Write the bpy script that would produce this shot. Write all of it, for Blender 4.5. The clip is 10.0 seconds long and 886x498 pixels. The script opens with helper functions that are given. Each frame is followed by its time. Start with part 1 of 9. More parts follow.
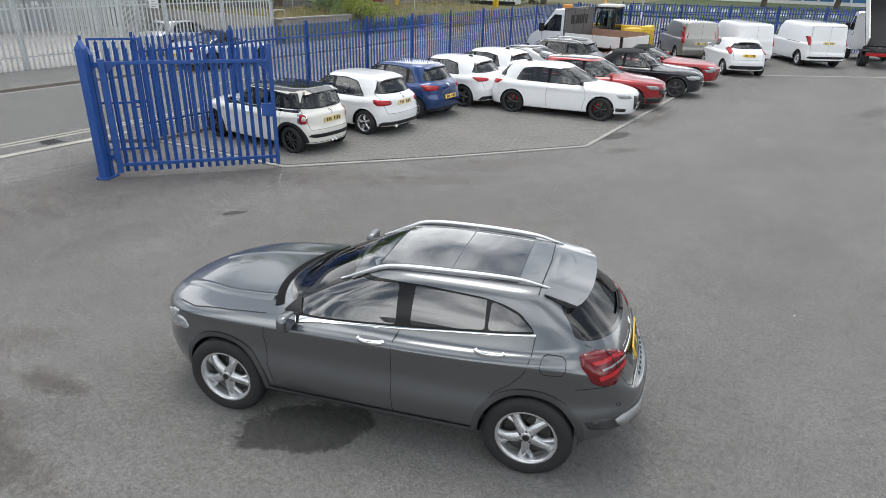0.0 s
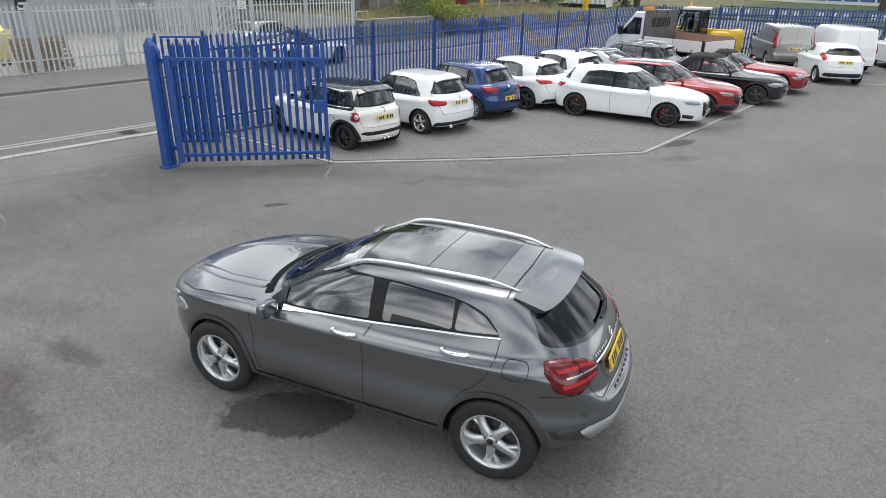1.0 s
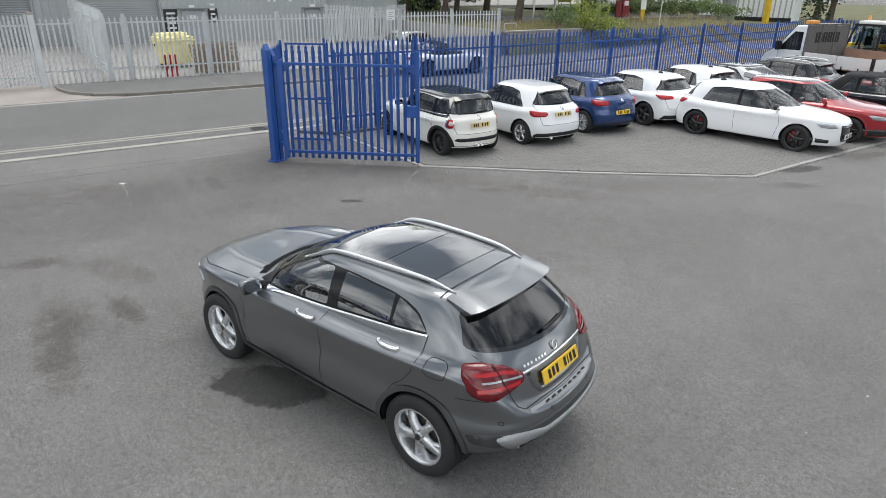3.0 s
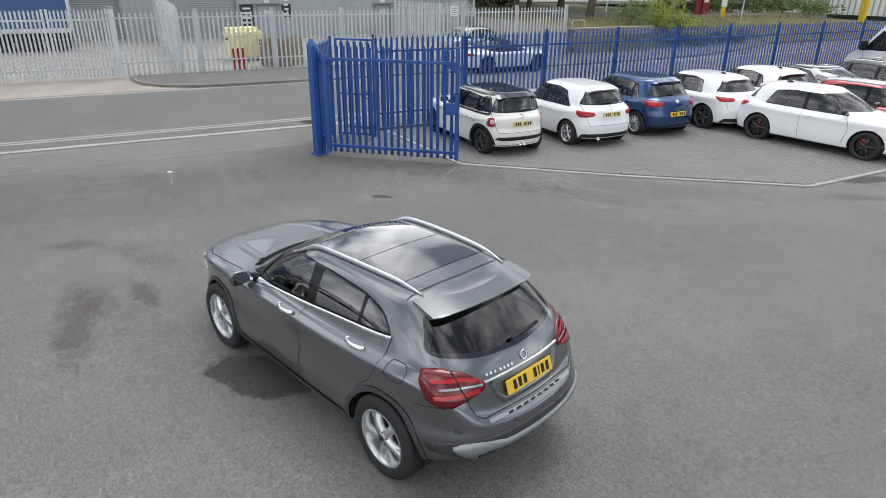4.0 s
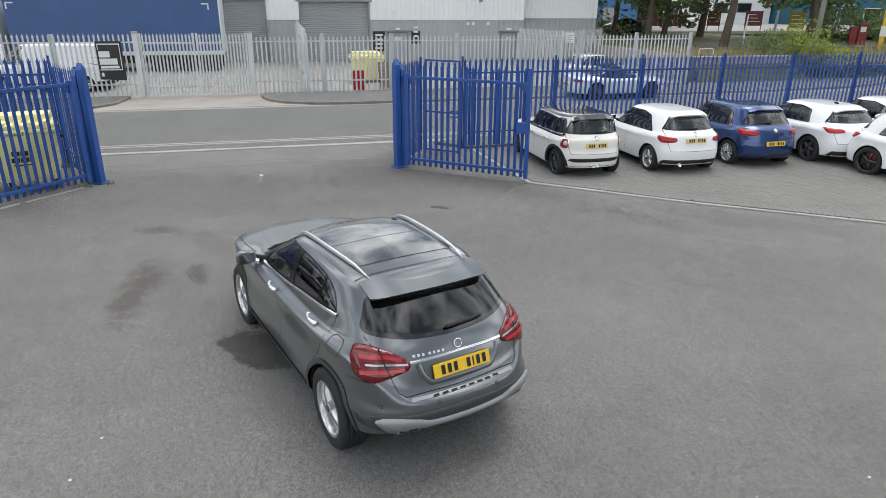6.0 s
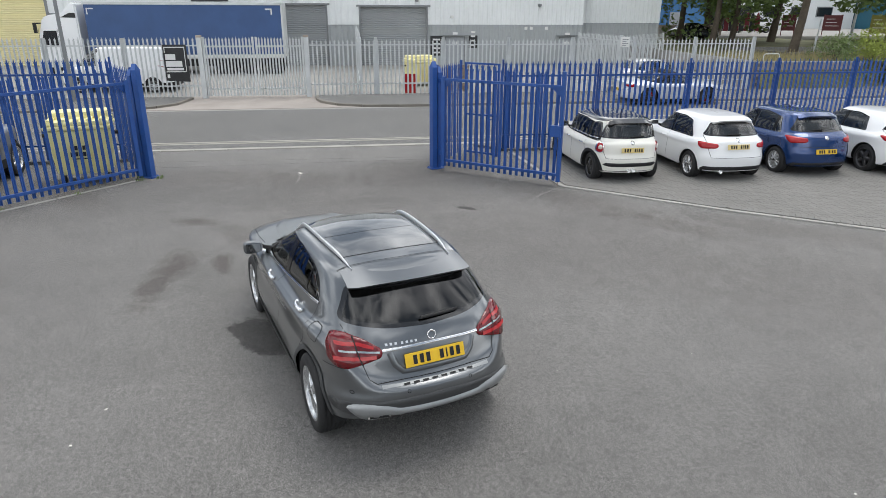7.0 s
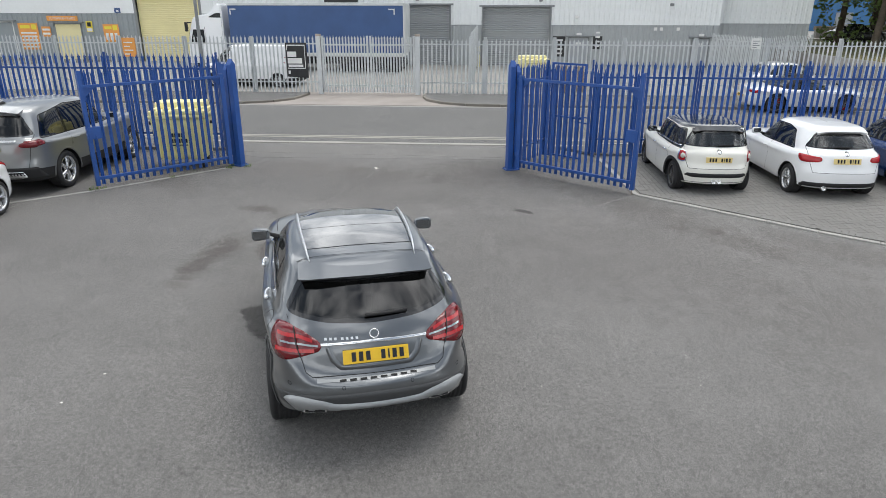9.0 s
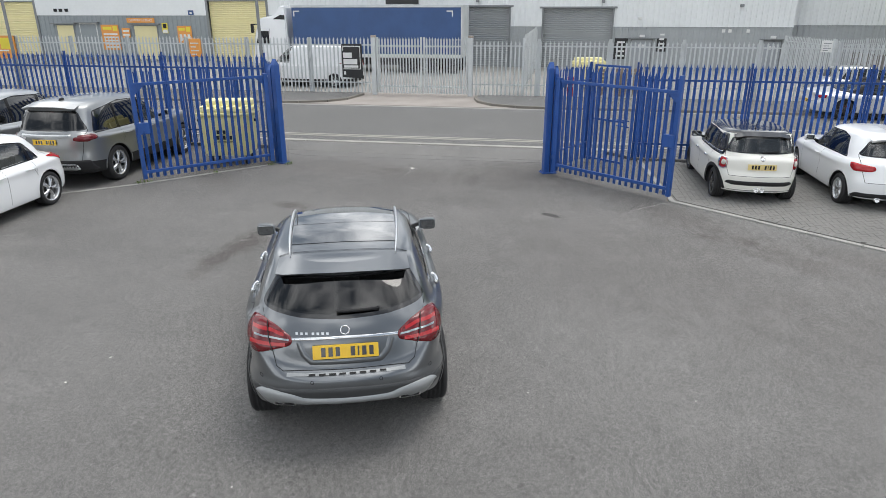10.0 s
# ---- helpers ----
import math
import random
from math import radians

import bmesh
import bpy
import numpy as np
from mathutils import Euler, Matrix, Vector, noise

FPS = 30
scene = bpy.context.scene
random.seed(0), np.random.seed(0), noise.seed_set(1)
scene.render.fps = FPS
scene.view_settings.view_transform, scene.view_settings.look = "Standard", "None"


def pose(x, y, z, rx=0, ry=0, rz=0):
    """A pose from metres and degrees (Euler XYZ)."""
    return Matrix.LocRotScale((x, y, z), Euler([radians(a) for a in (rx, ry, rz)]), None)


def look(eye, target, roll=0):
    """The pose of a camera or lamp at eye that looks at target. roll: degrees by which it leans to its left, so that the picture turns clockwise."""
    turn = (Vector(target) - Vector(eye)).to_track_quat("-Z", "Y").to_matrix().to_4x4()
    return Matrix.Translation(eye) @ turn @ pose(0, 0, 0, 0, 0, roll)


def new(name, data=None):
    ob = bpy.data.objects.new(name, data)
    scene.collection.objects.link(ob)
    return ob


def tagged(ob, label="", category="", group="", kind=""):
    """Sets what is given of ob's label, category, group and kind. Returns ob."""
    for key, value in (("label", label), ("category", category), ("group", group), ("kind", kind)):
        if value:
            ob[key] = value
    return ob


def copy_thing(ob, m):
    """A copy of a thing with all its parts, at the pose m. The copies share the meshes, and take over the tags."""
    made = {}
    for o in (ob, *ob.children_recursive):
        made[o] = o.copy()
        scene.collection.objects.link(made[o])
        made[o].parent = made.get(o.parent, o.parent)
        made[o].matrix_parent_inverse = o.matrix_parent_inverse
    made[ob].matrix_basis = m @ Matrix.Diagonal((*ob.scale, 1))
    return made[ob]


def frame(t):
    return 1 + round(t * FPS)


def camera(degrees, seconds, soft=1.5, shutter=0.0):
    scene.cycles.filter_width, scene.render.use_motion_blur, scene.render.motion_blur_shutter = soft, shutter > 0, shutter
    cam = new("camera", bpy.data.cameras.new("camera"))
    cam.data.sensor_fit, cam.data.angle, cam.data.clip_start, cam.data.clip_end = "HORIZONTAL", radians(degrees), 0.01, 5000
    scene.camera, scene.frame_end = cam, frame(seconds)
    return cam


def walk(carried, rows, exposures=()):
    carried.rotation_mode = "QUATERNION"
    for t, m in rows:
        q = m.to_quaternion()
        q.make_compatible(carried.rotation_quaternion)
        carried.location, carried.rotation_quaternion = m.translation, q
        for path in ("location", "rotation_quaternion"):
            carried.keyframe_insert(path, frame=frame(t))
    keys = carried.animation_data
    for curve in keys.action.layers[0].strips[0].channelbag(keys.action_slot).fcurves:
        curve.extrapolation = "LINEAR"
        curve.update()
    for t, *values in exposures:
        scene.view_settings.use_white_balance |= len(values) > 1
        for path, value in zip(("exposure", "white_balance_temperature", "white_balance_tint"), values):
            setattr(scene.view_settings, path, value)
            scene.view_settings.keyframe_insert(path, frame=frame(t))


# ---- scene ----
cam = camera(69.2, 10.0, soft=0.6)
PATH = [
    (0, (0.701, -0.91, 3.796), (-0.297, 0.629, 2.998), 1.3),
    (0.5, (1.025, -0.667, 3.751), (-0.065, 0.811, 2.96), 1.1),
    (1, (1.403, -0.388, 3.779), (0.197, 0.995, 2.983), 1.1),
    (1.5, (1.765, -0.181, 3.767), (0.47, 1.123, 2.977), 1.0),
    (2, (2.17, 0.073, 3.766), (0.782, 1.29, 2.997), 0.9),
    (2.5, (2.442, 0.39, 3.766), (0.977, 1.514, 2.998), 0.8),
    (2.7, (2.528, 0.528, 3.768), (1.034, 1.613, 2.999), 0.7),
    (4, (2.953, 1.473, 3.788), (1.313, 2.308, 3.005), 0.6),
    (4.5, (3.093, 1.802, 3.76), (1.409, 2.543, 2.974), 0.3),
    (5, (3.288, 2.132, 3.691), (1.558, 2.78, 2.925), 0.3),
    (5.5, (3.595, 2.418, 3.683), (1.82, 2.974, 2.948), 0.2),
    (6.8, (4.13, 3.225, 3.61), (2.281, 3.542, 2.917), 0.4),
    (7, (4.155, 3.362, 3.611), (2.301, 3.641, 2.916), 0.2),
    (7.5, (4.206, 3.717, 3.614), (2.341, 3.9, 2.916), 0.3),
    (8, (4.155, 4.14, 3.601), (2.282, 4.204, 2.903), 0.2),
    (8.5, (4.112, 4.468, 3.576), (2.238, 4.446, 2.877), 0.2),
    (9, (4.062, 4.843, 3.551), (2.19, 4.72, 2.858), 0.1),
    (9.5, (4.025, 5.191, 3.548), (2.16, 4.977, 2.858), 0.0),
    (10, (3.954, 5.578, 3.531), (2.103, 5.258, 2.843), 0.0),
]
walk(cam, [(t, look(eye, target, roll)) for t, eye, target, roll in PATH])

# ---- sky and sun: a bright, broken overcast ----
world = bpy.data.worlds.new("overcast_sky")
scene.world = world
world.use_nodes = True
wn, wl = world.node_tree.nodes, world.node_tree.links
wn.clear()
w_out = wn.new("ShaderNodeOutputWorld")
w_sky = wn.new("ShaderNodeTexSky")
w_sky.sky_type, w_sky.sun_disc = "NISHITA", False
w_sky.sun_elevation, w_sky.sun_rotation = radians(69), radians(-45)
w_sky.air_density, w_sky.dust_density, w_sky.ozone_density = 1.0, 2.0, 1.0
w_blue = wn.new("ShaderNodeBackground")
w_blue.inputs["Strength"].default_value = 0.10
w_cloud = wn.new("ShaderNodeTexNoise")
w_cloud.inputs["Scale"].default_value, w_cloud.inputs["Detail"].default_value = 3.2, 6.0
w_cloud.inputs["Roughness"].default_value, w_cloud.inputs["Distortion"].default_value = 0.52, 0.35
w_ramp = wn.new("ShaderNodeValToRGB")
for e, (p, c) in zip((w_ramp.color_ramp.elements[0], w_ramp.color_ramp.elements[1]), ((0.42, (0.12, 0.14, 0.165, 1)), (0.64, (0.99, 1.0, 1.0, 1)))):
    e.position, e.color = p, c
w_grey = wn.new("ShaderNodeBackground")
w_grey.inputs["Strength"].default_value = 1.72
w_mix = wn.new("ShaderNodeMixShader")
w_mix.inputs["Fac"].default_value = 0.86
wl.new(w_sky.outputs["Color"], w_blue.inputs["Color"])
wl.new(w_cloud.outputs["Fac"], w_ramp.inputs["Fac"])
wl.new(w_ramp.outputs["Color"], w_grey.inputs["Color"])
wl.new(w_blue.outputs["Background"], w_mix.inputs[1])
wl.new(w_grey.outputs["Background"], w_mix.inputs[2])
wl.new(w_mix.outputs["Shader"], w_out.inputs["Surface"])

sun = new("sun", bpy.data.lights.new("sun", "SUN"))
sun.data.energy, sun.data.angle, sun.data.color = 0.75, radians(28), (1.0, 0.97, 0.92)
sun.matrix_world = look((-8, 8, 30), (0, 0, 0))
scene.view_settings.exposure = 0.75

# ---- materials ----
MATS = {}


def material(name, base, rough=0.5, metal=0.0, coat=0.0, vary=0.12, scale=3.0, fine=60.0, bump=0.0, spec=0.5, per_piece=0.0, tint=None, emit=0.0, island=False):
    """A procedural surface: base colour varied at two scales in metres, optional fine relief and a shift from piece to piece."""
    if name in MATS:
        return MATS[name]
    m = bpy.data.materials.new(name)
    m.use_nodes = True
    n, l = m.node_tree.nodes, m.node_tree.links
    b = n["Principled BSDF"]
    b.inputs["Roughness"].default_value, b.inputs["Metallic"].default_value = rough, metal
    b.inputs["Coat Weight"].default_value, b.inputs["Coat Roughness"].default_value = coat, 0.03
    b.inputs["Specular IOR Level"].default_value = spec
    geo = n.new("ShaderNodeNewGeometry")
    big, small = n.new("ShaderNodeTexNoise"), n.new("ShaderNodeTexNoise")
    for t, s, d in ((big, scale, 4.0), (small, fine, 3.0)):
        l.new(geo.outputs["Position"], t.inputs["Vector"])
        t.inputs["Scale"].default_value, t.inputs["Detail"].default_value = s, d
    add = n.new("ShaderNodeMath")
    add.operation = "ADD"
    l.new(big.outputs["Fac"], add.inputs[0])
    half = n.new("ShaderNodeMath")
    half.operation = "MULTIPLY"
    half.inputs[1].default_value = 0.6
    l.new(small.outputs["Fac"], half.inputs[0])
    l.new(half.outputs[0], add.inputs[1])
    total = add
    if per_piece:
        info, mul = (geo if island else n.new("ShaderNodeObjectInfo")), n.new("ShaderNodeMath")
        mul.operation, mul.inputs[1].default_value = "MULTIPLY", per_piece
        l.new(info.outputs["Random Per Island" if island else "Random"], mul.inputs[0])
        total = n.new("ShaderNodeMath")
        total.operation = "ADD"
        l.new(add.outputs[0], total.inputs[0])
        l.new(mul.outputs[0], total.inputs[1])
    ramp = n.new("ShaderNodeMapRange")
    ramp.inputs["From Min"].default_value, ramp.inputs["From Max"].default_value = 0.45, 1.15 + per_piece
    ramp.inputs["To Min"].default_value, ramp.inputs["To Max"].default_value = 0.0, 1.0
    l.new(total.outputs[0], ramp.inputs["Value"])
    mix = n.new("ShaderNodeMix")
    mix.data_type = "RGBA"
    lo = [max(0.0, c * (1 - vary)) for c in base]
    hi = [min(1.0, c * (1 + vary)) for c in (tint or base)]
    mix.inputs[6].default_value, mix.inputs[7].default_value = (*lo, 1), (*hi, 1)
    l.new(ramp.outputs[0], mix.inputs[0])
    l.new(mix.outputs[2], b.inputs["Base Color"])
    if bump:
        bp = n.new("ShaderNodeBump")
        bp.inputs["Strength"].default_value, bp.inputs["Distance"].default_value = min(1.0, bump), 0.004
        l.new(small.outputs["Fac"], bp.inputs["Height"])
        l.new(bp.outputs["Normal"], b.inputs["Normal"])
    if emit:
        b.inputs["Emission Color"].default_value, b.inputs["Emission Strength"].default_value = (*base, 1), emit
    MATS[name] = m
    return m


def glass(name, tint, rough=0.0, ior=2.05):
    """A thin pane: tinted see-through, with a mirror share that grows at grazing angles."""
    if name in MATS:
        return MATS[name]
    m = bpy.data.materials.new(name)
    m.use_nodes = True
    n, l = m.node_tree.nodes, m.node_tree.links
    n.clear()
    out, mix = n.new("ShaderNodeOutputMaterial"), n.new("ShaderNodeMixShader")
    clear, gloss, fres = n.new("ShaderNodeBsdfTransparent"), n.new("ShaderNodeBsdfGlossy"), n.new("ShaderNodeFresnel")
    clear.inputs["Color"].default_value = (*tint, 1)
    gloss.inputs["Roughness"].default_value = rough
    fres.inputs["IOR"].default_value = ior
    l.new(fres.outputs[0], mix.inputs[0])
    l.new(clear.outputs[0], mix.inputs[1])
    l.new(gloss.outputs[0], mix.inputs[2])
    l.new(mix.outputs[0], out.inputs["Surface"])
    MATS[name] = m
    return m


def asphalt(name, base, stain, patch_scale, grit=150.0, marks=()):
    """Worn asphalt: stone speckle, pale and dark drifts, oil and damp marks."""
    m = bpy.data.materials.new(name)
    m.use_nodes = True
    n, l = m.node_tree.nodes, m.node_tree.links
    b = n["Principled BSDF"]
    b.inputs["Roughness"].default_value = 0.86
    b.inputs["Specular IOR Level"].default_value = 0.35
    geo = n.new("ShaderNodeNewGeometry")

    def tex(scale, detail, rough=0.55, stretch=None):
        t = n.new("ShaderNodeTexNoise")
        t.inputs["Scale"].default_value, t.inputs["Detail"].default_value, t.inputs["Roughness"].default_value = scale, detail, rough
        if stretch:
            mp = n.new("ShaderNodeMapping")
            mp.inputs["Scale"].default_value, mp.inputs["Rotation"].default_value = stretch, (0, 0, 0.35)
            l.new(geo.outputs["Position"], mp.inputs["Vector"])
            l.new(mp.outputs[0], t.inputs["Vector"])
        else:
            l.new(geo.outputs["Position"], t.inputs["Vector"])
        return t

    def ranged(t, a, c, lo, hi):
        r = n.new("ShaderNodeMapRange")
        for k, v in zip(("From Min", "From Max", "To Min", "To Max"), (a, c, lo, hi)):
            r.inputs[k].default_value = v
        l.new(t.outputs["Fac"], r.inputs["Value"])
        return r

    def times(x, y):
        k = n.new("ShaderNodeMath")
        k.operation = "MULTIPLY"
        l.new(x.outputs[0], k.inputs[0])
        l.new(y.outputs[0], k.inputs[1])
        return k

    speck = tex(grit, 2.0, 0.85)
    mid = tex(64.0, 3.0, 0.8)
    k = times(ranged(speck, 0.38, 0.62, 0.15, 1.95), ranged(mid, 0.34, 0.66, 0.52, 1.48))
    k = times(k, ranged(tex(22.0, 6.0, 0.85), 0.36, 0.64, 0.58, 1.42))
    k = times(k, ranged(tex(patch_scale, 6.0, 0.65), 0.32, 0.68, 0.91, 1.09))
    k = times(k, ranged(tex(3.5, 8.0, 0.85), 0.3, 0.7, 0.86, 1.14))
    k = times(k, ranged(tex(0.16, 6.0, 0.6, (1.0, 0.35, 1.0)), 0.34, 0.52, stain, 1.0))
    rag = tex(3.0, 10.0, 0.8)
    soil = n.new("ShaderNodeValue")
    soil.outputs[0].default_value = 1.0
    for cx, cy, rx, ry, turn, deep in marks:
        mp, ln, sm = n.new("ShaderNodeMapping"), n.new("ShaderNodeVectorMath"), n.new("ShaderNodeMath")
        mp.vector_type, ln.operation, sm.operation = "TEXTURE", "LENGTH", "MULTIPLY_ADD"
        mp.inputs["Location"].default_value, mp.inputs["Rotation"].default_value, mp.inputs["Scale"].default_value = (cx, cy, 0), (0, 0, radians(turn)), (rx, ry, 1)
        l.new(geo.outputs["Position"], mp.inputs["Vector"])
        l.new(mp.outputs[0], ln.inputs[0])
        l.new(rag.outputs["Fac"], sm.inputs[0])
        sm.inputs[1].default_value = 1.7 if deep < 0.5 else 3.0
        l.new(ln.outputs["Value"], sm.inputs[2])
        r = n.new("ShaderNodeMapRange")
        sharp = deep < 0.5
        for q, v in zip(("From Min", "From Max", "To Min", "To Max"), (1.70 if sharp else 1.90, 1.85 if sharp else 2.60, deep, 1.0)):
            r.inputs[q].default_value = v
        l.new(sm.outputs[0], r.inputs["Value"])
        if sharp:
            k = times(k, r)
        else:
            soil = times(soil, r)
    mix = n.new("ShaderNodeMix")
    mix.data_type, mix.blend_type = "RGBA", "MULTIPLY"
    mix.inputs[0].default_value = 1.0
    mix.inputs[6].default_value = (*base, 1)
    comb = n.new("ShaderNodeCombineColor")
    for i in range(3):
        pw = n.new("ShaderNodeMath")
        pw.operation = "POWER"
        pw.inputs[1].default_value = (0.91, 1.02, 1.06)[i]
        l.new(soil.outputs[0], pw.inputs[0])
        l.new(times(k, pw).outputs[0], comb.inputs[i])
    l.new(comb.outputs[0], mix.inputs[7])
    l.new(mix.outputs[2], b.inputs["Base Color"])
    bp = n.new("ShaderNodeBump")
    bp.inputs["Strength"].default_value, bp.inputs["Distance"].default_value = 0.8, 0.005
    l.new(speck.outputs["Fac"], bp.inputs["Height"])
    l.new(bp.outputs["Normal"], b.inputs["Normal"])
    MATS[name] = m
    return m


# marks: centre x, y, radii, turn, how dark (below 0.5 a wet patch with a sharp rim)
MARKS = ((-2.82, 2.34, 0.66, 0.36, 42, 0.40), (-4.75, 0.62, 1.15, 0.26, 0, 0.64), (-5.5, 0.8, 0.6, 0.3, 10, 0.74), (-7.5, 0.6, 0.5, 0.25, 80, 0.66), (-5.35, 1.4, 0.5, 0.18, 15, 0.60), (-6.6, 1.5, 0.9, 0.35, 30, 0.80),
         (-7.7, 5.6, 0.22, 0.09, 55, 0.40), (0.9, 23.2, 1.6, 0.35, 75, 0.66), (-4.45, 15.1, 0.62, 0.22, 80, 0.45), (-4.25, 17.6, 1.2, 0.3, 85, 0.7), (-3.85, 13.7, 0.7, 0.25, 60, 0.72), (-10.6, 2.2, 1.8, 0.7, 70, 0.86), (-9.5, -2.2, 1.6, 0.5, 40, 0.85), (-1.0, -1.5, 1.5, 0.4, 20, 0.86), (2.0, 9.0, 2.2, 0.5, 60, 0.88), (-6.0, 9.2, 1.6, 0.4, 40, 0.84), (-10.9, 0.2, 1.2, 1.8, 0, 0.84), (-8.3, 7.7, 2.6, 0.7, 35, 0.80), (-5.6, 10.9, 2.4, 0.6, 54, 0.82), (-11.0, 5.2, 1.6, 1.9, 0, 0.80), (-5.6, 7.0, 3.4, 2.4, 50, 0.89), (-2.8, 10.2, 3.0, 2.0, 60, 0.92), (-9.6, 3.2, 2.6, 3.2, 0, 0.90))
M_YARD = asphalt("yard_asphalt", (0.169, 0.164, 0.157), 0.80, 0.55, marks=MARKS)
M_ROAD = asphalt("road_asphalt", (0.148, 0.146, 0.141), 0.93, 0.4, 150.0)
M_PAVE = asphalt("pavement_asphalt", (0.150, 0.148, 0.144), 0.85, 0.7)
M_CONCRETE = material("concrete", (0.31, 0.298, 0.278), 0.85, vary=0.16, scale=0.9, fine=45, bump=0.3)
M_APRON = material("dusty_pink_concrete", (0.325, 0.292, 0.265), 0.88, vary=0.22, scale=0.8, fine=40, bump=0.3)
M_KERB = material("kerb_concrete", (0.33, 0.325, 0.305), 0.85, vary=0.2, scale=2.0, fine=60, bump=0.3, per_piece=0.25)
M_KERB_OLD = material("stained_kerb_concrete", (0.215, 0.198, 0.172), 0.88, vary=0.3, scale=1.6, fine=40, bump=0.4, per_piece=0.35)
M_KERB_PALE = material("pale_kerb_concrete", (0.385, 0.37, 0.335), 0.85, vary=0.25, scale=1.4, fine=50, bump=0.3, per_piece=0.3)
M_BLOCK = material("paving_block", (0.196, 0.190, 0.179), 0.85, vary=0.19, scale=0.5, fine=70, bump=0.35, per_piece=0.25)
M_BLOCKS = material("paving_blocks", (0.196, 0.190, 0.179), 0.85, vary=0.19, scale=0.5, fine=70, bump=0.35, per_piece=0.25, island=True)
M_SAND = material("joint_sand", (0.19, 0.182, 0.168), 0.95, vary=0.2, scale=4)
M_LINE = material("worn_line_paint", (0.35, 0.335, 0.29), 0.8, vary=0.25, scale=3, fine=30)
M_BLUE = material("blue_powder_coat", (0.016, 0.077, 0.30), 0.42, vary=0.18, scale=2.5, fine=30, coat=0.15)
M_GALV = material("galvanised_steel", (0.60, 0.62, 0.625), 0.55, metal=0.25, vary=0.14, scale=2.0, fine=25, per_piece=0.2)
M_RUST = material("rusty_steel", (0.40, 0.34, 0.29), 0.75, metal=0.2, vary=0.3, scale=6, fine=40)
M_CLAD_HI = material("light_cladding", (0.78, 0.80, 0.80), 0.5, vary=0.05, scale=0.5, fine=6)
M_CLAD_LO = material("grey_cladding", (0.38, 0.40, 0.405), 0.5, vary=0.08, scale=0.5, fine=6)
M_CLAD_DK = material("slate_cladding", (0.28, 0.31, 0.32), 0.5, vary=0.06, scale=0.5, fine=6)
M_SHUT = material("shutter_grey", (0.33, 0.345, 0.35), 0.5, vary=0.08, scale=0.8)
M_SHUT_Y = material("shutter_cream", (0.80, 0.72, 0.40), 0.55, vary=0.08, scale=0.8)
M_DOOR_G = material("door_grey", (0.36, 0.38, 0.40), 0.5, vary=0.06)
M_TRIM = material("flashing_grey", (0.22, 0.23, 0.235), 0.5, vary=0.06)
M_WHITE = material("white_plastic", (0.74, 0.74, 0.72), 0.45, vary=0.05)
M_BLACK = material("black_plastic", (0.020, 0.020, 0.021), 0.62, vary=0.15, scale=5, spec=0.3)
M_PLASTIC = material("grey_bumper_plastic", (0.048, 0.050, 0.052), 0.5, vary=0.1, scale=5)
M_GLOSSK = material("gloss_black", (0.012, 0.012, 0.013), 0.12, coat=0.6, vary=0.05)
M_ROOFGLASS = material("panoramic_roof_glass", (0.010, 0.011, 0.012), 0.03, coat=1.0, vary=0.02, spec=1.0)
M_RUBBER = material("tyre_rubber", (0.020, 0.020, 0.021), 0.78, vary=0.2, scale=8, fine=90, bump=0.2)
M_ALLOY = material("silver_alloy", (0.62, 0.63, 0.64), 0.26, metal=0.75, vary=0.05)
M_ALLOY_D = material("dark_alloy", (0.10, 0.10, 0.105), 0.3, metal=0.7, vary=0.05)
M_ALLOY_K = material("black_alloy", (0.014, 0.014, 0.015), 0.25, metal=0.2, coat=0.5, vary=0.05)
M_DISC = material("brake_disc_steel", (0.07, 0.068, 0.066), 0.45, metal=0.6, vary=0.15, scale=20)
M_CHROME = material("chrome", (0.86, 0.87, 0.88), 0.08, metal=1.0, vary=0.02)
M_SATIN = material("satin_aluminium", (0.80, 0.81, 0.82), 0.32, metal=0.9, vary=0.03)
M_SKID = material("silver_skid_plate", (0.32, 0.33, 0.335), 0.4, metal=0.5, vary=0.06)
M_RED = material("red_lens", (0.40, 0.008, 0.014), 0.25, coat=0.15, vary=0.12, scale=14)
M_COWL = material("cowl_plastic", (0.009, 0.009, 0.010), 0.8, vary=0.2, scale=8, spec=0.12)
M_MIRROR = material("mirror_glass", (0.24, 0.255, 0.27), 0.04, metal=1.0, vary=0.02)
M_LITTER = material("pale_litter", (0.62, 0.60, 0.55), 0.8, vary=0.2)
M_PILLAR = material("satin_black_panel", (0.010, 0.010, 0.011), 0.16, vary=0.05, spec=0.25)
M_REDDARK = material("dark_red_lens", (0.135, 0.003, 0.007), 0.15, coat=0.35, vary=0.15, scale=14)
M_REDLIT = material("bright_red_lens", (0.42, 0.012, 0.016), 0.2, coat=0.3, vary=0.1, scale=14)
M_CLEARL = material("clear_lens", (0.42, 0.44, 0.46), 0.1, coat=1.0, metal=0.45, vary=0.45, scale=22)
M_PLATE_Y = material("yellow_plate", (0.80, 0.50, 0.02), 0.4, coat=0.4, vary=0.05)
M_PLATE_P = material("faded_yellow_plate", (0.74, 0.58, 0.24), 0.4, coat=0.4, vary=0.05)
M_PLATE_W = material("white_plate", (0.70, 0.70, 0.68), 0.4, coat=0.4, vary=0.05)
M_CABIN = material("dark_cabin_trim", (0.022, 0.022, 0.024), 0.75, vary=0.2, scale=6)
M_LINING = material("headlining_cloth", (0.30, 0.30, 0.29), 0.9, vary=0.08, scale=6, fine=120)
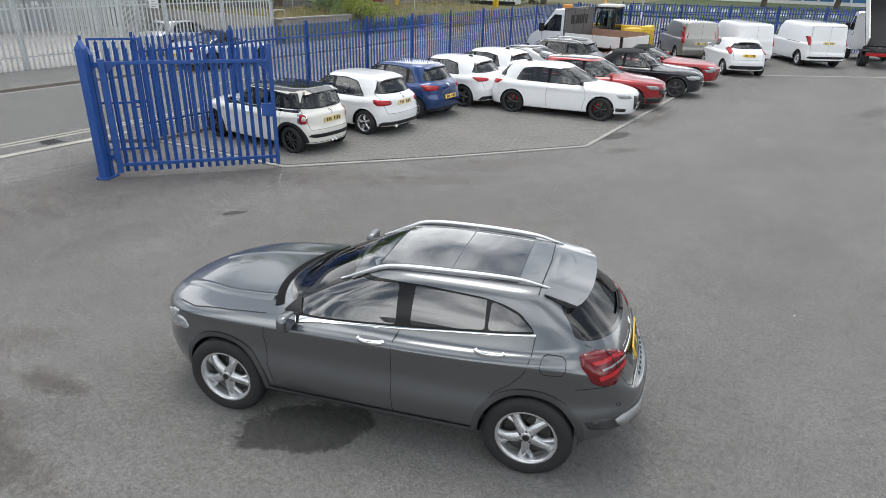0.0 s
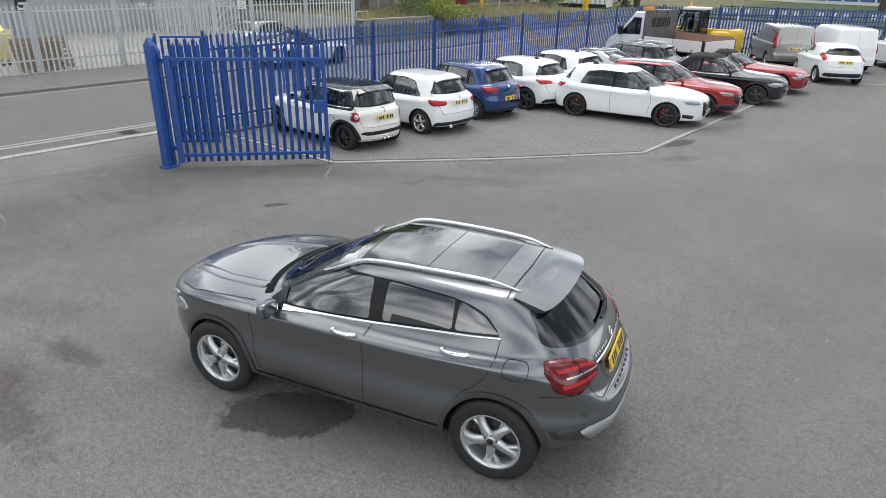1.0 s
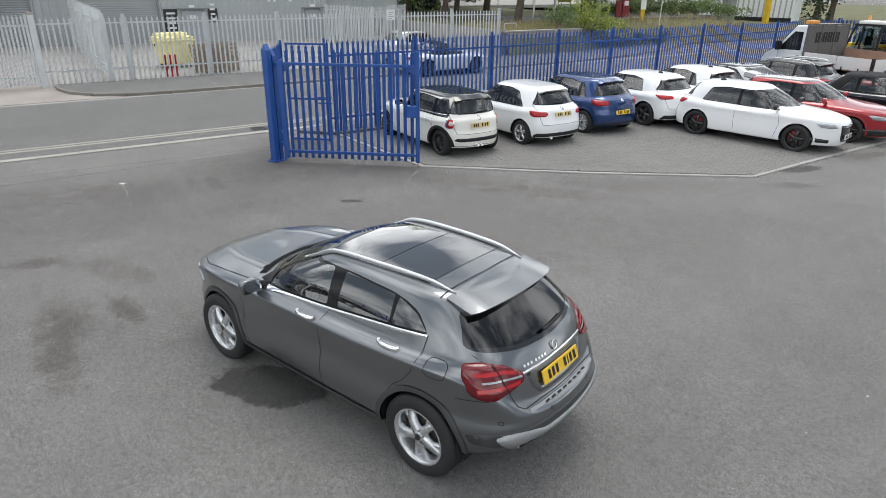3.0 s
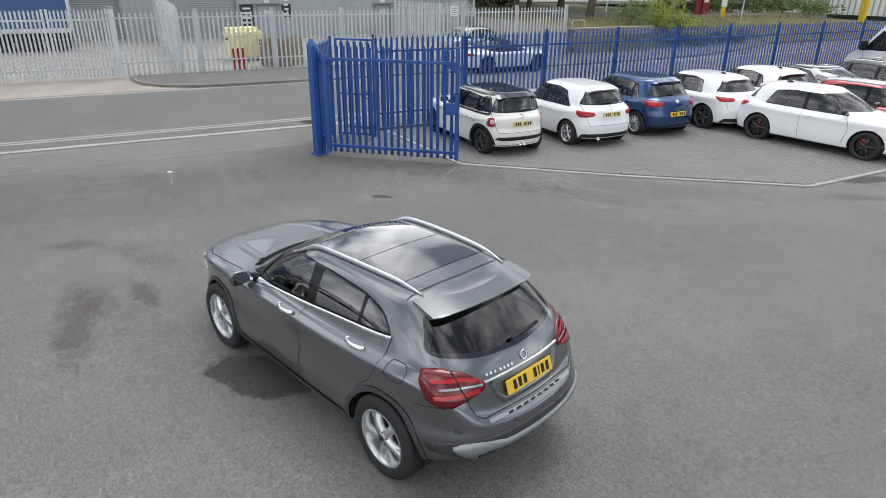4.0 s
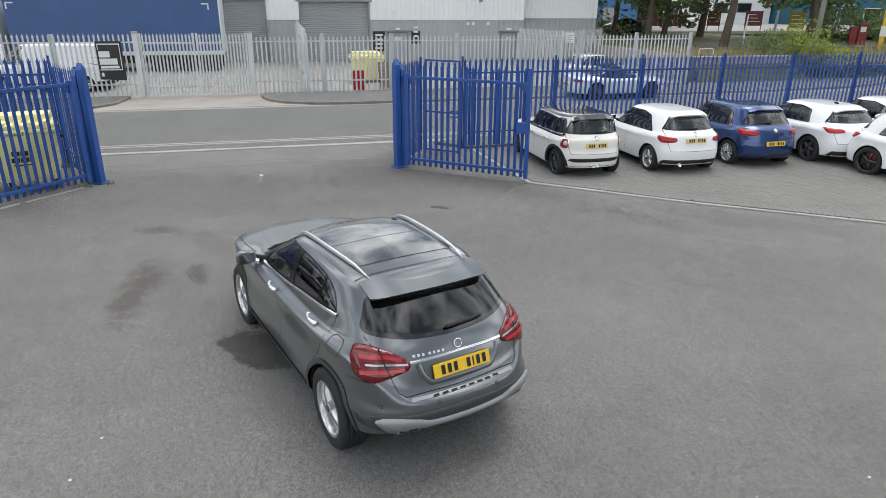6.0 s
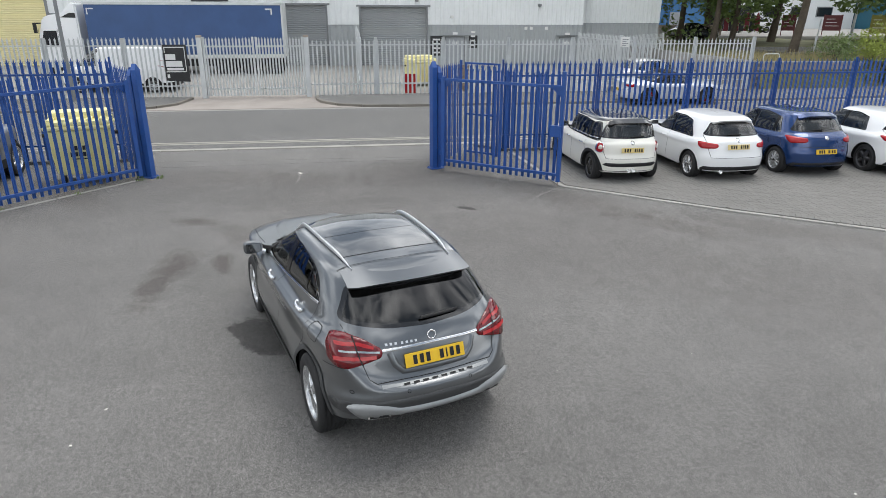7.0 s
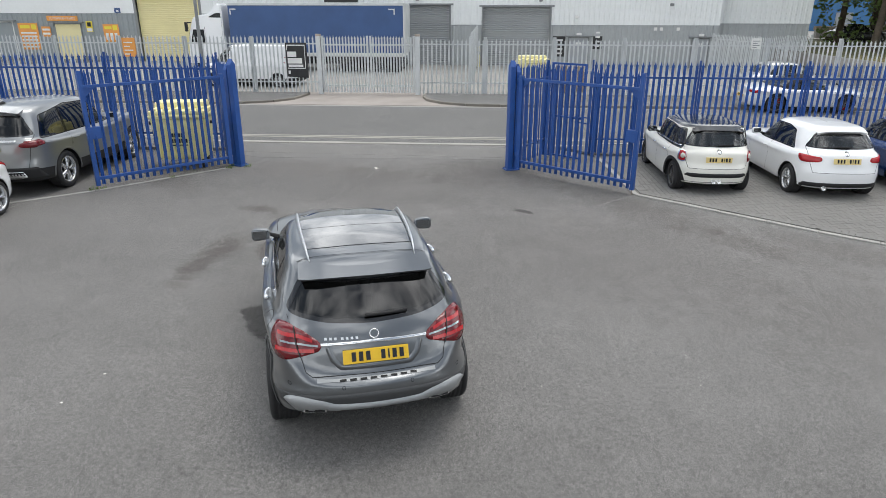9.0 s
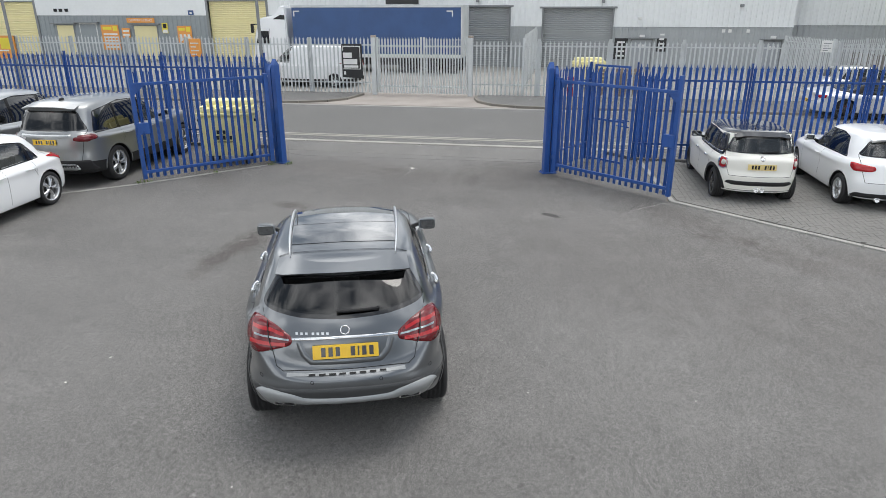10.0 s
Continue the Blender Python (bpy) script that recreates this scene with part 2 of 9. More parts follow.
M_SEAT = material("charcoal_upholstery", (0.045, 0.045, 0.048), 0.8, vary=0.25, scale=10, fine=120)
M_FABRIC = material("black_hood_fabric", (0.016, 0.016, 0.018), 0.9, vary=0.3, scale=5, fine=200, bump=0.4)
M_SEAM = material("shut_line_shadow_gap", (0.012, 0.012, 0.013), 0.8, vary=0.05)
G_CLEAR = glass("car_glass_green", (0.70, 0.78, 0.75))
G_SCREEN = glass("windscreen_glass", (0.68, 0.75, 0.73))
G_TINT = glass("tinted_glass", (0.48, 0.54, 0.52))
G_BACK = glass("dark_rear_glass", (0.04, 0.042, 0.045), ior=1.72)
G_SIDE = glass("front_side_glass", (0.58, 0.66, 0.66), ior=2.75)
G_PRIV = glass("privacy_side_glass", (0.045, 0.047, 0.05), ior=2.6)
G_SHADE = glass("shaded_windscreen", (0.26, 0.29, 0.29), ior=1.75)
G_DARK = glass("privacy_glass", (0.045, 0.047, 0.05))
M_BIN = material("yellow_bin_plastic", (0.88, 0.81, 0.40), 0.5, vary=0.12, scale=3)
M_ORANGE = material("orange_sign", (0.78, 0.33, 0.07), 0.5, vary=0.06)
M_YELLOW = material("yellow_sign", (0.80, 0.66, 0.05), 0.5, vary=0.06)
M_VINYL = material("black_vinyl_banner", (0.02, 0.021, 0.022), 0.4, vary=0.3, scale=6)
M_MAROON = material("maroon_board", (0.11, 0.025, 0.03), 0.6, vary=0.1)
M_CURTAIN = material("blue_trailer_curtain", (0.035, 0.085, 0.22), 0.5, vary=0.14, scale=1.2)
M_TELE = material("yellow_machine_paint", (0.72, 0.47, 0.03), 0.45, vary=0.15, scale=3)
M_WOOD = material("weathered_timber", (0.27, 0.22, 0.17), 0.85, vary=0.3, scale=6, fine=40, bump=0.3, per_piece=0.3)
M_BARK = material("bark", (0.10, 0.08, 0.06), 0.9, vary=0.35, scale=5, fine=30, bump=0.7)
M_LEAF = material("tree_leaves", (0.082, 0.145, 0.032), 0.6, vary=0.5, scale=1.6, fine=14, tint=(0.135, 0.195, 0.048))
M_LEAF_Y = material("golden_shrub_leaves", (0.32, 0.38, 0.075), 0.6, vary=0.4, scale=3, fine=14)
M_SHRUB = material("pale_green_shrub_leaves", (0.15, 0.21, 0.07), 0.6, vary=0.45, scale=3, fine=14)
M_LEAF_D = material("dark_ivy_leaves", (0.03, 0.06, 0.018), 0.6, vary=0.5, scale=2, fine=14)
M_GRASS = material("rough_grass", (0.125, 0.125, 0.055), 0.9, vary=0.45, scale=0.7, fine=9, bump=0.6)
M_LAWN = material("lawn_grass", (0.055, 0.080, 0.030), 0.9, vary=0.4, scale=0.5, fine=8)
M_STRAW = material("dry_grass", (0.34, 0.29, 0.15), 0.9, vary=0.35, scale=1.5, fine=14)
M_BRICK = material("retaining_wall_brick", (0.30, 0.275, 0.25), 0.9, vary=0.25, scale=1.5, fine=30, bump=0.4, per_piece=0.3)
M_KIOSK = material("weathered_red_paint", (0.20, 0.015, 0.018), 0.5, vary=0.25, scale=4)
M_OLIVE = material("olive_board", (0.24, 0.22, 0.05), 0.6, vary=0.12)
M_FLAGR = material("red_flag_cloth", (0.17, 0.025, 0.035), 0.8, vary=0.25, scale=3)
M_SKYBLUE = material("bright_blue_cladding", (0.05, 0.17, 0.36), 0.5, vary=0.1, scale=0.4)
M_TEAL = material("teal_cladding", (0.02, 0.12, 0.18), 0.5, vary=0.1, scale=0.4)
M_SLATEBLUE = material("slate_blue_paint", (0.06, 0.06, 0.16), 0.5, vary=0.15, scale=2)
M_PLY = material("brown_plywood", (0.30, 0.19, 0.14), 0.8, vary=0.2, scale=4, fine=40)
M_RAIL = material("grey_headboard_paint", (0.10, 0.10, 0.10), 0.5, vary=0.15, scale=4)
M_PATCH = asphalt("patched_asphalt", (0.176, 0.171, 0.163), 0.9, 0.8)
M_FAINT = asphalt("worn_seam", (0.20, 0.194, 0.183), 0.9, 0.8)

# ---- mesh tools ----


def link_mesh(name, verts, faces, mat, parent=None, label="", smooth=False):
    me = bpy.data.meshes.new(name)
    me.from_pydata([tuple(v) for v in verts], [], faces)
    if smooth:
        me.polygons.foreach_set("use_smooth", [True] * len(me.polygons))
    me.materials.append(mat)
    ob = new(name, me)
    if parent is not None:
        ob.parent = parent
    return tagged(ob, label=label) if label else ob


def part(name, bm, mat, parent, label="", smooth=False):
    """Links a bmesh as one mesh object under a thing or a part."""
    me = bpy.data.meshes.new(name)
    if smooth:
        for f in bm.faces:
            f.smooth = True
    bm.to_mesh(me)
    bm.free()
    me.materials.append(mat)
    ob = new(name, me)
    if parent is not None:
        ob.parent = parent
    return tagged(ob, label=label) if label else ob


def shared(name, mesh, parent, m=None):
    """One more object on a mesh that alike pieces share."""
    ob = new(name, mesh)
    ob.parent = parent
    if m is not None:
        ob.matrix_local = m
    return ob


def thing(name, label, category, m=None, group="", kind=""):
    ob = new(name)
    ob.empty_display_size = 0.2
    if m is not None:
        ob.matrix_world = m
    return tagged(ob, label=label, category=category, group=group, kind=kind)


def box(bm, lo, hi, m=None, bevel=0.0):
    """Adds a box between two corners, with an optional bevel."""
    c = [(a + b) / 2 for a, b in zip(lo, hi)]
    s = [abs(b - a) for a, b in zip(lo, hi)]
    t = Matrix.Translation(c) @ Matrix.Diagonal((*s, 1))
    r = bmesh.ops.create_cube(bm, size=1, matrix=(m @ t) if m is not None else t)
    if bevel:
        edges = {e for v in r["verts"] for e in v.link_edges}
        bmesh.ops.bevel(bm, geom=list(edges), offset=bevel, segments=2, affect="EDGES", profile=0.6)
    return bm


def tube(bm, a, b, r, segs=10, r2=None):
    a, b = Vector(a), Vector(b)
    d = b - a
    m = Matrix.Translation((a + b) / 2) @ d.to_track_quat("Z", "Y").to_matrix().to_4x4()
    bmesh.ops.create_cone(bm, cap_ends=True, segments=segs, radius1=r, radius2=r if r2 is None else r2, depth=d.length, matrix=m)
    return bm


def lathe(profile, segs, axis="y", m=None):
    """Verts and faces of a profile of (radius, along) turned about an axis."""
    vs, fs, n = [], [], len(profile)
    for i in range(segs):
        a = 2 * math.pi * i / segs
        for r, h in profile:
            p = (r * math.cos(a), h, r * math.sin(a)) if axis == "y" else (r * math.cos(a), r * math.sin(a), h)
            vs.append(m @ Vector(p) if m is not None else p)
    for i in range(segs):
        j = (i + 1) % segs
        for k in range(n - 1):
            fs.append((i * n + k, i * n + k + 1, j * n + k + 1, j * n + k))
    return vs, fs


def sweep(path, r, segs=8, flat=1.0, slim=0.0):
    """A closed tube along a path of points; flat squeezes it upright, slim thins its ends."""
    vs, fs = [], []
    pts, full = [Vector(p) for p in path], r
    for i, p in enumerate(pts):
        r = full * (1 - slim * max(0.0, 1 - 5 * min(i, len(pts) - 1 - i) / (len(pts) - 1)))
        d = (pts[min(i + 1, len(pts) - 1)] - pts[max(i - 1, 0)]).normalized()
        s = d.cross(Vector((0, 0, 1)))
        s = s.normalized() if s.length > 1e-4 else Vector((1, 0, 0))
        u = s.cross(d)
        for k in range(segs):
            a = 2 * math.pi * k / segs
            vs.append(p + s * (r * math.cos(a)) + u * (r * flat * math.sin(a)))
    for i in range(len(pts) - 1):
        for k in range(segs):
            q = (k + 1) % segs
            fs.append((i * segs + k, i * segs + q, (i + 1) * segs + q, (i + 1) * segs + k))
    fs.append(tuple(range(segs)))
    fs.append(tuple((len(pts) - 1) * segs + k for k in reversed(range(segs))))
    return vs, fs


def pchip(keys):
    """A smooth curve through (t, value) keys that never overshoots."""
    x = np.array([k[0] for k in keys], float)
    y = np.array([k[1] for k in keys], float)
    h, d = np.diff(x), np.diff(y) / np.diff(x)
    m = np.zeros(len(x))
    for i in range(1, len(x) - 1):
        if d[i - 1] * d[i] > 0:
            w1, w2 = 2 * h[i] + h[i - 1], h[i] + 2 * h[i - 1]
            m[i] = (w1 + w2) / (w1 / d[i - 1] + w2 / d[i])
    m[0], m[-1] = d[0], d[-1]

    def f(t):
        t = np.clip(np.asarray(t, float), x[0], x[-1])
        i = np.clip(np.searchsorted(x, t, side="right") - 1, 0, len(x) - 2)
        u = (t - x[i]) / h[i]
        return (1 + 2 * u) * (1 - u) ** 2 * y[i] + u * (1 - u) ** 2 * h[i] * m[i] + u * u * (3 - 2 * u) * y[i + 1] + u * u * (u - 1) * h[i] * m[i + 1]
    return f


def ground_z(x, y):
    """The lie of the land: level yard, road rising gently away from it."""
    z = 0.012 * min(max(-14.0 - x, 0.0), 28.0)
    if x < -26 and y < -8:
        z += 0.022 * min(-8 - y, 24.0) * min((-26 - x) / 12.0, 1.0)
    return z


def slab(name, outline, up, down, mat, label="", category="", kind="structure"):
    """A flat piece of ground over an outline, lifted above the land, with real edges."""
    vs = [(x, y, ground_z(x, y) + up) for x, y in outline] + [(x, y, ground_z(x, y) - down) for x, y in outline]
    n = len(outline)
    fs = [tuple(range(n))] + [(i, i + n, (i + 1) % n + n, (i + 1) % n) for i in range(n)]
    ob = link_mesh(name, vs, fs, mat)
    return tagged(ob, label=label, category=category, kind=kind)

# ---- ground, road, pavements ----
NX = [-600, -200, -90, -60, -42, -38, -34, -30, -26, -22, -18, -14, -10, 0, 30, 90, 200, 600]
NY = [-600, -200, -80, -45, -32, -26, -20, -14, -8, 0, 10, 30, 60, 120, 250, 600]
gv = [(x, y, ground_z(x, y)) for x in NX for y in NY]
gf = [(i * len(NY) + j, (i + 1) * len(NY) + j, (i + 1) * len(NY) + j + 1, i * len(NY) + j + 1) for i in range(len(NX) - 1) for j in range(len(NY) - 1)]
tagged(link_mesh("ground", gv, gf, M_YARD), "worn grey asphalt of the dealer's yard", "ground", kind="structure")

slab("road", [(-14.25, -90), (-14.25, 90), (-21.32, 90), (-21.32, -90)], 0.006, 0.05, M_ROAD, "grey asphalt side road past the yard", "road")
slab("channel_strip", [(-21.06, -90), (-21.06, 38), (-21.31, 38), (-21.31, -90)], 0.010, 0.02, M_CONCRETE, "pale concrete channel along the road edge", "road edge")
for x in (-14.86, -15.08):
    slab("edge_line", [(x, -90), (x, 60), (x - 0.11, 60), (x - 0.11, -90)], 0.011, 0.004, M_LINE, "worn pale parking restriction line", "road marking")
for k in range(9):
    y = 13 + 5.5 * k
    slab("centre_dash", [(-18.0, y), (-18.0, y + 2.2), (-18.11, y + 2.2), (-18.11, y)], 0.011, 0.004, M_LINE, "worn white centre dash on the road", "road marking")

# the far pavement stops in rounded corners at a concrete crossing
slab("pavement_far_north", [(-24.42, 2.2), (-23.5, 2.25), (-22.6, 2.5), (-21.9, 3.1), (-21.45, 4.1), (-21.33, 5.4), (-21.33, 24), (-21.9, 29), (-23.2, 34), (-25.2, 38.5), (-28.5, 40), (-26.6, 35), (-25.0, 29), (-24.42, 22.6)], 0.10, 0.15, M_PAVE, "dark asphalt footway with a low kerb", "pavement")
slab("pavement_far_south", [(-24.42, -2.9), (-24.42, -90), (-21.33, -90), (-21.33, -6.1), (-21.45, -4.8), (-21.9, -3.8), (-22.6, -3.2), (-23.5, -2.95)], 0.10, 0.15, M_PAVE, "dark asphalt footway with a low kerb", "pavement")
slab("crossing_apron", [(-21.33, -7.0), (-21.33, 6.2), (-22.1, 3.6), (-24.6, 2.7), (-28.5, 2.9), (-28.5, -3.6), (-24.6, -3.4), (-22.1, -4.3)], 0.02, 0.05, M_APRON, "pale pinkish worn concrete vehicle crossing", "pavement")
slab("far_yard", [(-24.6, -70), (-24.6, 22.7), (-27, 25.4), (-45, 25.4), (-45, -70)], 0.012, 0.05, M_CONCRETE, "pale dusty concrete yard behind the steel fence", "yard")
slab("pavement_near_north", [(-12.8, 7.7), (-12.8, 60), (-14.02, 60), (-14.02, 8.0), (-13.6, 6.9)], 0.08, 0.12, M_PAVE, "asphalt footway outside the blue fence", "pavement")
slab("pavement_near_south", [(-12.8, -2.0), (-13.6, -2.4), (-14.02, -3.4), (-14.02, -60), (-12.8, -60)], 0.08, 0.12, M_PAVE, "asphalt footway outside the blue fence", "pavement")


def kerb_run(name, pts, width, up, length, label, mat=None):
    """Kerb stones end to end along a line, each a piece of its own."""
    run = thing(name, label, "kerb", kind="structure")
    bm = bmesh.new()
    box(bm, (0.004, -width / 2, -0.12), (length - 0.004, width / 2, 0.0), bevel=0.012)
    me = bpy.data.meshes.new("kerb_stone")
    bm.to_mesh(me)
    bm.free()
    me.materials.append(mat or M_KERB)
    for (x0, y0), (x1, y1) in zip(pts, pts[1:]):
        d, a = math.hypot(x1 - x0, y1 - y0), math.degrees(math.atan2(y1 - y0, x1 - x0))
        k = max(1, round(d / length))
        for i in range(k):
            f = i / k
            x, y = x0 + (x1 - x0) * f, y0 + (y1 - y0) * f
            ob = shared("kerb_stone", me, run, pose(x, y, ground_z(x, y) + up + random.uniform(-0.003, 0.003), 0, 0, a))
            ob.scale = (d / k / length, 1, 1)
    return run


kerb_run("kerb_near_dropped", [(-14.13, -3.4), (-14.13, 7.9)], 0.21, 0.022, 0.9, "flush pale kerb stones across the entrance", M_KERB_PALE)
kerb_run("kerb_near_north", [(-14.10, 8.0), (-14.10, 50)], 0.14, 0.10, 0.9, "pale kerb stones along the near footway")
kerb_run("kerb_near_south", [(-14.10, -40), (-14.10, -3.5)], 0.14, 0.10, 0.9, "pale kerb stones along the near footway")
kerb_run("kerb_far_north", [(-24.2, 2.2), (-23.5, 2.22), (-22.6, 2.46), (-21.86, 3.05), (-21.40, 4.05), (-21.27, 5.4), (-21.27, 24), (-21.85, 29), (-23.1, 33.8), (-25.1, 38.3)], 0.13, 0.11, 0.9, "worn stained kerb stones of the far footway", M_KERB_OLD)
kerb_run("kerb_far_south", [(-21.27, -45), (-21.27, -6.1), (-21.40, -4.8), (-21.86, -3.75), (-22.6, -3.15), (-24.2, -2.9)], 0.13, 0.11, 0.9, "worn stained kerb stones of the far footway", M_KERB_OLD)
kerb_run("bay_edging", [(-12.8, 7.75), (-9.0, 7.98), (-6.80, 10.6), (-4.66, 13.5), (-4.85, 24.6)], 0.105, 0.030, 0.9, "pale edging kerb round the block-paved bay")
kerb_run("bay_edging_south", [(-10.85, -1.35), (-8.56, -3.34), (-7.67, -4.35), (-4.9, -7.6)], 0.10, 0.008, 0.6, "worn edging kerb by the southern bay")
slab("bay_line", [(-4.5, 28.7), (4.6, 34.95), (4.53, 35.06), (-4.57, 28.81)], 0.006, 0.003, M_LINE, "faded pale line across the yard", "ground marking")
slab("entrance_patch", [(-13.98, -3.2), (-13.98, 7.6), (-12.55, 6.9), (-12.2, 5.6), (-12.05, -1.0), (-12.6, -2.2)], 0.004, 0.02, M_PATCH, "paler worn asphalt strip across the entrance", "ground patch")
slab("entrance_seam", [(-12.72, -2.0), (-12.40, 6.5), (-12.47, 6.5), (-12.79, -2.0)], 0.008, 0.004, M_FAINT, "faint pale seam across the entrance", "ground seam")
slab("gate_scrape", [(-8.90, 7.86), (-8.50, 7.42), (-8.14, 7.05), (-8.16, 7.03), (-8.53, 7.39), (-8.92, 7.84)], 0.003, 0.002, M_FAINT, "pale scrape left by the gate's drop bolt", "ground mark")
slab("gate_scrape", [(-10.94, 2.25), (-10.45, 2.24), (-10.02, 2.185), (-10.02, 2.165), (-10.46, 2.215), (-10.94, 2.23)], 0.003, 0.002, M_FAINT, "pale scrape on the asphalt at the entrance", "ground mark")
slab("paving_bed", [(-12.75, 7.80), (-9.02, 8.02), (-4.74, 13.55), (-4.92, 24.6), (-7.5, 26.0), (-12.75, 26.0)], 0.017, 0.03, M_SAND, "sand bed under the paving blocks", "paving bed")

# ---- palisade fences ----


def pale_mesh(name, height, mat, width=0.068):
    """A W-section pale with a three-pointed head."""
    half = width / 2
    prof = [(-half, 0.012), (-half * 0.55, 0.0), (0.0, 0.014), (half * 0.55, 0.0), (half, 0.012)]
    t = 0.004
    front = [(y, x) for y, x in prof]
    vs, fs = [], []
    tops = (height - 0.07, height - 0.105, height, height - 0.105, height - 0.07)
    splay = (-0.012, -0.004, 0.0, 0.004, 0.012)
    for side in (0, 1):
        for (y, x), zt, sp in zip(front, tops, splay):
            vs += [(x + side * t, y, 0.0), (x + side * t, y, height - 0.14), (x + side * t, y + sp, zt)]
    for i in range(4):
        for j in range(2):
            a, b = i * 3 + j, (i + 1) * 3 + j
            fs.append((a, b, b + 1, a + 1))
            fs.append((a + 15, a + 16, b + 16, b + 15))
    for j in range(2):
        fs.append((j, j + 1, j + 16, j + 15))
        fs.append((12 + j, 27 + j, 28 + j, 13 + j))
    for i in range(4):
        fs.append((i * 3 + 2, (i + 1) * 3 + 2, (i + 1) * 3 + 17, i * 3 + 17))
    me = bpy.data.meshes.new(name)
    me.from_pydata(vs, [], fs)
    me.materials.append(mat)
    return me


def post_mesh(name, height, mat, w=0.10, d=0.055):
    bm = bmesh.new()
    for y in (-d / 2, d / 2):
        box(bm, (-w / 2, y - 0.004, 0), (w / 2, y + 0.004, height))
    box(bm, (-0.003, -d / 2, 0), (0.003, d / 2, height - 0.001))
    box(bm, (-w / 2, -d / 2 - 0.004, height), (w / 2, d / 2 + 0.004, height + 0.004))
    me = bpy.data.meshes.new(name)
    bm.to_mesh(me)
    bm.free()
    me.materials.append(mat)
    return me


PALE_B, POST_B = pale_mesh("blue_pale", 2.36, M_BLUE), post_mesh("blue_post", 2.42, M_BLUE, 0.055, 0.032)
PALE_G, POST_G = pale_mesh("grey_pale", 2.36, M_GALV), post_mesh("grey_post", 2.42, M_GALV, 0.12, 0.12)
PALE_S, POST_S = pale_mesh("short_grey_pale", 2.10, M_GALV), post_mesh("short_grey_post", 2.12, M_GALV, 0.09, 0.09)
PALE_T, POST_T = pale_mesh("tall_blue_pale", 2.49, M_BLUE), post_mesh("tall_blue_post", 2.55, M_BLUE, 0.055, 0.032)
PALE_GATE = pale_mesh("gate_pale", 2.37, M_BLUE, 0.072)


def fence_run(name, x0, y0, x1, y1, bays, per_bay, pale, post, mat, label, group, up=0.04, rails=(0.42, 1.98), flip=1, last=True):
    """Bays of palisade from one point to another; each bay is one thing of a post, rails and pales."""
    d, a = math.hypot(x1 - x0, y1 - y0) / bays, math.degrees(math.atan2(y1 - y0, x1 - x0))
    for i in range(bays):
        f = i / bays
        x, y = x0 + (x1 - x0) * f, y0 + (y1 - y0) * f
        z = ground_z(x, y)
        bay = thing(name, label, "fence", pose(x, y, z, 0, 0, a - 90), group)
        shared("post", post, bay)
        if last and i == bays - 1:
            shared("post", post, bay, Matrix.Translation((0, d, 0)))
        for rz in rails:
            bm = bmesh.new()
            box(bm, (flip * 0.018, 0.03, rz), (flip * 0.024, d - 0.03, rz + 0.05))
            box(bm, (flip * 0.018, 0.03, rz + 0.044), (flip * 0.062, d - 0.03, rz + 0.05))
            part("rail", bm, mat, bay)
        for k in range(per_bay):
            yy = d * (k + 0.5) / per_bay
            ob = shared("pale", pale, bay, pose(0, yy, up + random.uniform(-0.006, 0.006), random.uniform(-0.25, 0.25), 0, random.uniform(-2, 2)))
            ob.scale = (-flip, 1, 1)
    return bay


fence_run("palisade_bay", -12.9, 7.51, -12.9, 15.41, 3, 18, PALE_B, POST_B, M_BLUE, "blue steel palisade fence bay along the road", "blue palisade bays", last=False)
fence_run("palisade_bay", -12.9, 15.41, -12.9, 32.3, 7, 17, PALE_B, POST_B, M_BLUE, "blue steel palisade fence bay along the road", "blue palisade bays")
fence_run("palisade_bay", -12.85, 32.4, 4.0, 46.5, 8, 18, PALE_B, POST_B, M_BLUE, "blue steel palisade fence bay at the yard's end", "blue palisade bays")
fence_run("palisade_bay", -12.9, -29.27, -12.9, -2.20, 9, 19, PALE_T, POST_T, M_BLUE, "tall blue steel palisade fence bay along the road", "blue palisade bays", rails=(0.42, 2.12))
fence_run("grey_palisade_bay", -24.5, 1.85, -24.5, 22.16, 7, 16, PALE_G, POST_G, M_GALV, "weathered galvanised palisade fence bay across the road", "grey palisade bays", up=0.0, rails=(0.5, 2.1), flip=-1)
fence_run("grey_palisade_bay", -24.5, -40.9, -24.5, -2.4, 13, 17, PALE_G, POST_G, M_GALV, "weathered galvanised palisade fence bay across the road", "grey palisade bays", up=0.10, rails=(0.5, 2.1), flip=-1)
fence_run("grey_palisade_bay", -24.9, 4.1, -37.0, 4.2, 4, 18, PALE_G, POST_G, M_GALV, "galvanised palisade dividing the two unit yards", "grey palisade bays", up=0.22, rails=(0.5, 2.1), flip=-1)
for x0, y0, x1, y1 in ((-36.4, 18.0, -32.3, 19.0), (-32.3, 19.1, -36.2, 23.5)):
    fence_run("grey_palisade_bay", x0, y0, x1, y1, 2, 15, PALE_S, POST_S, M_GALV, "lower galvanised palisade bay round the unit's corner", "grey palisade bays", rails=(0.4, 1.8), flip=-1)

# ---- the blue entrance gates ----


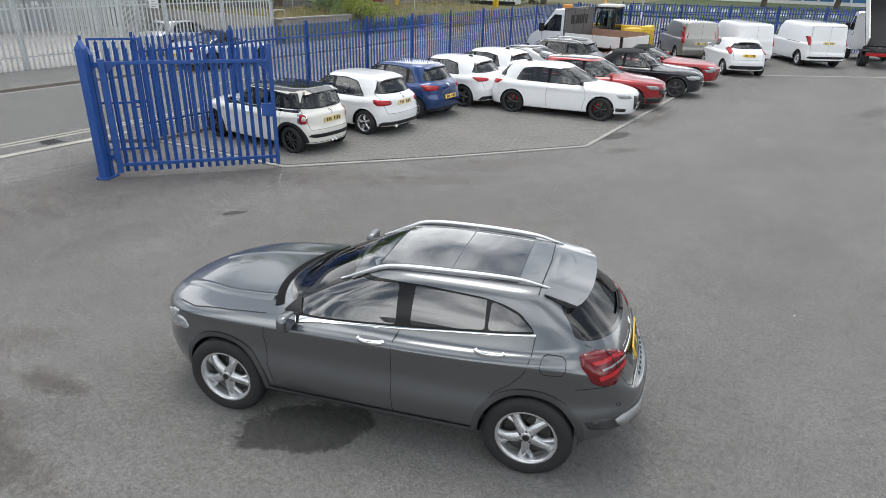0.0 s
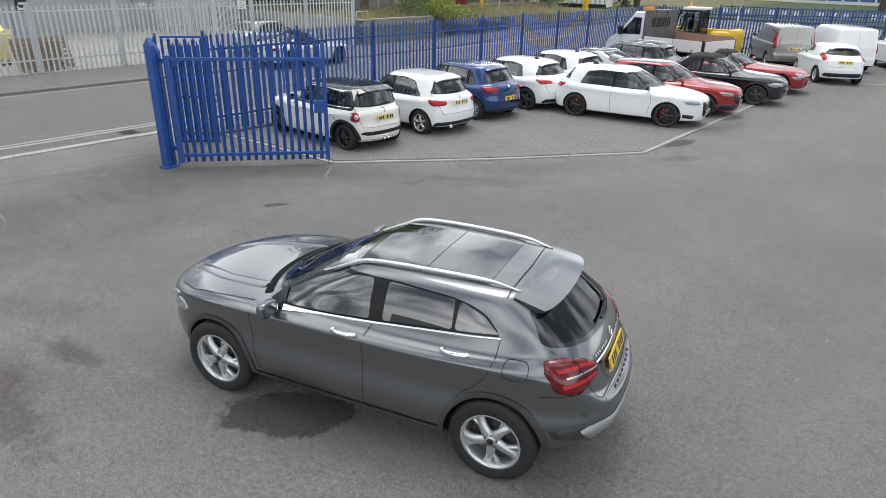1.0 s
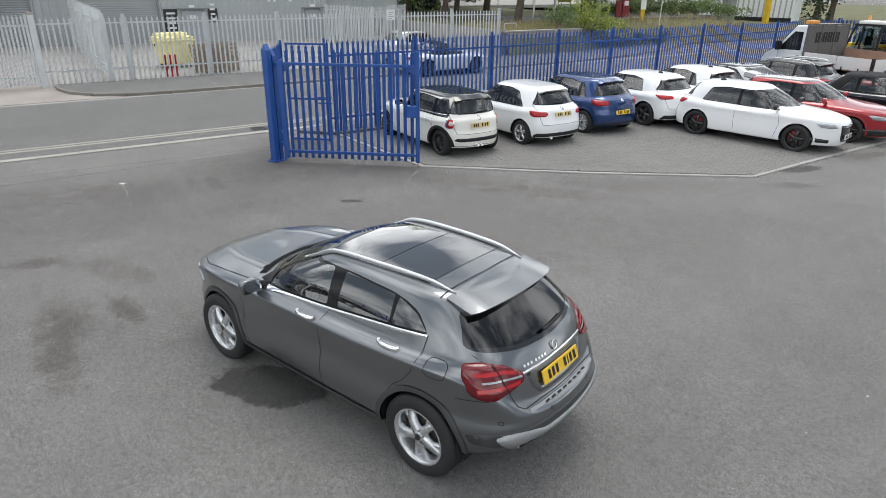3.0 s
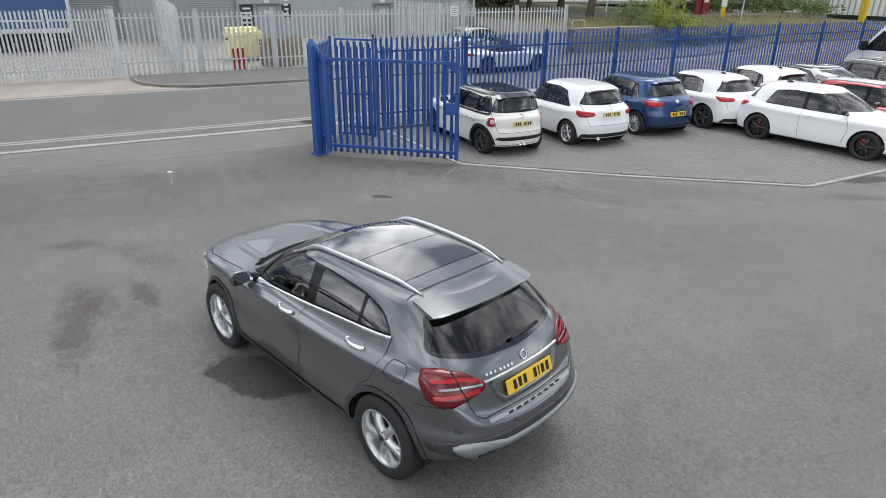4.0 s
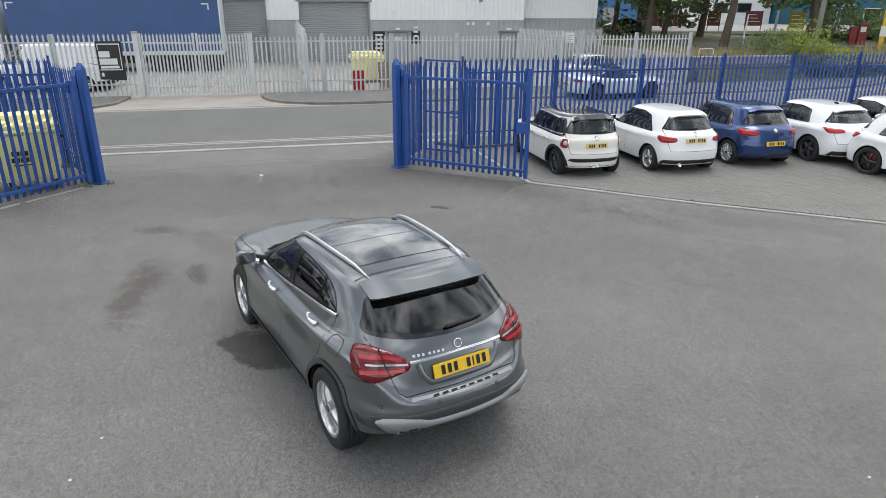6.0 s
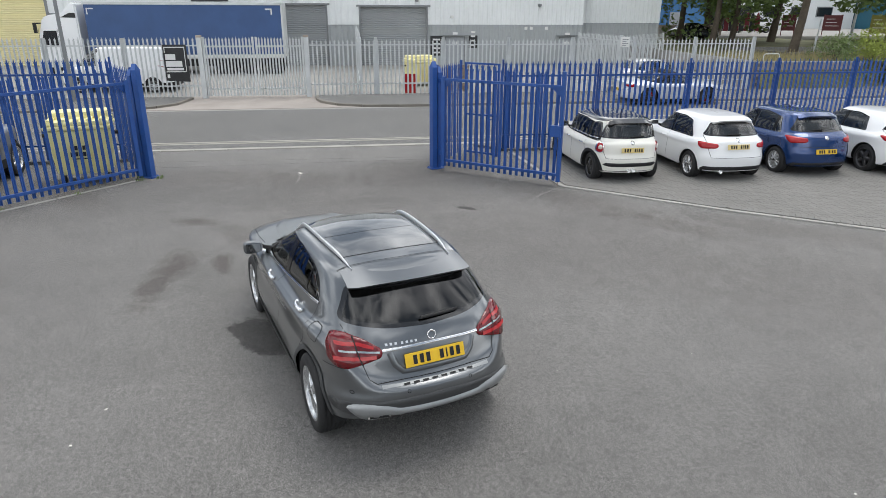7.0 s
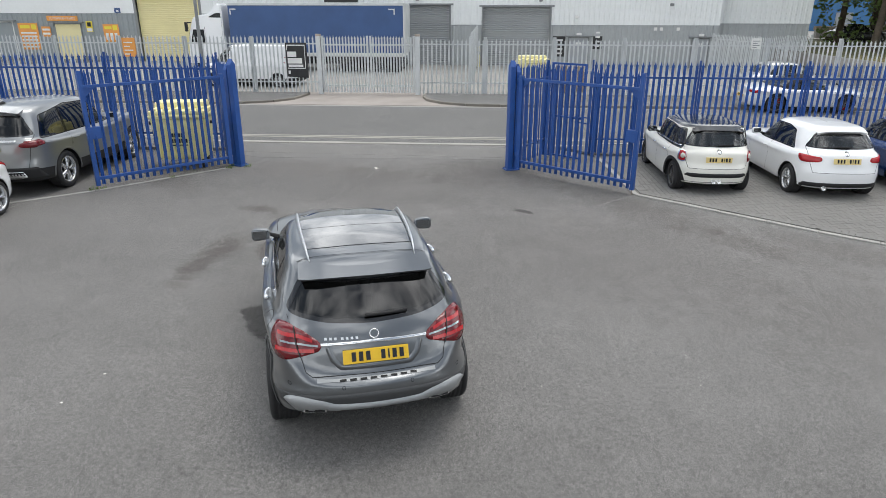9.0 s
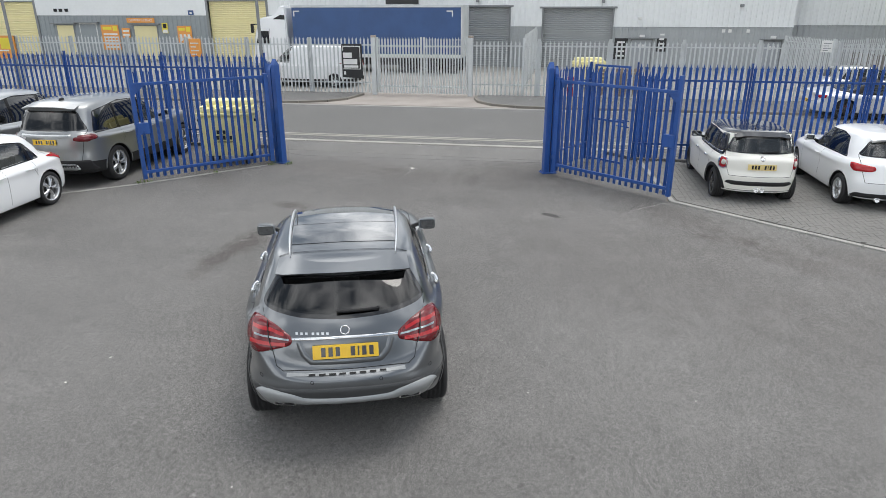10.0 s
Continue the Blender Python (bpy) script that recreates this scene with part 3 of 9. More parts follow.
def hinge_post(x, y, turn, label):
    ob = thing("gate_post", label, "gate post", pose(x, y, 0, 0, 0, turn), "gate posts")
    for dx, w, h in ((0.0, 0.062, 2.52), (0.135, 0.045, 2.40)):
        bm = bmesh.new()
        box(bm, (dx - w, -0.08, 0), (dx + w, 0.08, h - 0.13), bevel=0.006)
        # the head slopes to a ridge
        v = [bm.verts.new(p) for p in ((dx - w, -0.08, h - 0.13), (dx + w, -0.08, h - 0.13), (dx + w, 0.08, h - 0.13), (dx - w, 0.08, h - 0.13), (dx - w * 0.6, 0.0, h), (dx + w, 0.0, h))]
        for f in ((0, 1, 5, 4), (1, 2, 5), (2, 3, 4, 5), (3, 0, 4)):
            bm.faces.new([v[i] for i in f])
        part("column", bm, M_BLUE, ob)
    bm = bmesh.new()
    box(bm, (-0.11, -0.13, 0), (0.24, 0.13, 0.025), bevel=0.006)
    for px in (-0.08, 0.21):
        for py in (-0.10, 0.10):
            tube(bm, (px, py, 0.02), (px, py, 0.05), 0.016, 6)
    part("base_plate", bm, M_BLUE, ob)
    for hz in (0.35, 2.05):
        bm = bmesh.new()
        box(bm, (0.10, -0.20, hz), (0.22, -0.09, hz + 0.09), bevel=0.008)
        tube(bm, (0.16, -0.17, hz - 0.05), (0.16, -0.17, hz + 0.16), 0.022, 8)
        part("hinge", bm, M_BLUE, ob)
    return ob


def gate_leaf(x0, y0, x1, y1, lock_side, label):
    """An open leaf: stiles, two rails, pales, a lock box and a drop bolt."""
    d, a = math.hypot(x1 - x0, y1 - y0), math.degrees(math.atan2(y1 - y0, x1 - x0))
    leaf = thing("gate_leaf", label, "gate", pose(x0, y0, 0, 0, 0, a - 90), "entrance gate leaves")
    for nm, y, w, h in (("hinge_stile", 0.18, 0.05, 2.2), ("lock_stile", d - 0.05, 0.04, 2.44)):
        bm = bmesh.new()
        box(bm, (-w, y - w, 0.10), (w, y + w, h), bevel=0.004)
        part(nm, bm, M_BLUE, leaf)
    for z in (0.22, 2.10):
        bm = bmesh.new()
        box(bm, (-0.03, 0.20, z), (0.03, d - 0.06, z + 0.06), bevel=0.004)
        part("rail", bm, M_BLUE, leaf)
    n = 19
    for k in range(n):
        y = 0.30 + (d - 0.48) * k / (n - 1)
        ob = shared("pale", PALE_GATE, leaf, pose(0.034 * lock_side, y, 0.10, random.uniform(-0.2, 0.2), 0, 0))
        ob.scale = (lock_side, 1, 1)
    bm = bmesh.new()
    box(bm, (-0.06, d - 0.28, 1.08), (0.06, d - 0.03, 1.32), bevel=0.006)
    tube(bm, (-0.075, d - 0.16, 1.06), (-0.075, d - 0.16, 1.16), 0.012, 6)
    part("lock_box", bm, M_BLUE, leaf)
    bm = bmesh.new()
    tube(bm, (0, d - 0.05, 0.0), (0, d - 0.05, 0.6), 0.013, 8)
    part("drop_bolt", bm, M_RUST, leaf, "rusty drop bolt")
    for y in (0.30, d - 0.2):
        bm = bmesh.new()
        v = [bm.verts.new(p) for p in ((0.004, y - 0.12, 2.10), (0.004, y + 0.12, 2.10), (0.004, y - (0.12 if y < 1 else -0.12), 1.90), (-0.004, y - 0.12, 2.10), (-0.004, y + 0.12, 2.10), (-0.004, y - (0.12 if y < 1 else -0.12), 1.90))]
        for f in ((0, 1, 2), (5, 4, 3), (0, 3, 4, 1), (1, 4, 5, 2), (2, 5, 3, 0)):
            bm.faces.new([v[i] for i in f])
        part("gusset", bm, M_BLUE, leaf)
    return leaf


hinge_post(-11.13, 5.42, 112, "tall blue steel gate post with a sloping head")
hinge_post(-11.10, -1.12, -112, "tall blue steel gate post with a sloping head")
gate_leaf(-11.05, 5.50, -9.03, 7.93, -1, "blue palisade gate leaf standing open into the yard")
gate_leaf(-11.00, -1.18, -8.56, -3.30, 1, "blue palisade gate leaf standing open into the yard")

# short returns between the gate posts and the road fence
fence_run("palisade_return", -11.36, 5.55, -12.9, 6.39, 1, 12, PALE_B, POST_B, M_BLUE, "short blue palisade return between gate post and wicket", "blue palisade bays")
fence_run("palisade_return", -11.36, -1.30, -12.9, -2.20, 1, 12, PALE_B, POST_B, M_BLUE, "short blue palisade return beside the gate post", "blue palisade bays", flip=-1)

wicket = thing("wicket_gate", "blue palisade wicket gate with a slide bolt", "gate", pose(-12.88, 6.50, -0.09, 0, 0, -40))
for y in (0.02, 0.98):
    bm = bmesh.new()
    box(bm, (-0.025, y - 0.025, 0.08), (0.025, y + 0.025, 2.46), bevel=0.004)
    part("stile", bm, M_BLUE, wicket)
for z in (0.12, 1.12, 2.415):
    bm = bmesh.new()
    box(bm, (-0.022, 0.03, z), (0.022, 0.97, z + 0.045), bevel=0.004)
    part("rail", bm, M_BLUE, wicket)
for k in range(5):
    shared("pale", PALE_GATE, wicket, pose(-0.03, 0.16 + 0.17 * k, 0.1))
for z in (1.02, 1.16):
    bm = bmesh.new()
    box(bm, (-0.05, 0.72, z), (-0.03, 1.08, z + 0.03), bevel=0.004)
    part("slide_bolt", bm, M_BLUE, wicket)

# ---- grey gates across the road ----


def grey_gate(y0, y1, label):
    d = abs(y1 - y0)
    s = 1 if y1 > y0 else -1
    z = ground_z(-24.5, 0) + 0.06
    leaf = thing("grey_gate_leaf", label, "gate", Matrix.Translation((-24.5, y0, z)) @ Matrix.Diagonal((1, s, 1, 1)), "grey gate leaves")
    for y in (0.06, d - 0.05):
        bm = bmesh.new()
        box(bm, (-0.04, y - 0.04, 0.05), (0.04, y + 0.04, 2.4), bevel=0.004)
        part("stile", bm, M_GALV, leaf)
    for rz in (0.30, 2.0):
        bm = bmesh.new()
        box(bm, (-0.03, 0.08, rz), (0.03, d - 0.08, rz + 0.06), bevel=0.004)
        part("rail", bm, M_GALV, leaf)
    for k in range(14):
        shared("pale", PALE_G, leaf, pose(0.05, 0.17 + (d - 0.34) * k / 13, 0.05))
    return leaf


grey_gate(-2.32, -0.25, "closed galvanised palisade gate leaf, dusty")
grey_gate(1.76, -0.21, "closed galvanised palisade gate leaf, dusty")
for y in (-2.42, 1.86):
    bm = bmesh.new()
    box(bm, (-0.10, -0.10, 0), (0.10, 0.10, 2.52), bevel=0.01)
    p = thing("grey_gate_post", "square galvanised gate post with rust at its head", "gate post", Matrix.Translation((-24.5, y, ground_z(-24.5, 0))), "grey gate posts")
    part("column", bm, M_GALV, p)
    bm = bmesh.new()
    box(bm, (-0.104, -0.104, 2.44), (0.104, 0.104, 2.53), bevel=0.01)
    part("cap", bm, M_RUST, p, "rust-stained post cap")

# ---- vehicles: one builder for all car and van bodies ----
from mathutils.bvhtree import BVHTree


def paint(name, rgb, metal=0.0, rough=0.35):
    return material("paint_" + name, rgb, rough, metal=metal, coat=1.0, vary=0.035, scale=1.1, fine=900)


def car_levels(c):
    """Plan outlines from floor to roof: rear x, rear z, front x, front z, half width, side z (rear, middle, front), squareness rear and front, bow rear and front, taper rear and front."""
    hw, h, zb = c["W"] / 2, c["H"], c["belt"]
    xr, xf = -(c["wb"] / 2 + c["ro"]), c["wb"] / 2 + c["fo"]
    hz, k = c.get("nose", 0.78), c.get("lift", 0.0)
    tz, tx = c.get("tail_z", zb - 0.08), c.get("tail_x", 0.08)
    xb, zbl = c["back"]
    xrr, zrr = c["roof_r"]
    xrf, zrf = c["roof_f"]
    cx, cz = c["cowl"]
    gw = c.get("glass_w", hw - 0.095)
    rw = c.get("roof_w", hw - 0.265)
    ed = h - c.get("roof_edge", 0.080)
    er, ef = c.get("round_r", 6.5), c.get("round_f", 4.6)
    eu, ew = c.get("round_up", 6.5), c.get("round_w", 5.5)
    br, bf = c.get("bow_r", 0.12), c.get("bow_f", 0.26)
    bu, bw = c.get("bow_up", 0.10), c.get("bow_w", 0.24)
    tr, tf, tu = c.get("taper_r", 0.05), c.get("taper_f", 0.05), c.get("taper_up", 0.10)
    up = c.get("belt_up", 0.06)
    mid, sh = c.get("waist", 0.70), c.get("shoulder_z", 0.12)
    hx, ur = c.get("hood_x", 0.31), c.get("under_r", 0.23)
    low = (er, ef, br, bf, tr, tf)
    top = (eu, ew, bu, bw, tu, 0.03)
    roof = (eu - 1.0, ew - 0.5, bu * 0.7, bw * 0.6, tu, 0.04)
    tm = c.get("tail_mid", 0.55)
    return [
        (xr + 0.22, ur + k, xf - 0.24, 0.24 + k, hw - 0.17, 0.24 + k, 0.24 + k, 0.24 + k, 4.5, ef, br, bf, tr, tf),
        (xr + 0.045, ur + 0.02 + k, xf - 0.08, 0.20 + k, hw - 0.042, 0.25 + k, 0.23 + k, 0.24 + k) + low,
        (xr, c.get("bump_z", 0.52) + k, xf - 0.010, 0.42 + k, hw - c.get("rocker", 0.010), 0.50 + k, 0.44 + k, 0.48 + k) + low,
        (xr + c.get("tail_in", 0.02), mid + c.get("tail_up", 0.02), xf, 0.62, hw - c.get("hollow", 0.012), mid, mid, mid - 0.02) + low,
        (xr + tx, tz, xf - 0.050, hz, hw - c.get("shoulder", 0.008), zb - sh + up, zb - sh, hz + 0.06) + low,
        (xr + tx + (xb - xr - tx) * tm, tz + (zbl - tz) * 0.62, xf - hx, hz + (cz - hz) * c.get("hood_up", 0.58), hw - c.get("haunch", 0.040), zb - sh * 0.33 + up, zb - sh * 0.42, hz + 0.13) + low,
        (xb, zbl, cx, cz, gw, zb + 0.02 + up, zb, zb - 0.02) + top,
        (xb + (xrr - xb) * 0.50, zbl + (zrr - zbl) * 0.54, cx + (xrf - cx) * 0.50, cz + (zrf - cz) * 0.54, gw + (rw - gw) * 0.44, zb + up * 0.6 + (zrr - zb) * 0.50, zb + (ed - zb) * 0.54, zb + (zrf - zb) * 0.52) + top,
        (xrr, zrr, xrf, zrf, rw, zrr - 0.012, ed, zrf - 0.015) + top,
        (xrr + 0.05, zrr + (h - zrr) * 0.38, xrf - 0.09, zrf + (h - zrf) * 0.38, rw - 0.055, zrr + (h - zrr) * 0.32, ed + (h - ed) * 0.46, zrf + (h - zrf) * 0.34) + roof,
        (xrr + 0.17, zrr + (h - zrr) * 0.68, xrf - 0.24, zrf + (h - zrf) * 0.68, rw - 0.17, zrr + (h - zrr) * 0.64, ed + (h - ed) * 0.75, zrf + (h - zrf) * 0.66) + roof,
        (xrr + 0.45, h - 0.016, xrf - 0.55, h - 0.010, rw * 0.42, h - 0.018, h - 0.010, h - 0.012, 3.0, 3.0, 0.0, 0.0, 0.0, 0.0),
        (xrr + 0.60, h - 0.010, xrf - 0.75, h - 0.003, 0.01, h - 0.010, h - 0.004, h - 0.006, 2.5, 2.5, 0.0, 0.0, 0.0, 0.0),
    ]


def car_skin(c, ns, nv):
    """Grid (levels x perimeter) of half a body, rear centre to front centre."""
    lv = np.array(car_levels(c))
    idx = np.arange(len(lv))
    # more rows where the body turns fastest
    t = np.concatenate([np.linspace(i, i + 1, n, endpoint=False) for i, n in zip(range(len(lv) - 1), nv)] + [[len(lv) - 1.0]])
    cols = [pchip(list(zip(idx, lv[:, j])))(t) for j in range(lv.shape[1])]
    # perimeter angles spaced evenly along a reference outline
    th = np.linspace(0, math.pi, 4001)
    q = np.abs(np.cos(th)) ** (2 / 5.8) * np.sign(np.cos(th))
    w = np.abs(np.sin(th)) ** (2 / 5.8)
    s = np.concatenate([[0], np.cumsum(np.hypot(np.diff(q * 2.2), np.diff(w * 1.2)))])
    th = np.interp(np.linspace(0, s[-1], ns), s, th)
    out = np.zeros((len(t), ns, 3))
    for i in range(len(t)):
        xr, zr, xf, zf, hw, sr, sm, sf, er, ef, br, bf, tr, tf = (cc[i] for cc in cols)
        e = np.where(th < math.pi / 2, er, ef)
        ca, sa = np.cos(th), np.clip(np.sin(th), 0, 1)
        xi = -np.sign(ca) * np.abs(ca) ** (2 / e)
        eta = sa ** (2 / e)
        xm, a = (xr + xf) / 2, (xf - xr) / 2
        aft, fore = np.clip(-xi, 0, 1), np.clip(xi, 0, 1)
        out[i, :, 0] = xm + a * xi + eta ** 2 * (br * aft ** 5 - bf * fore ** 5)
        out[i, :, 1] = hw * eta * (1 - tr * np.clip((aft - 0.3) / 0.7, 0, 1) ** 2 - tf * np.clip((fore - 0.3) / 0.7, 0, 1) ** 2)
        side = sm + np.where(xi < 0, (sr - sm), (sf - sm)) * xi * xi
        end = np.where(xi < 0, zr, zf)
        out[i, :, 2] = side + (end - side) * (1 - eta ** 4)
    return out, t


def hull(points):
    """The convex outline round some points, anticlockwise."""
    pts = sorted(set((round(float(x), 4), round(float(y), 4)) for x, y in points))
    chains = []
    for run in (pts, pts[::-1]):
        c = []
        for p in run:
            while len(c) > 1 and (c[-1][0] - c[-2][0]) * (p[1] - c[-2][1]) - (c[-1][1] - c[-2][1]) * (p[0] - c[-2][0]) <= 1e-7:
                c.pop()
            c.append(p)
        chains.append(c[:-1])
    return chains[0] + chains[1]


def carve(bm, faces, poly, plane):
    """Cuts a convex outline, seen from the side or from an end, through some faces; gives back the faces inside it."""
    poly, live = hull(poly), list(faces)
    for (x0, y0), (x1, y1) in zip(poly, poly[1:] + poly[:1]):
        a, b = y1 - y0, x0 - x1
        if math.hypot(a, b) < 1e-5 or not live:
            continue
        no, co = (Vector((a, 0, b)), Vector((x0, 0, y0))) if plane == "side" else (Vector((0, a, b)), Vector((0, x0, y0)))
        no.normalize()
        edges = {e for f in live for e in f.edges}
        verts = {v for f in live for v in f.verts}
        r = bmesh.ops.bisect_plane(bm, geom=list(verts) + list(edges) + live, plane_co=co, plane_no=no, dist=1e-5)
        live = [f for f in r["geom"] if isinstance(f, bmesh.types.BMFace) and (f.calc_center_median() - co).dot(no) < 0]
    return live


def near_box(bm, kinds, layer, poly, plane, test):
    """Faces that may touch an outline."""
    i = 0 if plane == "side" else 1
    lo0, hi0, lo1, hi1 = min(p[0] for p in poly), max(p[0] for p in poly), min(p[1] for p in poly), max(p[1] for p in poly)
    got = []
    for f in bm.faces:
        if f[layer] in kinds:
            xs, zs = [v.co[i] for v in f.verts], [v.co.z for v in f.verts]
            if max(xs) > lo0 and min(xs) < hi0 and max(zs) > lo1 and min(zs) < hi1 and test(f.calc_center_median(), f.normal):
                got.append(f)
    return got


def mirrored(g):
    """Verts and quads of a half grid and its mirror image, welded on the middle line."""
    nv, ns, _ = g.shape
    loop = np.concatenate([g, g[:, -2:0:-1, :] * np.array([1, -1, 1])], axis=1)
    n = loop.shape[1]
    faces = [(i * n + j, i * n + (j + 1) % n, (i + 1) * n + (j + 1) % n, (i + 1) * n + j) for i in range(nv - 1) for j in range(n)]
    return loop.reshape(-1, 3), faces, n


def inside(poly, x, y):
    """Even-odd test of points against a polygon (numpy)."""
    r = np.zeros(np.shape(x), bool)
    for (x0, y0), (x1, y1) in zip(poly, poly[1:] + poly[:1]):
        hit = ((y0 > y) != (y1 > y)) & (x < (x1 - x0) * (y - y0) / (y1 - y0 + 1e-12) + x0)
        r ^= hit
    return r


def clip(poly, a, b, d):
    """The part of a polygon where a*x + b*y <= d."""
    out = []
    for p, q in zip(poly, poly[1:] + poly[:1]):
        fp, fq = a * p[0] + b * p[1] - d, a * q[0] + b * q[1] - d
        if fp <= 0:
            out.append(p)
        if fp * fq < 0:
            u = fp / (fp - fq)
            out.append((p[0] + (q[0] - p[0]) * u, p[1] + (q[1] - p[1]) * u))
    return out


def rounded(poly, r, n=5):
    """A polygon with its corners rounded off."""
    out = []
    for i, p in enumerate(poly):
        a, b, c = Vector(poly[i - 1]), Vector(p), Vector(poly[(i + 1) % len(poly)])
        k = min(r, (a - b).length * 0.48, (c - b).length * 0.48)
        s, e = b + (a - b).normalized() * k, b + (c - b).normalized() * k
        for j in range(n + 1):
            u = j / n
            out.append(tuple(s * (1 - u) ** 2 + b * 2 * u * (1 - u) + e * u * u))
    return out


def inset(poly, d):
    """A polygon shrunk by d (either winding)."""
    area = sum(x0 * y1 - x1 * y0 for (x0, y0), (x1, y1) in zip(poly, poly[1:] + poly[:1]))
    sg = 1 if area > 0 else -1
    out = []
    for i, p in enumerate(poly):
        a, b, c = Vector(poly[i - 1]), Vector(p), Vector(poly[(i + 1) % len(poly)])
        t = (c - a).normalized()
        out.append((b.x - sg * t.y * d, b.y + sg * t.x * d))
    return out


class Wrap:
    """Lays flat outlines onto a body: 'side' (x, z), 'rear' and 'front' (y, z), 'top' (x, y)."""

    def __init__(self, verts, faces):
        self.tree = BVHTree.FromPolygons([tuple(v) for v in verts], faces)

    def lay(self, plane, p, off, sign=1):
        if plane == "side":
            o, d = Vector((p[0], 3 * sign, p[1])), Vector((0, -sign, 0))
        elif plane == "rear":
            o, d = Vector((-6, p[0], p[1])), Vector((1, 0, 0))
        elif plane == "front":
            o, d = Vector((6, p[0], p[1])), Vector((-1, 0, 0))
        else:
            o, d = Vector((p[0], p[1], 5)), Vector((0, 0, -1))
        loc, nor, _, _ = self.tree.ray_cast(o, d)
        if loc is None:
            loc, nor, _, _ = self.tree.find_nearest(o + d * 2.2)
        if nor.dot(d) > 0:
            nor = -nor
        return loc + nor * off

    def face_out(self, bm, plane, sign):
        """Turns all faces of an open piece to look away from the body."""
        out = {"side": Vector((0, sign, 0)), "rear": Vector((-1, 0, 0)), "front": Vector((1, 0, 0)), "top": Vector((0, 0, 1))}[plane]
        bm.normal_update()
        if sum((f.normal * f.calc_area() for f in bm.faces), Vector()).dot(out) < 0:
            bmesh.ops.reverse_faces(bm, faces=bm.faces[:])

    def patch(self, plane, poly, off, step=0.06, sign=1, thick=0.0):
        bm = bmesh.new()
        f = bm.faces.new([bm.verts.new((x, y, 0)) for x, y in poly])
        xs, ys = [p[0] for p in poly], [p[1] for p in poly]
        for k, lo, hi in ((0, min(xs), max(xs)), (1, min(ys), max(ys))):
            n = int((hi - lo) / step)
            for i in range(1, n + 1):
                co, no = [0, 0, 0], [0, 0, 0]
                co[k], no[k] = lo + (hi - lo) * i / (n + 1), 1
                bmesh.ops.bisect_plane(bm, geom=bm.verts[:] + bm.edges[:] + bm.faces[:], plane_co=co, plane_no=no)
        for v in bm.verts:
            v.co = self.lay(plane, (v.co.x, v.co.y), off, sign)
        self.face_out(bm, plane, sign)
        if thick:
            self.edge_down(bm, thick)
        for f in bm.faces:
            f.smooth = True
        return bm

    def edge_down(self, bm, thick):
        """Drops a skirt from the rim so that the piece has thickness."""
        rim = [e for e in bm.edges if e.is_boundary]
        r = bmesh.ops.extrude_edge_only(bm, edges=rim)
        fresh = [v for v in r["geom"] if isinstance(v, bmesh.types.BMVert)]
        for v in fresh:
            near = self.tree.find_nearest(v.co)
            if near[0] is not None:
                v.co = v.co + (near[0] - v.co) * 1.15

    def ring(self, plane, poly, width, off, sign=1):
        inner = inset(poly, width)
        bm = bmesh.new()
        a = [bm.verts.new(self.lay(plane, p, off, sign)) for p in poly]
        b = [bm.verts.new(self.lay(plane, p, off, sign)) for p in inner]
        n = len(poly)
        for i in range(n):
            bm.faces.new((a[i], a[(i + 1) % n], b[(i + 1) % n], b[i]))
        self.face_out(bm, plane, sign)
        for f in bm.faces:
            f.smooth = True
        return bm

    def strip(self, plane, pts, width, off, sign=1, step=0.05, bulge=0.0):
        """A band along a line, raised along its middle."""
        path = []
        for p, q in zip(pts, pts[1:]):
            n = max(1, int(math.hypot(q[0] - p[0], q[1] - p[1]) / step))
            path += [(p[0] + (q[0] - p[0]) * i / n, p[1] + (q[1] - p[1]) * i / n) for i in range(n)]
        path.append(pts[-1])
        bm, rows = bmesh.new(), []
        for i, p in enumerate(path):
            a, b = Vector(path[max(i - 1, 0)]), Vector(path[min(i + 1, len(path) - 1)])
            t = (b - a).normalized()
            nrm = Vector((-t.y, t.x)) * width / 2
            rows.append([bm.verts.new(self.lay(plane, (p[0] + nrm.x * k, p[1] + nrm.y * k), off + (bulge if k == 0 else 0), sign)) for k in (-1, 0, 1)])
        for r, s in zip(rows, rows[1:]):
            for k in (0, 1):
                bm.faces.new((r[k], r[k + 1], s[k + 1], s[k]))
        self.face_out(bm, plane, sign)
        for f in bm.faces:
            f.smooth = True
        return bm


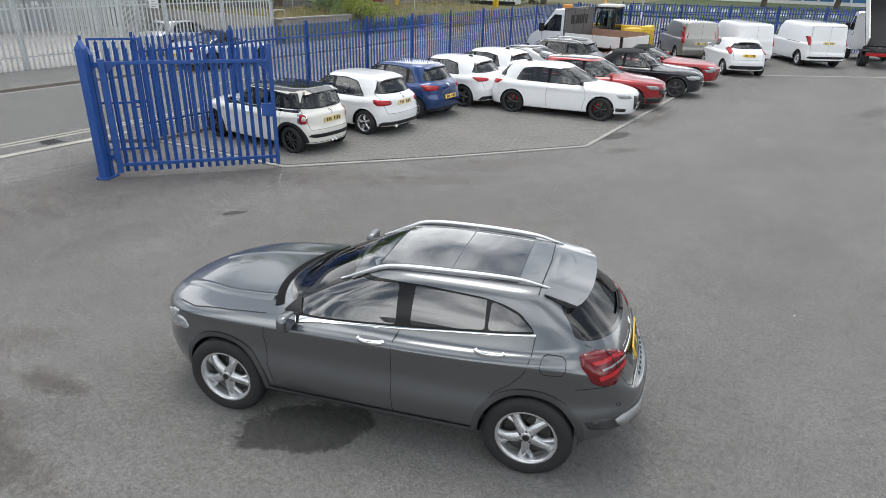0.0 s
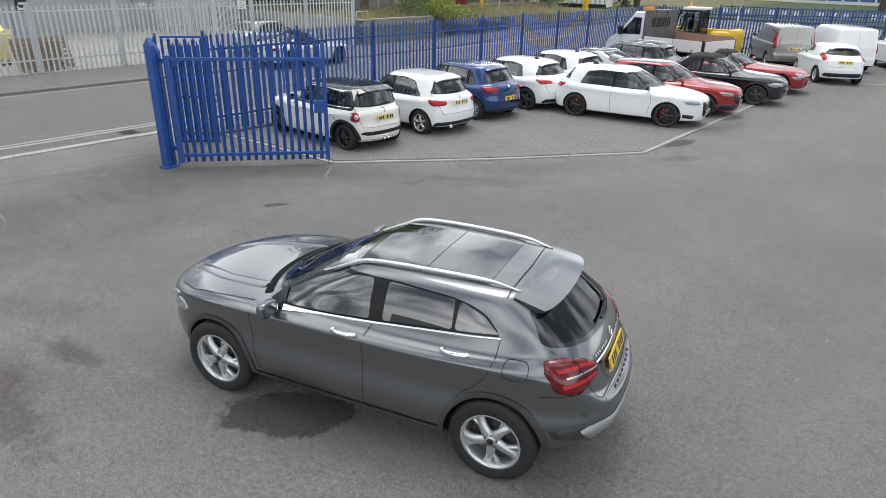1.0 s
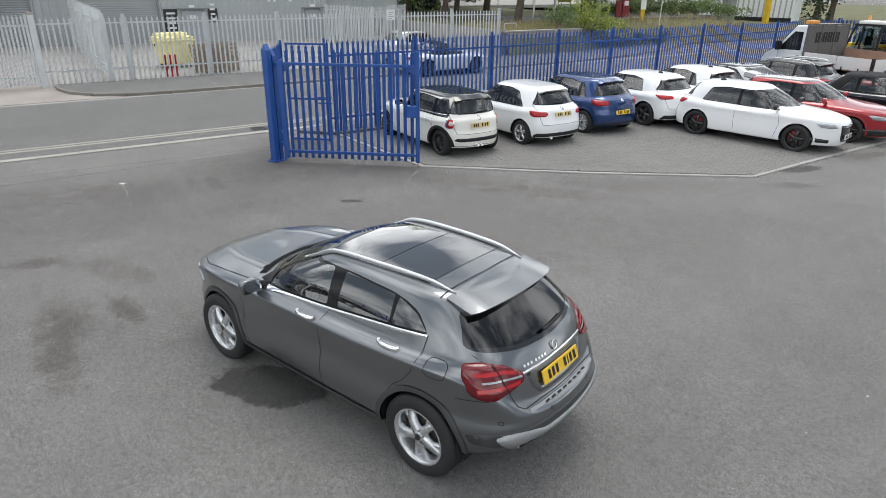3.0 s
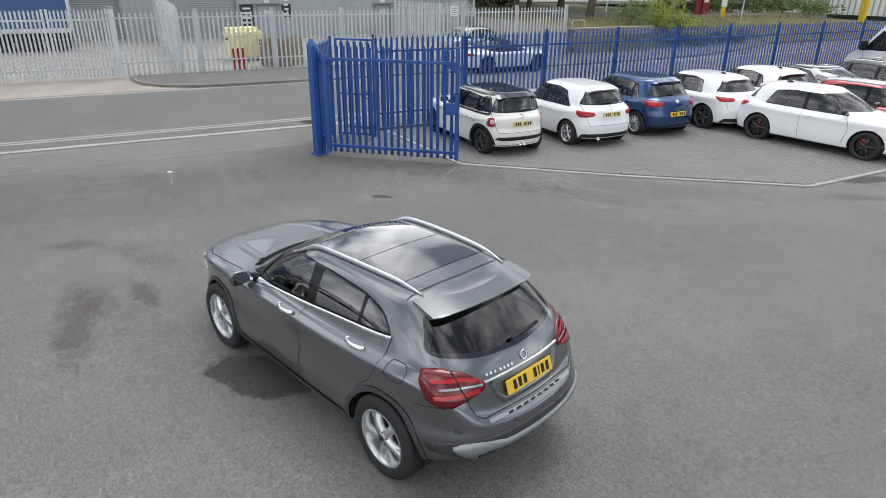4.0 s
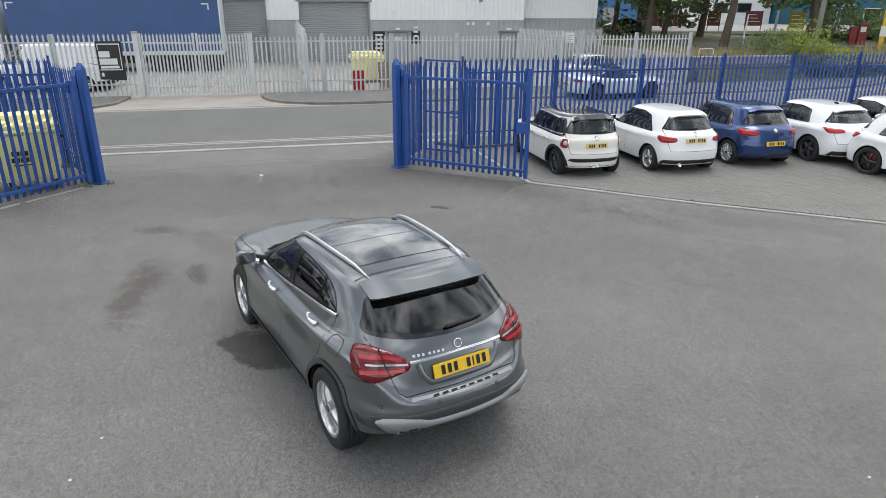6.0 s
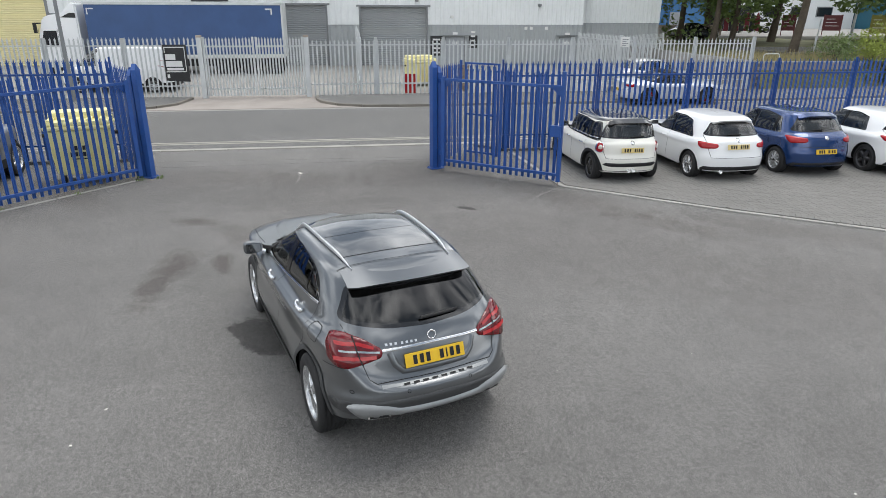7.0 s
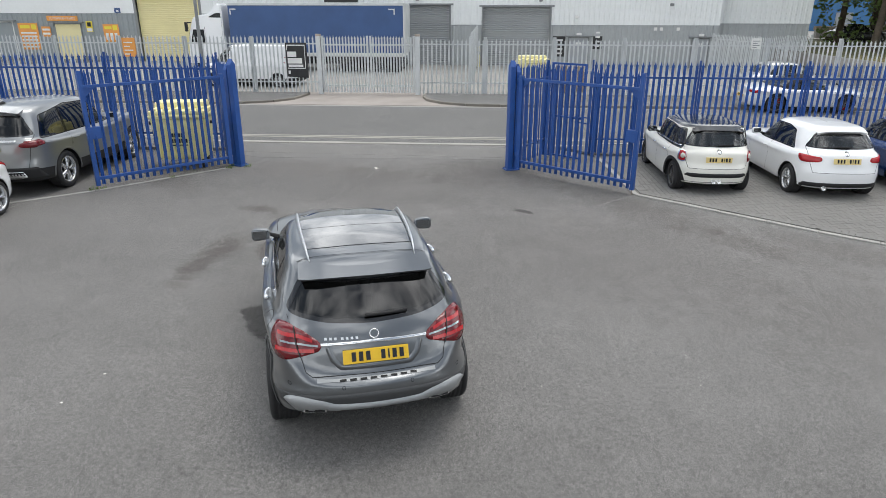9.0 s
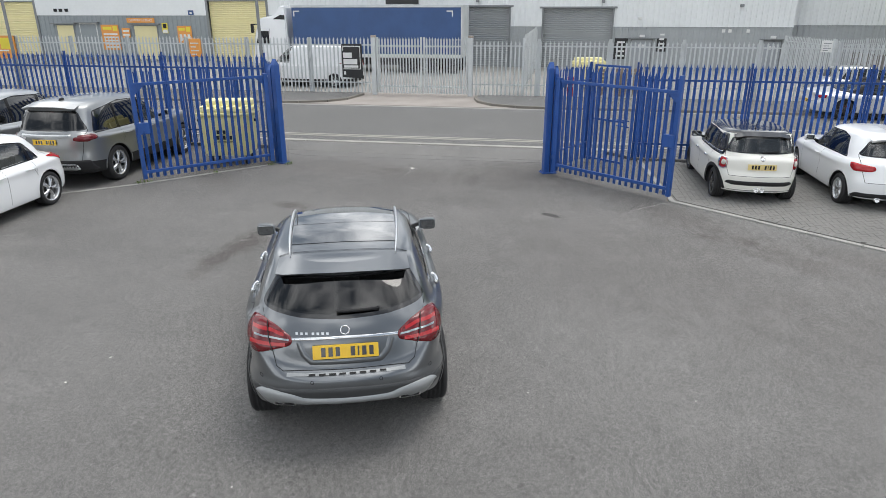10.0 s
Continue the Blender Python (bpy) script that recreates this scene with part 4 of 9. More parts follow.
def rim_verts(r, style):
    """Spokes of an alloy wheel as a bmesh, facing +y, hub at the origin: number, widths, split, swirl and branch angle."""
    bm = bmesh.new()
    n, w0, w1, split, swirl, branch = (tuple(style) + (0.0, 0.0))[:6]

    def arm(turn, bend, start, wide0, waist, wide1, proud):
        rows = []
        for k in range(7):
            u = start + (1 - start) * k / 6
            rad = 0.045 + (r * 0.97 - 0.045) * u
            ang = turn + bend(u)
            v = k / 6
            w = wide0 * (1 - v) ** 2 + waist * 2 * v * (1 - v) + wide1 * v * v
            yo = proud + 0.012 + 0.020 * math.sin(math.pi * (0.25 + 0.75 * u)) - 0.012 * u
            cx, cz = rad * math.cos(ang), rad * math.sin(ang)
            tx, tz = -math.sin(ang), math.cos(ang)
            rows.append([bm.verts.new((cx + tx * w * q, y, cz + tz * w * q)) for q, y in ((-0.5, yo - 0.045), (-0.40, yo), (0.40, yo), (0.5, yo - 0.045))])
        for p, q in zip(rows, rows[1:]):
            for k in range(3):
                bm.faces.new((p[k], p[k + 1], q[k + 1], q[k]))

    for i in range(n):
        a = 2 * math.pi * i / n
        for da in ((-split, split) if split else (0.0,)):
            arm(a, lambda u: da * u + swirl * u * u, 0.0, w0, (w0 + w1) * (0.36 if branch else 0.5), w1, 0.0)
        if branch:
            arm(a, lambda u: swirl * u * u + branch * ((u - 0.30) / 0.70) ** 0.8 if u > 0.30 else swirl * u * u, 0.30, w1 * 0.5, w1 * 0.4, w1 * 0.62, -0.012)
    return bm


WHEELS = {}


def wheel_parts(key, r, rim_r, width, style, rim_mat):
    """Meshes of a wheel, shared by the four wheels of a car."""
    if key in WHEELS:
        return WHEELS[key]
    h = width / 2
    prof = [(rim_r - 0.004, -h * 0.86), (rim_r + 0.012, -h * 0.98), ((r + rim_r) / 2, -h * 1.04), (r - 0.022, -h * 0.97), (r - 0.004, -h * 0.80)]
    for g in (-0.5, -0.17, 0.17, 0.5):
        prof += [(r, h * g - 0.012), (r - 0.008, h * g - 0.006), (r - 0.008, h * g + 0.006), (r, h * g + 0.012)]
    prof += [(r - 0.004, h * 0.80), (r - 0.022, h * 0.97), ((r + rim_r) / 2, h * 1.04), (rim_r + 0.012, h * 0.98), (rim_r - 0.004, h * 0.86)]
    vs, fs = lathe(prof, 56)
    tyre = bpy.data.meshes.new("tyre")
    tyre.from_pydata([tuple(v) for v in vs], [], fs)
    tyre.polygons.foreach_set("use_smooth", [True] * len(tyre.polygons))
    tyre.materials.append(M_RUBBER)
    bm = rim_verts(rim_r, style)
    bmesh.ops.translate(bm, verts=bm.verts[:], vec=(0, h * 0.62, 0))
    for p in ([(rim_r + 0.006, h * 0.95), (rim_r - 0.008, h * 0.97), (rim_r - 0.020, h * 0.80), (rim_r - 0.030, 0.0), (rim_r - 0.03, -h * 0.9)], [(0.001, h * 0.62 + 0.034), (0.034, h * 0.62 + 0.033), (0.052, h * 0.62 + 0.022), (0.066, h * 0.62 - 0.03)]):
        v2, f2 = lathe(p, 40)
        bv = [bm.verts.new(v) for v in v2]
        for f in f2:
            bm.faces.new([bv[i] for i in f])
    for f in bm.faces:
        f.smooth = True
    rim = bpy.data.meshes.new("rim")
    bm.to_mesh(rim)
    bm.free()
    rim.materials.append(rim_mat)
    vs, fs = lathe([(0.001, h * 0.18), (rim_r * 0.74, h * 0.18), (rim_r * 0.74, h * 0.05), (rim_r - 0.034, h * 0.02), (rim_r - 0.034, -h * 0.7), (0.001, -h * 0.7)], 40)
    disc = bpy.data.meshes.new("wheel")
    disc.from_pydata([tuple(v) for v in vs], [], fs)
    disc.materials.append(M_DISC)
    bm = bmesh.new()
    for i in range(5):
        a = 2 * math.pi * (i + 0.5) / 5
        tube(bm, (0.036 * math.cos(a) * 1.45, h * 0.62 + 0.012, 0.036 * math.sin(a) * 1.45), (0.036 * math.cos(a) * 1.45, h * 0.62 + 0.027, 0.036 * math.sin(a) * 1.45), 0.009, 6)
    tube(bm, (0, h * 0.62 + 0.030, 0), (0, h * 0.62 + 0.038, 0), 0.028, 16)
    caps = bpy.data.meshes.new("hub_cap")
    bm.to_mesh(caps)
    bm.free()
    caps.materials.append(M_GLOSSK)
    bm = bmesh.new()
    box(bm, (rim_r * 0.30, h * 0.10, -0.09), (rim_r * 0.80, h * 0.34, 0.09), bevel=0.02)
    cal = bpy.data.meshes.new("brake_caliper")
    bm.to_mesh(cal)
    bm.free()
    WHEELS[key] = (tyre, rim, disc, caps, cal)
    return WHEELS[key]


def bars_plate(car, at, m_plate, size=(0.52, 0.111), lean=0.0, facing=-1, name="number_plate"):
    """A number plate with plain dark bars in place of its characters."""
    x, y, z = at
    m = Matrix.Translation((x, y, z)) @ pose(0, 0, 0, 0, lean, 0)
    bm = bmesh.new()
    box(bm, (-0.006, -size[0] / 2, -size[1] / 2), (0.006, size[0] / 2, size[1] / 2), bevel=0.003)
    bmesh.ops.transform(bm, matrix=m, verts=bm.verts[:])
    pl = part(name, bm, m_plate, car, "plate with plain dark bars")
    u = size[0] / 9.2
    for a, b in ((-3.9, -3.3), (-2.9, -2.3), (-1.9, -1.68), (-1.3, -0.7), (0.8, 1.4), (1.8, 2.4), (2.8, 3.4)):
        bm = bmesh.new()
        box(bm, (-0.003 + facing * 0.006, -facing * a * u, -size[1] * 0.33), (0.003 + facing * 0.006, -facing * b * u, size[1] * 0.33), bevel=0.001)
        bmesh.ops.transform(bm, matrix=m, verts=bm.verts[:])
        part("plate_bar", bm, M_GLOSSK, pl)
    return pl


def seats(car, c, rows=((0.10, 0.36), (-0.78, 0.36))):
    fl = c.get("floor", 0.30) + c.get("lift", 0.0)
    for x, y in rows:
        for s in (-1, 1):
            bm = bmesh.new()
            box(bm, (x - 0.02, s * y - 0.25, fl + 0.08), (x + 0.48, s * y + 0.25, fl + 0.26), bevel=0.05)
            box(bm, (x - 0.12, s * y - 0.24, fl + 0.2), (x + 0.02, s * y + 0.24, fl + 0.80), pose(0, 0, 0), bevel=0.05)
            box(bm, (x - 0.13, s * y - 0.13, fl + 0.80), (x - 0.03, s * y + 0.13, fl + 0.98), bevel=0.035)
            part("seat", bm, M_SEAT, car, smooth=False)
    bm = bmesh.new()
    cx = c["cowl"][0]
    box(bm, (cx - 0.62, -c["W"] / 2 + 0.16, c["belt"] - 0.38), (cx - 0.10, c["W"] / 2 - 0.16, c["belt"] - 0.06), bevel=0.06)
    part("dashboard", bm, M_CABIN, car)
    vs, fs = [], []
    for i in range(20):
        a = 2 * math.pi * i / 20
        for k in range(6):
            b = 2 * math.pi * k / 6
            r = 0.175 + 0.016 * math.cos(b)
            vs.append((cx - 0.70 + 0.016 * math.sin(b) + 0.06 * math.sin(a), -0.36 + r * math.cos(a), c["belt"] - 0.06 + r * math.sin(a)))
    fs = [(i * 6 + k, ((i + 1) % 20) * 6 + k, ((i + 1) % 20) * 6 + (k + 1) % 6, i * 6 + (k + 1) % 6) for i in range(20) for k in range(6)]
    link_mesh("steering_wheel", vs, fs, M_CABIN, car, smooth=True)


def car(c, m, label, category="car", group="parked vehicles", fine=False):
    """Builds one vehicle from its table of sizes and puts it at the pose m."""
    ob = thing("van" if category == "van" else "car", label, category, m, group)
    ns, nv = (150, (2, 6, 8, 8, 8, 9, 9, 9, 5, 6, 5, 2)) if fine else (96, (2, 4, 5, 5, 5, 6, 6, 6, 3, 4, 3, 2))
    g, t = car_skin(c, ns, nv)
    vs, fs, n = mirrored(g)
    wrap = Wrap(vs, fs)
    r, zb, h, hw = c["tyre"], c["belt"], c["H"], c["W"] / 2
    ax = (-c["wb"] / 2, c["wb"] / 2)
    zc = r
    R = r + c.get("arch", 0.045)
    # kinds of face: 0 paint, 1 lower cladding, 2 roof, 3 window frame, 4 screen frame, from 10 on the panes
    bm = bmesh.new()
    bv = [bm.verts.new(p) for p in vs]
    kind, level = bm.faces.layers.int.new("kind"), bm.faces.layers.int.new("level")
    lo_row, top_row = c.get("clad_row", 0), sum(nv[:6])
    roof_row = sum(nv[:c.get("roof_from", 6)]) if c.get("soft_top") or c.get("roof_paint") else 999
    for i, f in enumerate(fs):
        fc = bm.faces.new([bv[k] for k in reversed(f)])
        fc[level] = i // n
        fc[kind] = 1 if i // n < lo_row else 2 if i // n >= roof_row else 0
    bm.normal_update()
    base = (0, 1, 2)
    for x in ax:
        ring = [(x + R * math.cos(a), zc + R * math.sin(a)) for a in np.linspace(0, 2 * math.pi, 36 if fine else 22, endpoint=False)]
        bmesh.ops.delete(bm, geom=carve(bm, near_box(bm, base, kind, ring, "side", lambda p, q: abs(p.y) > hw * 0.5), ring, "side"), context="FACES")
    panes, turns = [], 4 if fine else 2
    if c.get("dlo_all"):
        band = rounded(list(c["dlo_all"]), 0.05, turns)
        for f in carve(bm, near_box(bm, base, kind, band, "side", lambda p, q: abs(q.y) > 0.25), band, "side"):
            f[kind] = 3
    for poly, gl in c["windows"]:
        if not c.get("dlo_all"):
            band = rounded(list(poly), 0.05, turns)
            for f in carve(bm, near_box(bm, base, kind, band, "side", lambda p, q: abs(q.y) > 0.25), band, "side"):
                f[kind] = 3
        pane = rounded(inset(list(poly), c.get("window_rim", 0.022)), 0.035, turns)
        bm.normal_update()
        for f in carve(bm, near_box(bm, (3,), kind, pane, "side", lambda p, q: True), pane, "side"):
            f[kind] = 10 + len(panes)
        panes.append(("side_window", gl))
    for plane, key in (("front", "screen"), ("rear", "backlight")):
        if key in c:
            zlo, zhi, wlo, whi, bow = c[key]
            poly = rounded([(-wlo, zlo), (-wlo * 0.5, zlo - bow), (0, zlo - bow * 1.3), (wlo * 0.5, zlo - bow), (wlo, zlo), (whi, zhi), (0, zhi + bow * 0.4), (-whi, zhi)], 0.06, turns)
            end = (lambda p, q: q.x > 0.15 and p.x > c["roof_f"][0] - 0.3) if plane == "front" else (lambda p, q: q.x < -0.15 and p.x < c["roof_r"][0] + 0.2)
            bm.normal_update()
            for f in carve(bm, near_box(bm, base, kind, poly, "end", end), poly, "end"):
                f[kind] = 4
            pane = inset(poly, c.get("screen_rim", 0.030))
            bm.normal_update()
            for f in carve(bm, near_box(bm, (4,), kind, pane, "end", lambda p, q: True), pane, "end"):
                f[kind] = 10 + len(panes)
            panes.append(("windscreen" if plane == "front" else "rear_window", c.get(key + "_glass", G_SCREEN if plane == "front" else G_DARK)))
    bm.normal_update()

    def lift_out(name, test, mat, sink=0.0, lab="", shrink=None):
        """Copies some faces of the carved skin into a part of their own."""
        sel = [f for f in bm.faces if test(f)]
        if not sel:
            return None
        order = {}
        for f in sel:
            for q in f.verts:
                order.setdefault(q, len(order))
        pts = [q.co - q.normal * sink for q in order]
        if shrink:
            pts = [p + Vector(((0 - p.x) * shrink[0], (0 - p.y) * shrink[1], (zb - p.z) * shrink[2])) for p in pts]
        return link_mesh(name, pts, [tuple(order[q] for q in f.verts) for f in sel], mat, ob, lab, smooth=True)

    lift_out("body", lambda f: f[kind] == 0, c["paint"])
    lift_out("lower_cladding", lambda f: f[kind] == 1, M_BLACK)
    lift_out("hood_cover" if c.get("soft_top") else "roof", lambda f: f[kind] == 2, M_FABRIC if c.get("soft_top") else c.get("roof_paint") or c["paint"])
    for s in (1, -1):
        lift_out("screen_frame", lambda f: f[kind] == 4 and f.calc_center_median().x * s > (c["roof_f"][0] + c["roof_r"][0]) / 2 * s, M_GLOSSK, 0.001)
        lift_out("window_frame", lambda f: f[kind] == 3 and f.calc_center_median().y * s > 0, M_PILLAR, 0.002)
    for i, (nm, gl) in enumerate(panes):
        if nm == "side_window":
            for s in (1, -1):
                lift_out(nm, lambda f: f[kind] == 10 + i and f.calc_center_median().y * s > 0, gl, 0.006)
        else:
            lift_out(nm, lambda f: f[kind] == 10 + i, gl, 0.003)
    # pale lining inside the glasshouse
    lift_out("cabin_lining", lambda f: f[level] >= top_row - 3 and f[kind] < 10, M_LINING, 0.0, "pale grey headlining", (0.022, 0.045, 0.05))
    bm.free()
    bm = bmesh.new()
    box(bm, (ax[0] - 0.3, -hw + 0.14, 0.28 + c.get("lift", 0)), (ax[1] - 0.35, hw - 0.14, 0.34 + c.get("lift", 0)))
    part("cabin_floor", bm, M_CABIN, ob)
    if c.get("seats", True):
        seats(ob, c, c.get("seat_rows", ((0.10, 0.36), (-0.78, 0.36))))
    # wheels and arch liners
    tyre, rmesh, disc, caps, cal = wheel_parts(c.get("wheel_key", label), r, c["rim"], c.get("tyre_w", 0.225), c.get("spokes", (5, 0.085, 0.05, 0.0)), c.get("rim_mat", M_ALLOY))
    for x in ax:
        for s in (1, -1):
            y = s * (hw - 0.028 - c.get("tyre_w", 0.225) / 2 - c.get("tuck", 0.0))
            w = shared("wheel", disc, ob, Matrix.Translation((x, y, r)) @ pose(0, 0, 0, 0, 360 * random.random(), 0 if s > 0 else 180))
            shared("tyre", tyre, w)
            shared("rim", rmesh, w)
            shared("hub_cap", caps, w)
            shared("brake_caliper", cal, w)
            if not cal.materials:
                cal.materials.append(c.get("caliper", M_DISC))
            lv, lf = [], []
            for i in range(19):
                a = radians(-12 + 204 * i / 18)
                lip = abs(wrap.lay("side", (x + (R + 0.004) * math.cos(a), zc + (R + 0.004) * math.sin(a)), 0.0, s).y)
                for yy in (min(hw - 0.035, lip - 0.012), hw * 0.45):
                    lv.append((x + (R + 0.004) * math.cos(a), s * yy, zc + (R + 0.004) * math.sin(a)))
            lf = [(2 * i, 2 * i + 1, 2 * i + 3, 2 * i + 2) for i in range(18)]
            link_mesh("arch_liner", lv, lf, M_BLACK, ob, smooth=True)
            if c.get("arch_trim", True):
                pts = [(x + (R + 0.022) * math.cos(radians(a)), zc + (R + 0.022) * math.sin(radians(a))) for a in range(c.get("arch_from", -14), 181 - c.get("arch_from", -14), 6)]
                part("arch_trim", wrap.strip("side", pts, c.get("arch_trim_w", 0.035), 0.006, s, 0.05, 0.006), c.get("arch_mat", c["paint"]), ob)
    # shut lines
    for pts in c.get("seams", ()):
        for s in (1, -1):
            part("shut_line", wrap.strip("side", list(pts), c.get("seam_w", 0.007), 0.0022, s, 0.04), M_SEAM, ob)
    for plane, pts in c.get("end_seams", ()):
        part("shut_line", wrap.strip(plane, list(pts), c.get("seam_w", 0.007), 0.0022, 1, 0.04), M_SEAM, ob)
    # handles and mirrors
    for x, z in c.get("handles", ()):
        for s in (1, -1):
            hp = wrap.lay("side", (x, z), 0.0, s)
            hv, hf = sweep([hp + Vector((dx, s * dy, 0)) for dx, dy in ((-0.105, 0.004), (-0.09, 0.022), (-0.03, 0.034), (0.04, 0.034), (0.09, 0.022), (0.105, 0.004))], c.get("handle_r", 0.015), 8, 1.1)
            link_mesh("door_handle", hv, hf, c.get("handle_mat", c["paint"]), ob, smooth=True)
    if "mirror" in c:
        x, z = c["mirror"]
        for s in (1, -1):
            p = wrap.lay("side", (x, z), 0.0, s)
            bm = bmesh.new()
            mk = 0.78
            bmesh.ops.create_icosphere(bm, subdivisions=3, radius=1.0)
            for q in bm.verts:
                k = q.co
                k = Vector([math.copysign(abs(v_) ** 0.62, v_) for v_ in k])
                q.co = Vector((0.070 * k.x, 0.135 * k.y, (0.088 + 0.012 * s * k.y) * k.z)) * mk
                if q.co.x < -0.045 * mk:
                    q.co.x = -0.045 * mk
            bmesh.ops.translate(bm, verts=bm.verts[:], vec=p + Vector((-0.02, s * c.get("mirror_out", 0.155), c.get("mirror_up", 0.075))))
            mm = part("door_mirror", bm, c.get("mirror_mat", c["paint"]), ob, smooth=True)
            bm = bmesh.new()
            box(bm, (-0.076 * mk, -0.105 * mk, -0.065 * mk), (-0.060 * mk, 0.105 * mk, 0.065 * mk), bevel=0.005)
            bmesh.ops.translate(bm, verts=bm.verts[:], vec=p + Vector((0.0, s * c.get("mirror_out", 0.155), c.get("mirror_up", 0.075))))
            part("mirror_glass", bm, M_MIRROR, mm)
            bm = bmesh.new()
            tube(bm, p + Vector((-0.01, -s * 0.02, 0.0)), p + Vector((-0.02, s * 0.09, 0.045)), 0.028, 8, 0.022)
            part("mirror_arm", bm, M_BLACK, mm)
    # lamps
    for key, plane, mt, nm, *lift_ in c.get("lamps", ()):
        for s in (1, -1):
            poly = rounded([(x * (s if plane in ("rear", "front") else 1), y) for x, y in key], 0.03)
            lamp = part(nm, wrap.patch(plane, poly, 0.012 + sum(lift_), 0.05, s, thick=0.012), mt, ob)
            if c.get("lamp_bezel") and nm == "tail_light":
                part("bezel", wrap.ring(plane, poly, 0.014, 0.017, s), M_CHROME, lamp, "chrome lamp bezel")
    for poly, mt, nm in c.get("side_lamps", ()):
        for s in (1, -1):
            part(nm, wrap.patch("side", rounded(list(poly), 0.03), 0.012, 0.05, s, thick=0.012), mt, ob)
    for plane, poly, mt, nm, off in c.get("patches", ()):
        part(nm, wrap.patch(plane, rounded(list(poly), 0.025), off, 0.06, 1, thick=off), mt, ob)
    for plane, poly, mt, nm, off in c.get("side_patches", ()):
        for s in (1, -1):
            part(nm, wrap.patch("side", rounded(list(poly), 0.02), off, 0.06, s, thick=off), mt, ob)
    for plane, pts, width, mt, nm in c.get("strips", ()):
        for s in ((1, -1) if plane == "side" else (1,)):
            part(nm, wrap.strip(plane, list(pts), width, 0.006, s, 0.05, 0.006), mt, ob)
    if "plate_r" in c:
        z, mt = c["plate_r"]
        p = wrap.lay("rear", (0, z), 0.012)
        p2 = wrap.lay("rear", (0, z + 0.06), 0.012)
        bars_plate(ob, p, mt, lean=math.degrees(math.atan2(p2.x - p.x, 0.06)))
    if "plate_f" in c:
        p = wrap.lay("front", (0, c["plate_f"]), 0.016)
        bars_plate(ob, p, M_PLATE_W, facing=1)
    if c.get("spoiler"):
        xa, xe, ya, drop = c["spoiler"]
        bm, rows_ = bmesh.new(), []
        for i in range(21):
            v_ = -1 + 2 * i / 20
            yy = ya * v_
            a = wrap.lay("top", (xa, max(-0.86 * ya, min(0.86 * ya, yy))), 0.004)
            a.y, a.z = yy * 0.96, a.z - 0.03 * max(0.0, abs(yy) - 0.86 * ya)
            e = abs(v_) ** 5
            row = [a]
            chord = xe + 0.05 * v_ * v_ + c.get("spoiler_cut", 0.05) * e - xa
            for u in (0.33, 0.66, 1.0):
                row.append(Vector((xa + chord * u, yy * (0.96 + 0.02 * u), a.z - drop * u * chord / (xe - xa) - c.get("spoiler_roll", 0.014) * u * e)))
            tip = row[-1]
            under = wrap.lay("rear", (yy * 0.94, tip.z - 0.050), 0.0)
            row += [tip + Vector((0.006, 0, -0.013)), Vector((min(xa - 0.10, max(under.x, tip.x + 0.03)), yy * 0.94, tip.z - 0.045))]
            rows_.append([bm.verts.new(q) for q in row])
        for p, q in zip(rows_, rows_[1:]):
            for k in range(5):
                bm.faces.new((p[k], p[k + 1], q[k + 1], q[k])).smooth = k < 3
            for k in (3, 4):
                bm.edges.get((p[k], q[k])).smooth = False
        for row in (rows_[0], rows_[-1]):
            for k in range(4):
                bm.edges.get((row[k], row[k + 1])).smooth = False
        bm.faces.new(rows_[0])
        bm.faces.new(rows_[-1][::-1])
        bmesh.ops.recalc_face_normals(bm, faces=bm.faces[:])
        part("roof_spoiler", bm, c.get("spoiler_mat", c["paint"]), ob)
    if c.get("wiper"):
        y0, z0, y1, z1 = c["wiper"]
        pts = [wrap.lay("rear", (y0 + (y1 - y0) * u, z0 + (z1 - z0) * u), 0.03 - 0.012 * u) for u in (0, 0.25, 0.5, 0.75, 1)]
        wv, wf = sweep(pts, 0.014, 6)
        link_mesh("rear_wiper", wv, wf, M_BLACK, ob, smooth=True)
    if c.get("aerial"):
        x, y = c["aerial"]
        p = wrap.lay("top", (x, y), 0.0)
        bm = bmesh.new()
        tube(bm, p, p + Vector((-0.10, 0, 0.17)), 0.008, 6, 0.003)
        part("roof_aerial", bm, M_BLACK, ob)
    if c.get("fin"):
        p = wrap.lay("top", (c["fin"], 0), 0.0)
        bm = bmesh.new()
        bmesh.ops.create_icosphere(bm, subdivisions=2, radius=1.0, matrix=Matrix.Translation(p) @ Matrix.Diagonal((0.09, 0.03, 0.05, 1)))
        part("roof_fin", bm, M_BLACK, ob, smooth=True)
    for y, z in c.get("exhausts", ()):
        p = wrap.lay("rear", (y, z), 0.0)
        vs_, fs_ = lathe([(0.001, 0.0), (0.038, 0.0), (0.038, 0.034), (0.046, 0.034), (0.046, -0.06)], 16, "z", Matrix.Translation(p) @ pose(0, 0, 0, 0, -90, 0))
        link_mesh("exhaust_tip", vs_, fs_, M_CHROME, ob, smooth=True)
    if c.get("rails"):
        x0, x1, yy, lift_ = c["rails"]
        for s in (1, -1):
            pts = []
            for i in range(25):
                u = i / 24
                x = x0 + (x1 - x0) * u
                rise = min(1.0, 7 * u, 3.2 * (1 - u))
                pts.append(wrap.lay("top", (x, s * (yy + c.get("rail_toe", 0.0) * (2 * u - 1) - 0.025 * (2 * u - 1) ** 2)), 0.006 + lift_ * rise * rise * (3 - 2 * rise)))
            rv, rf = sweep(pts, 0.0125, 10, 1.7, 0.6)
            link_mesh("roof_rail", rv, rf, M_SATIN, ob, smooth=True)
    c["wrap"] = wrap
    return ob

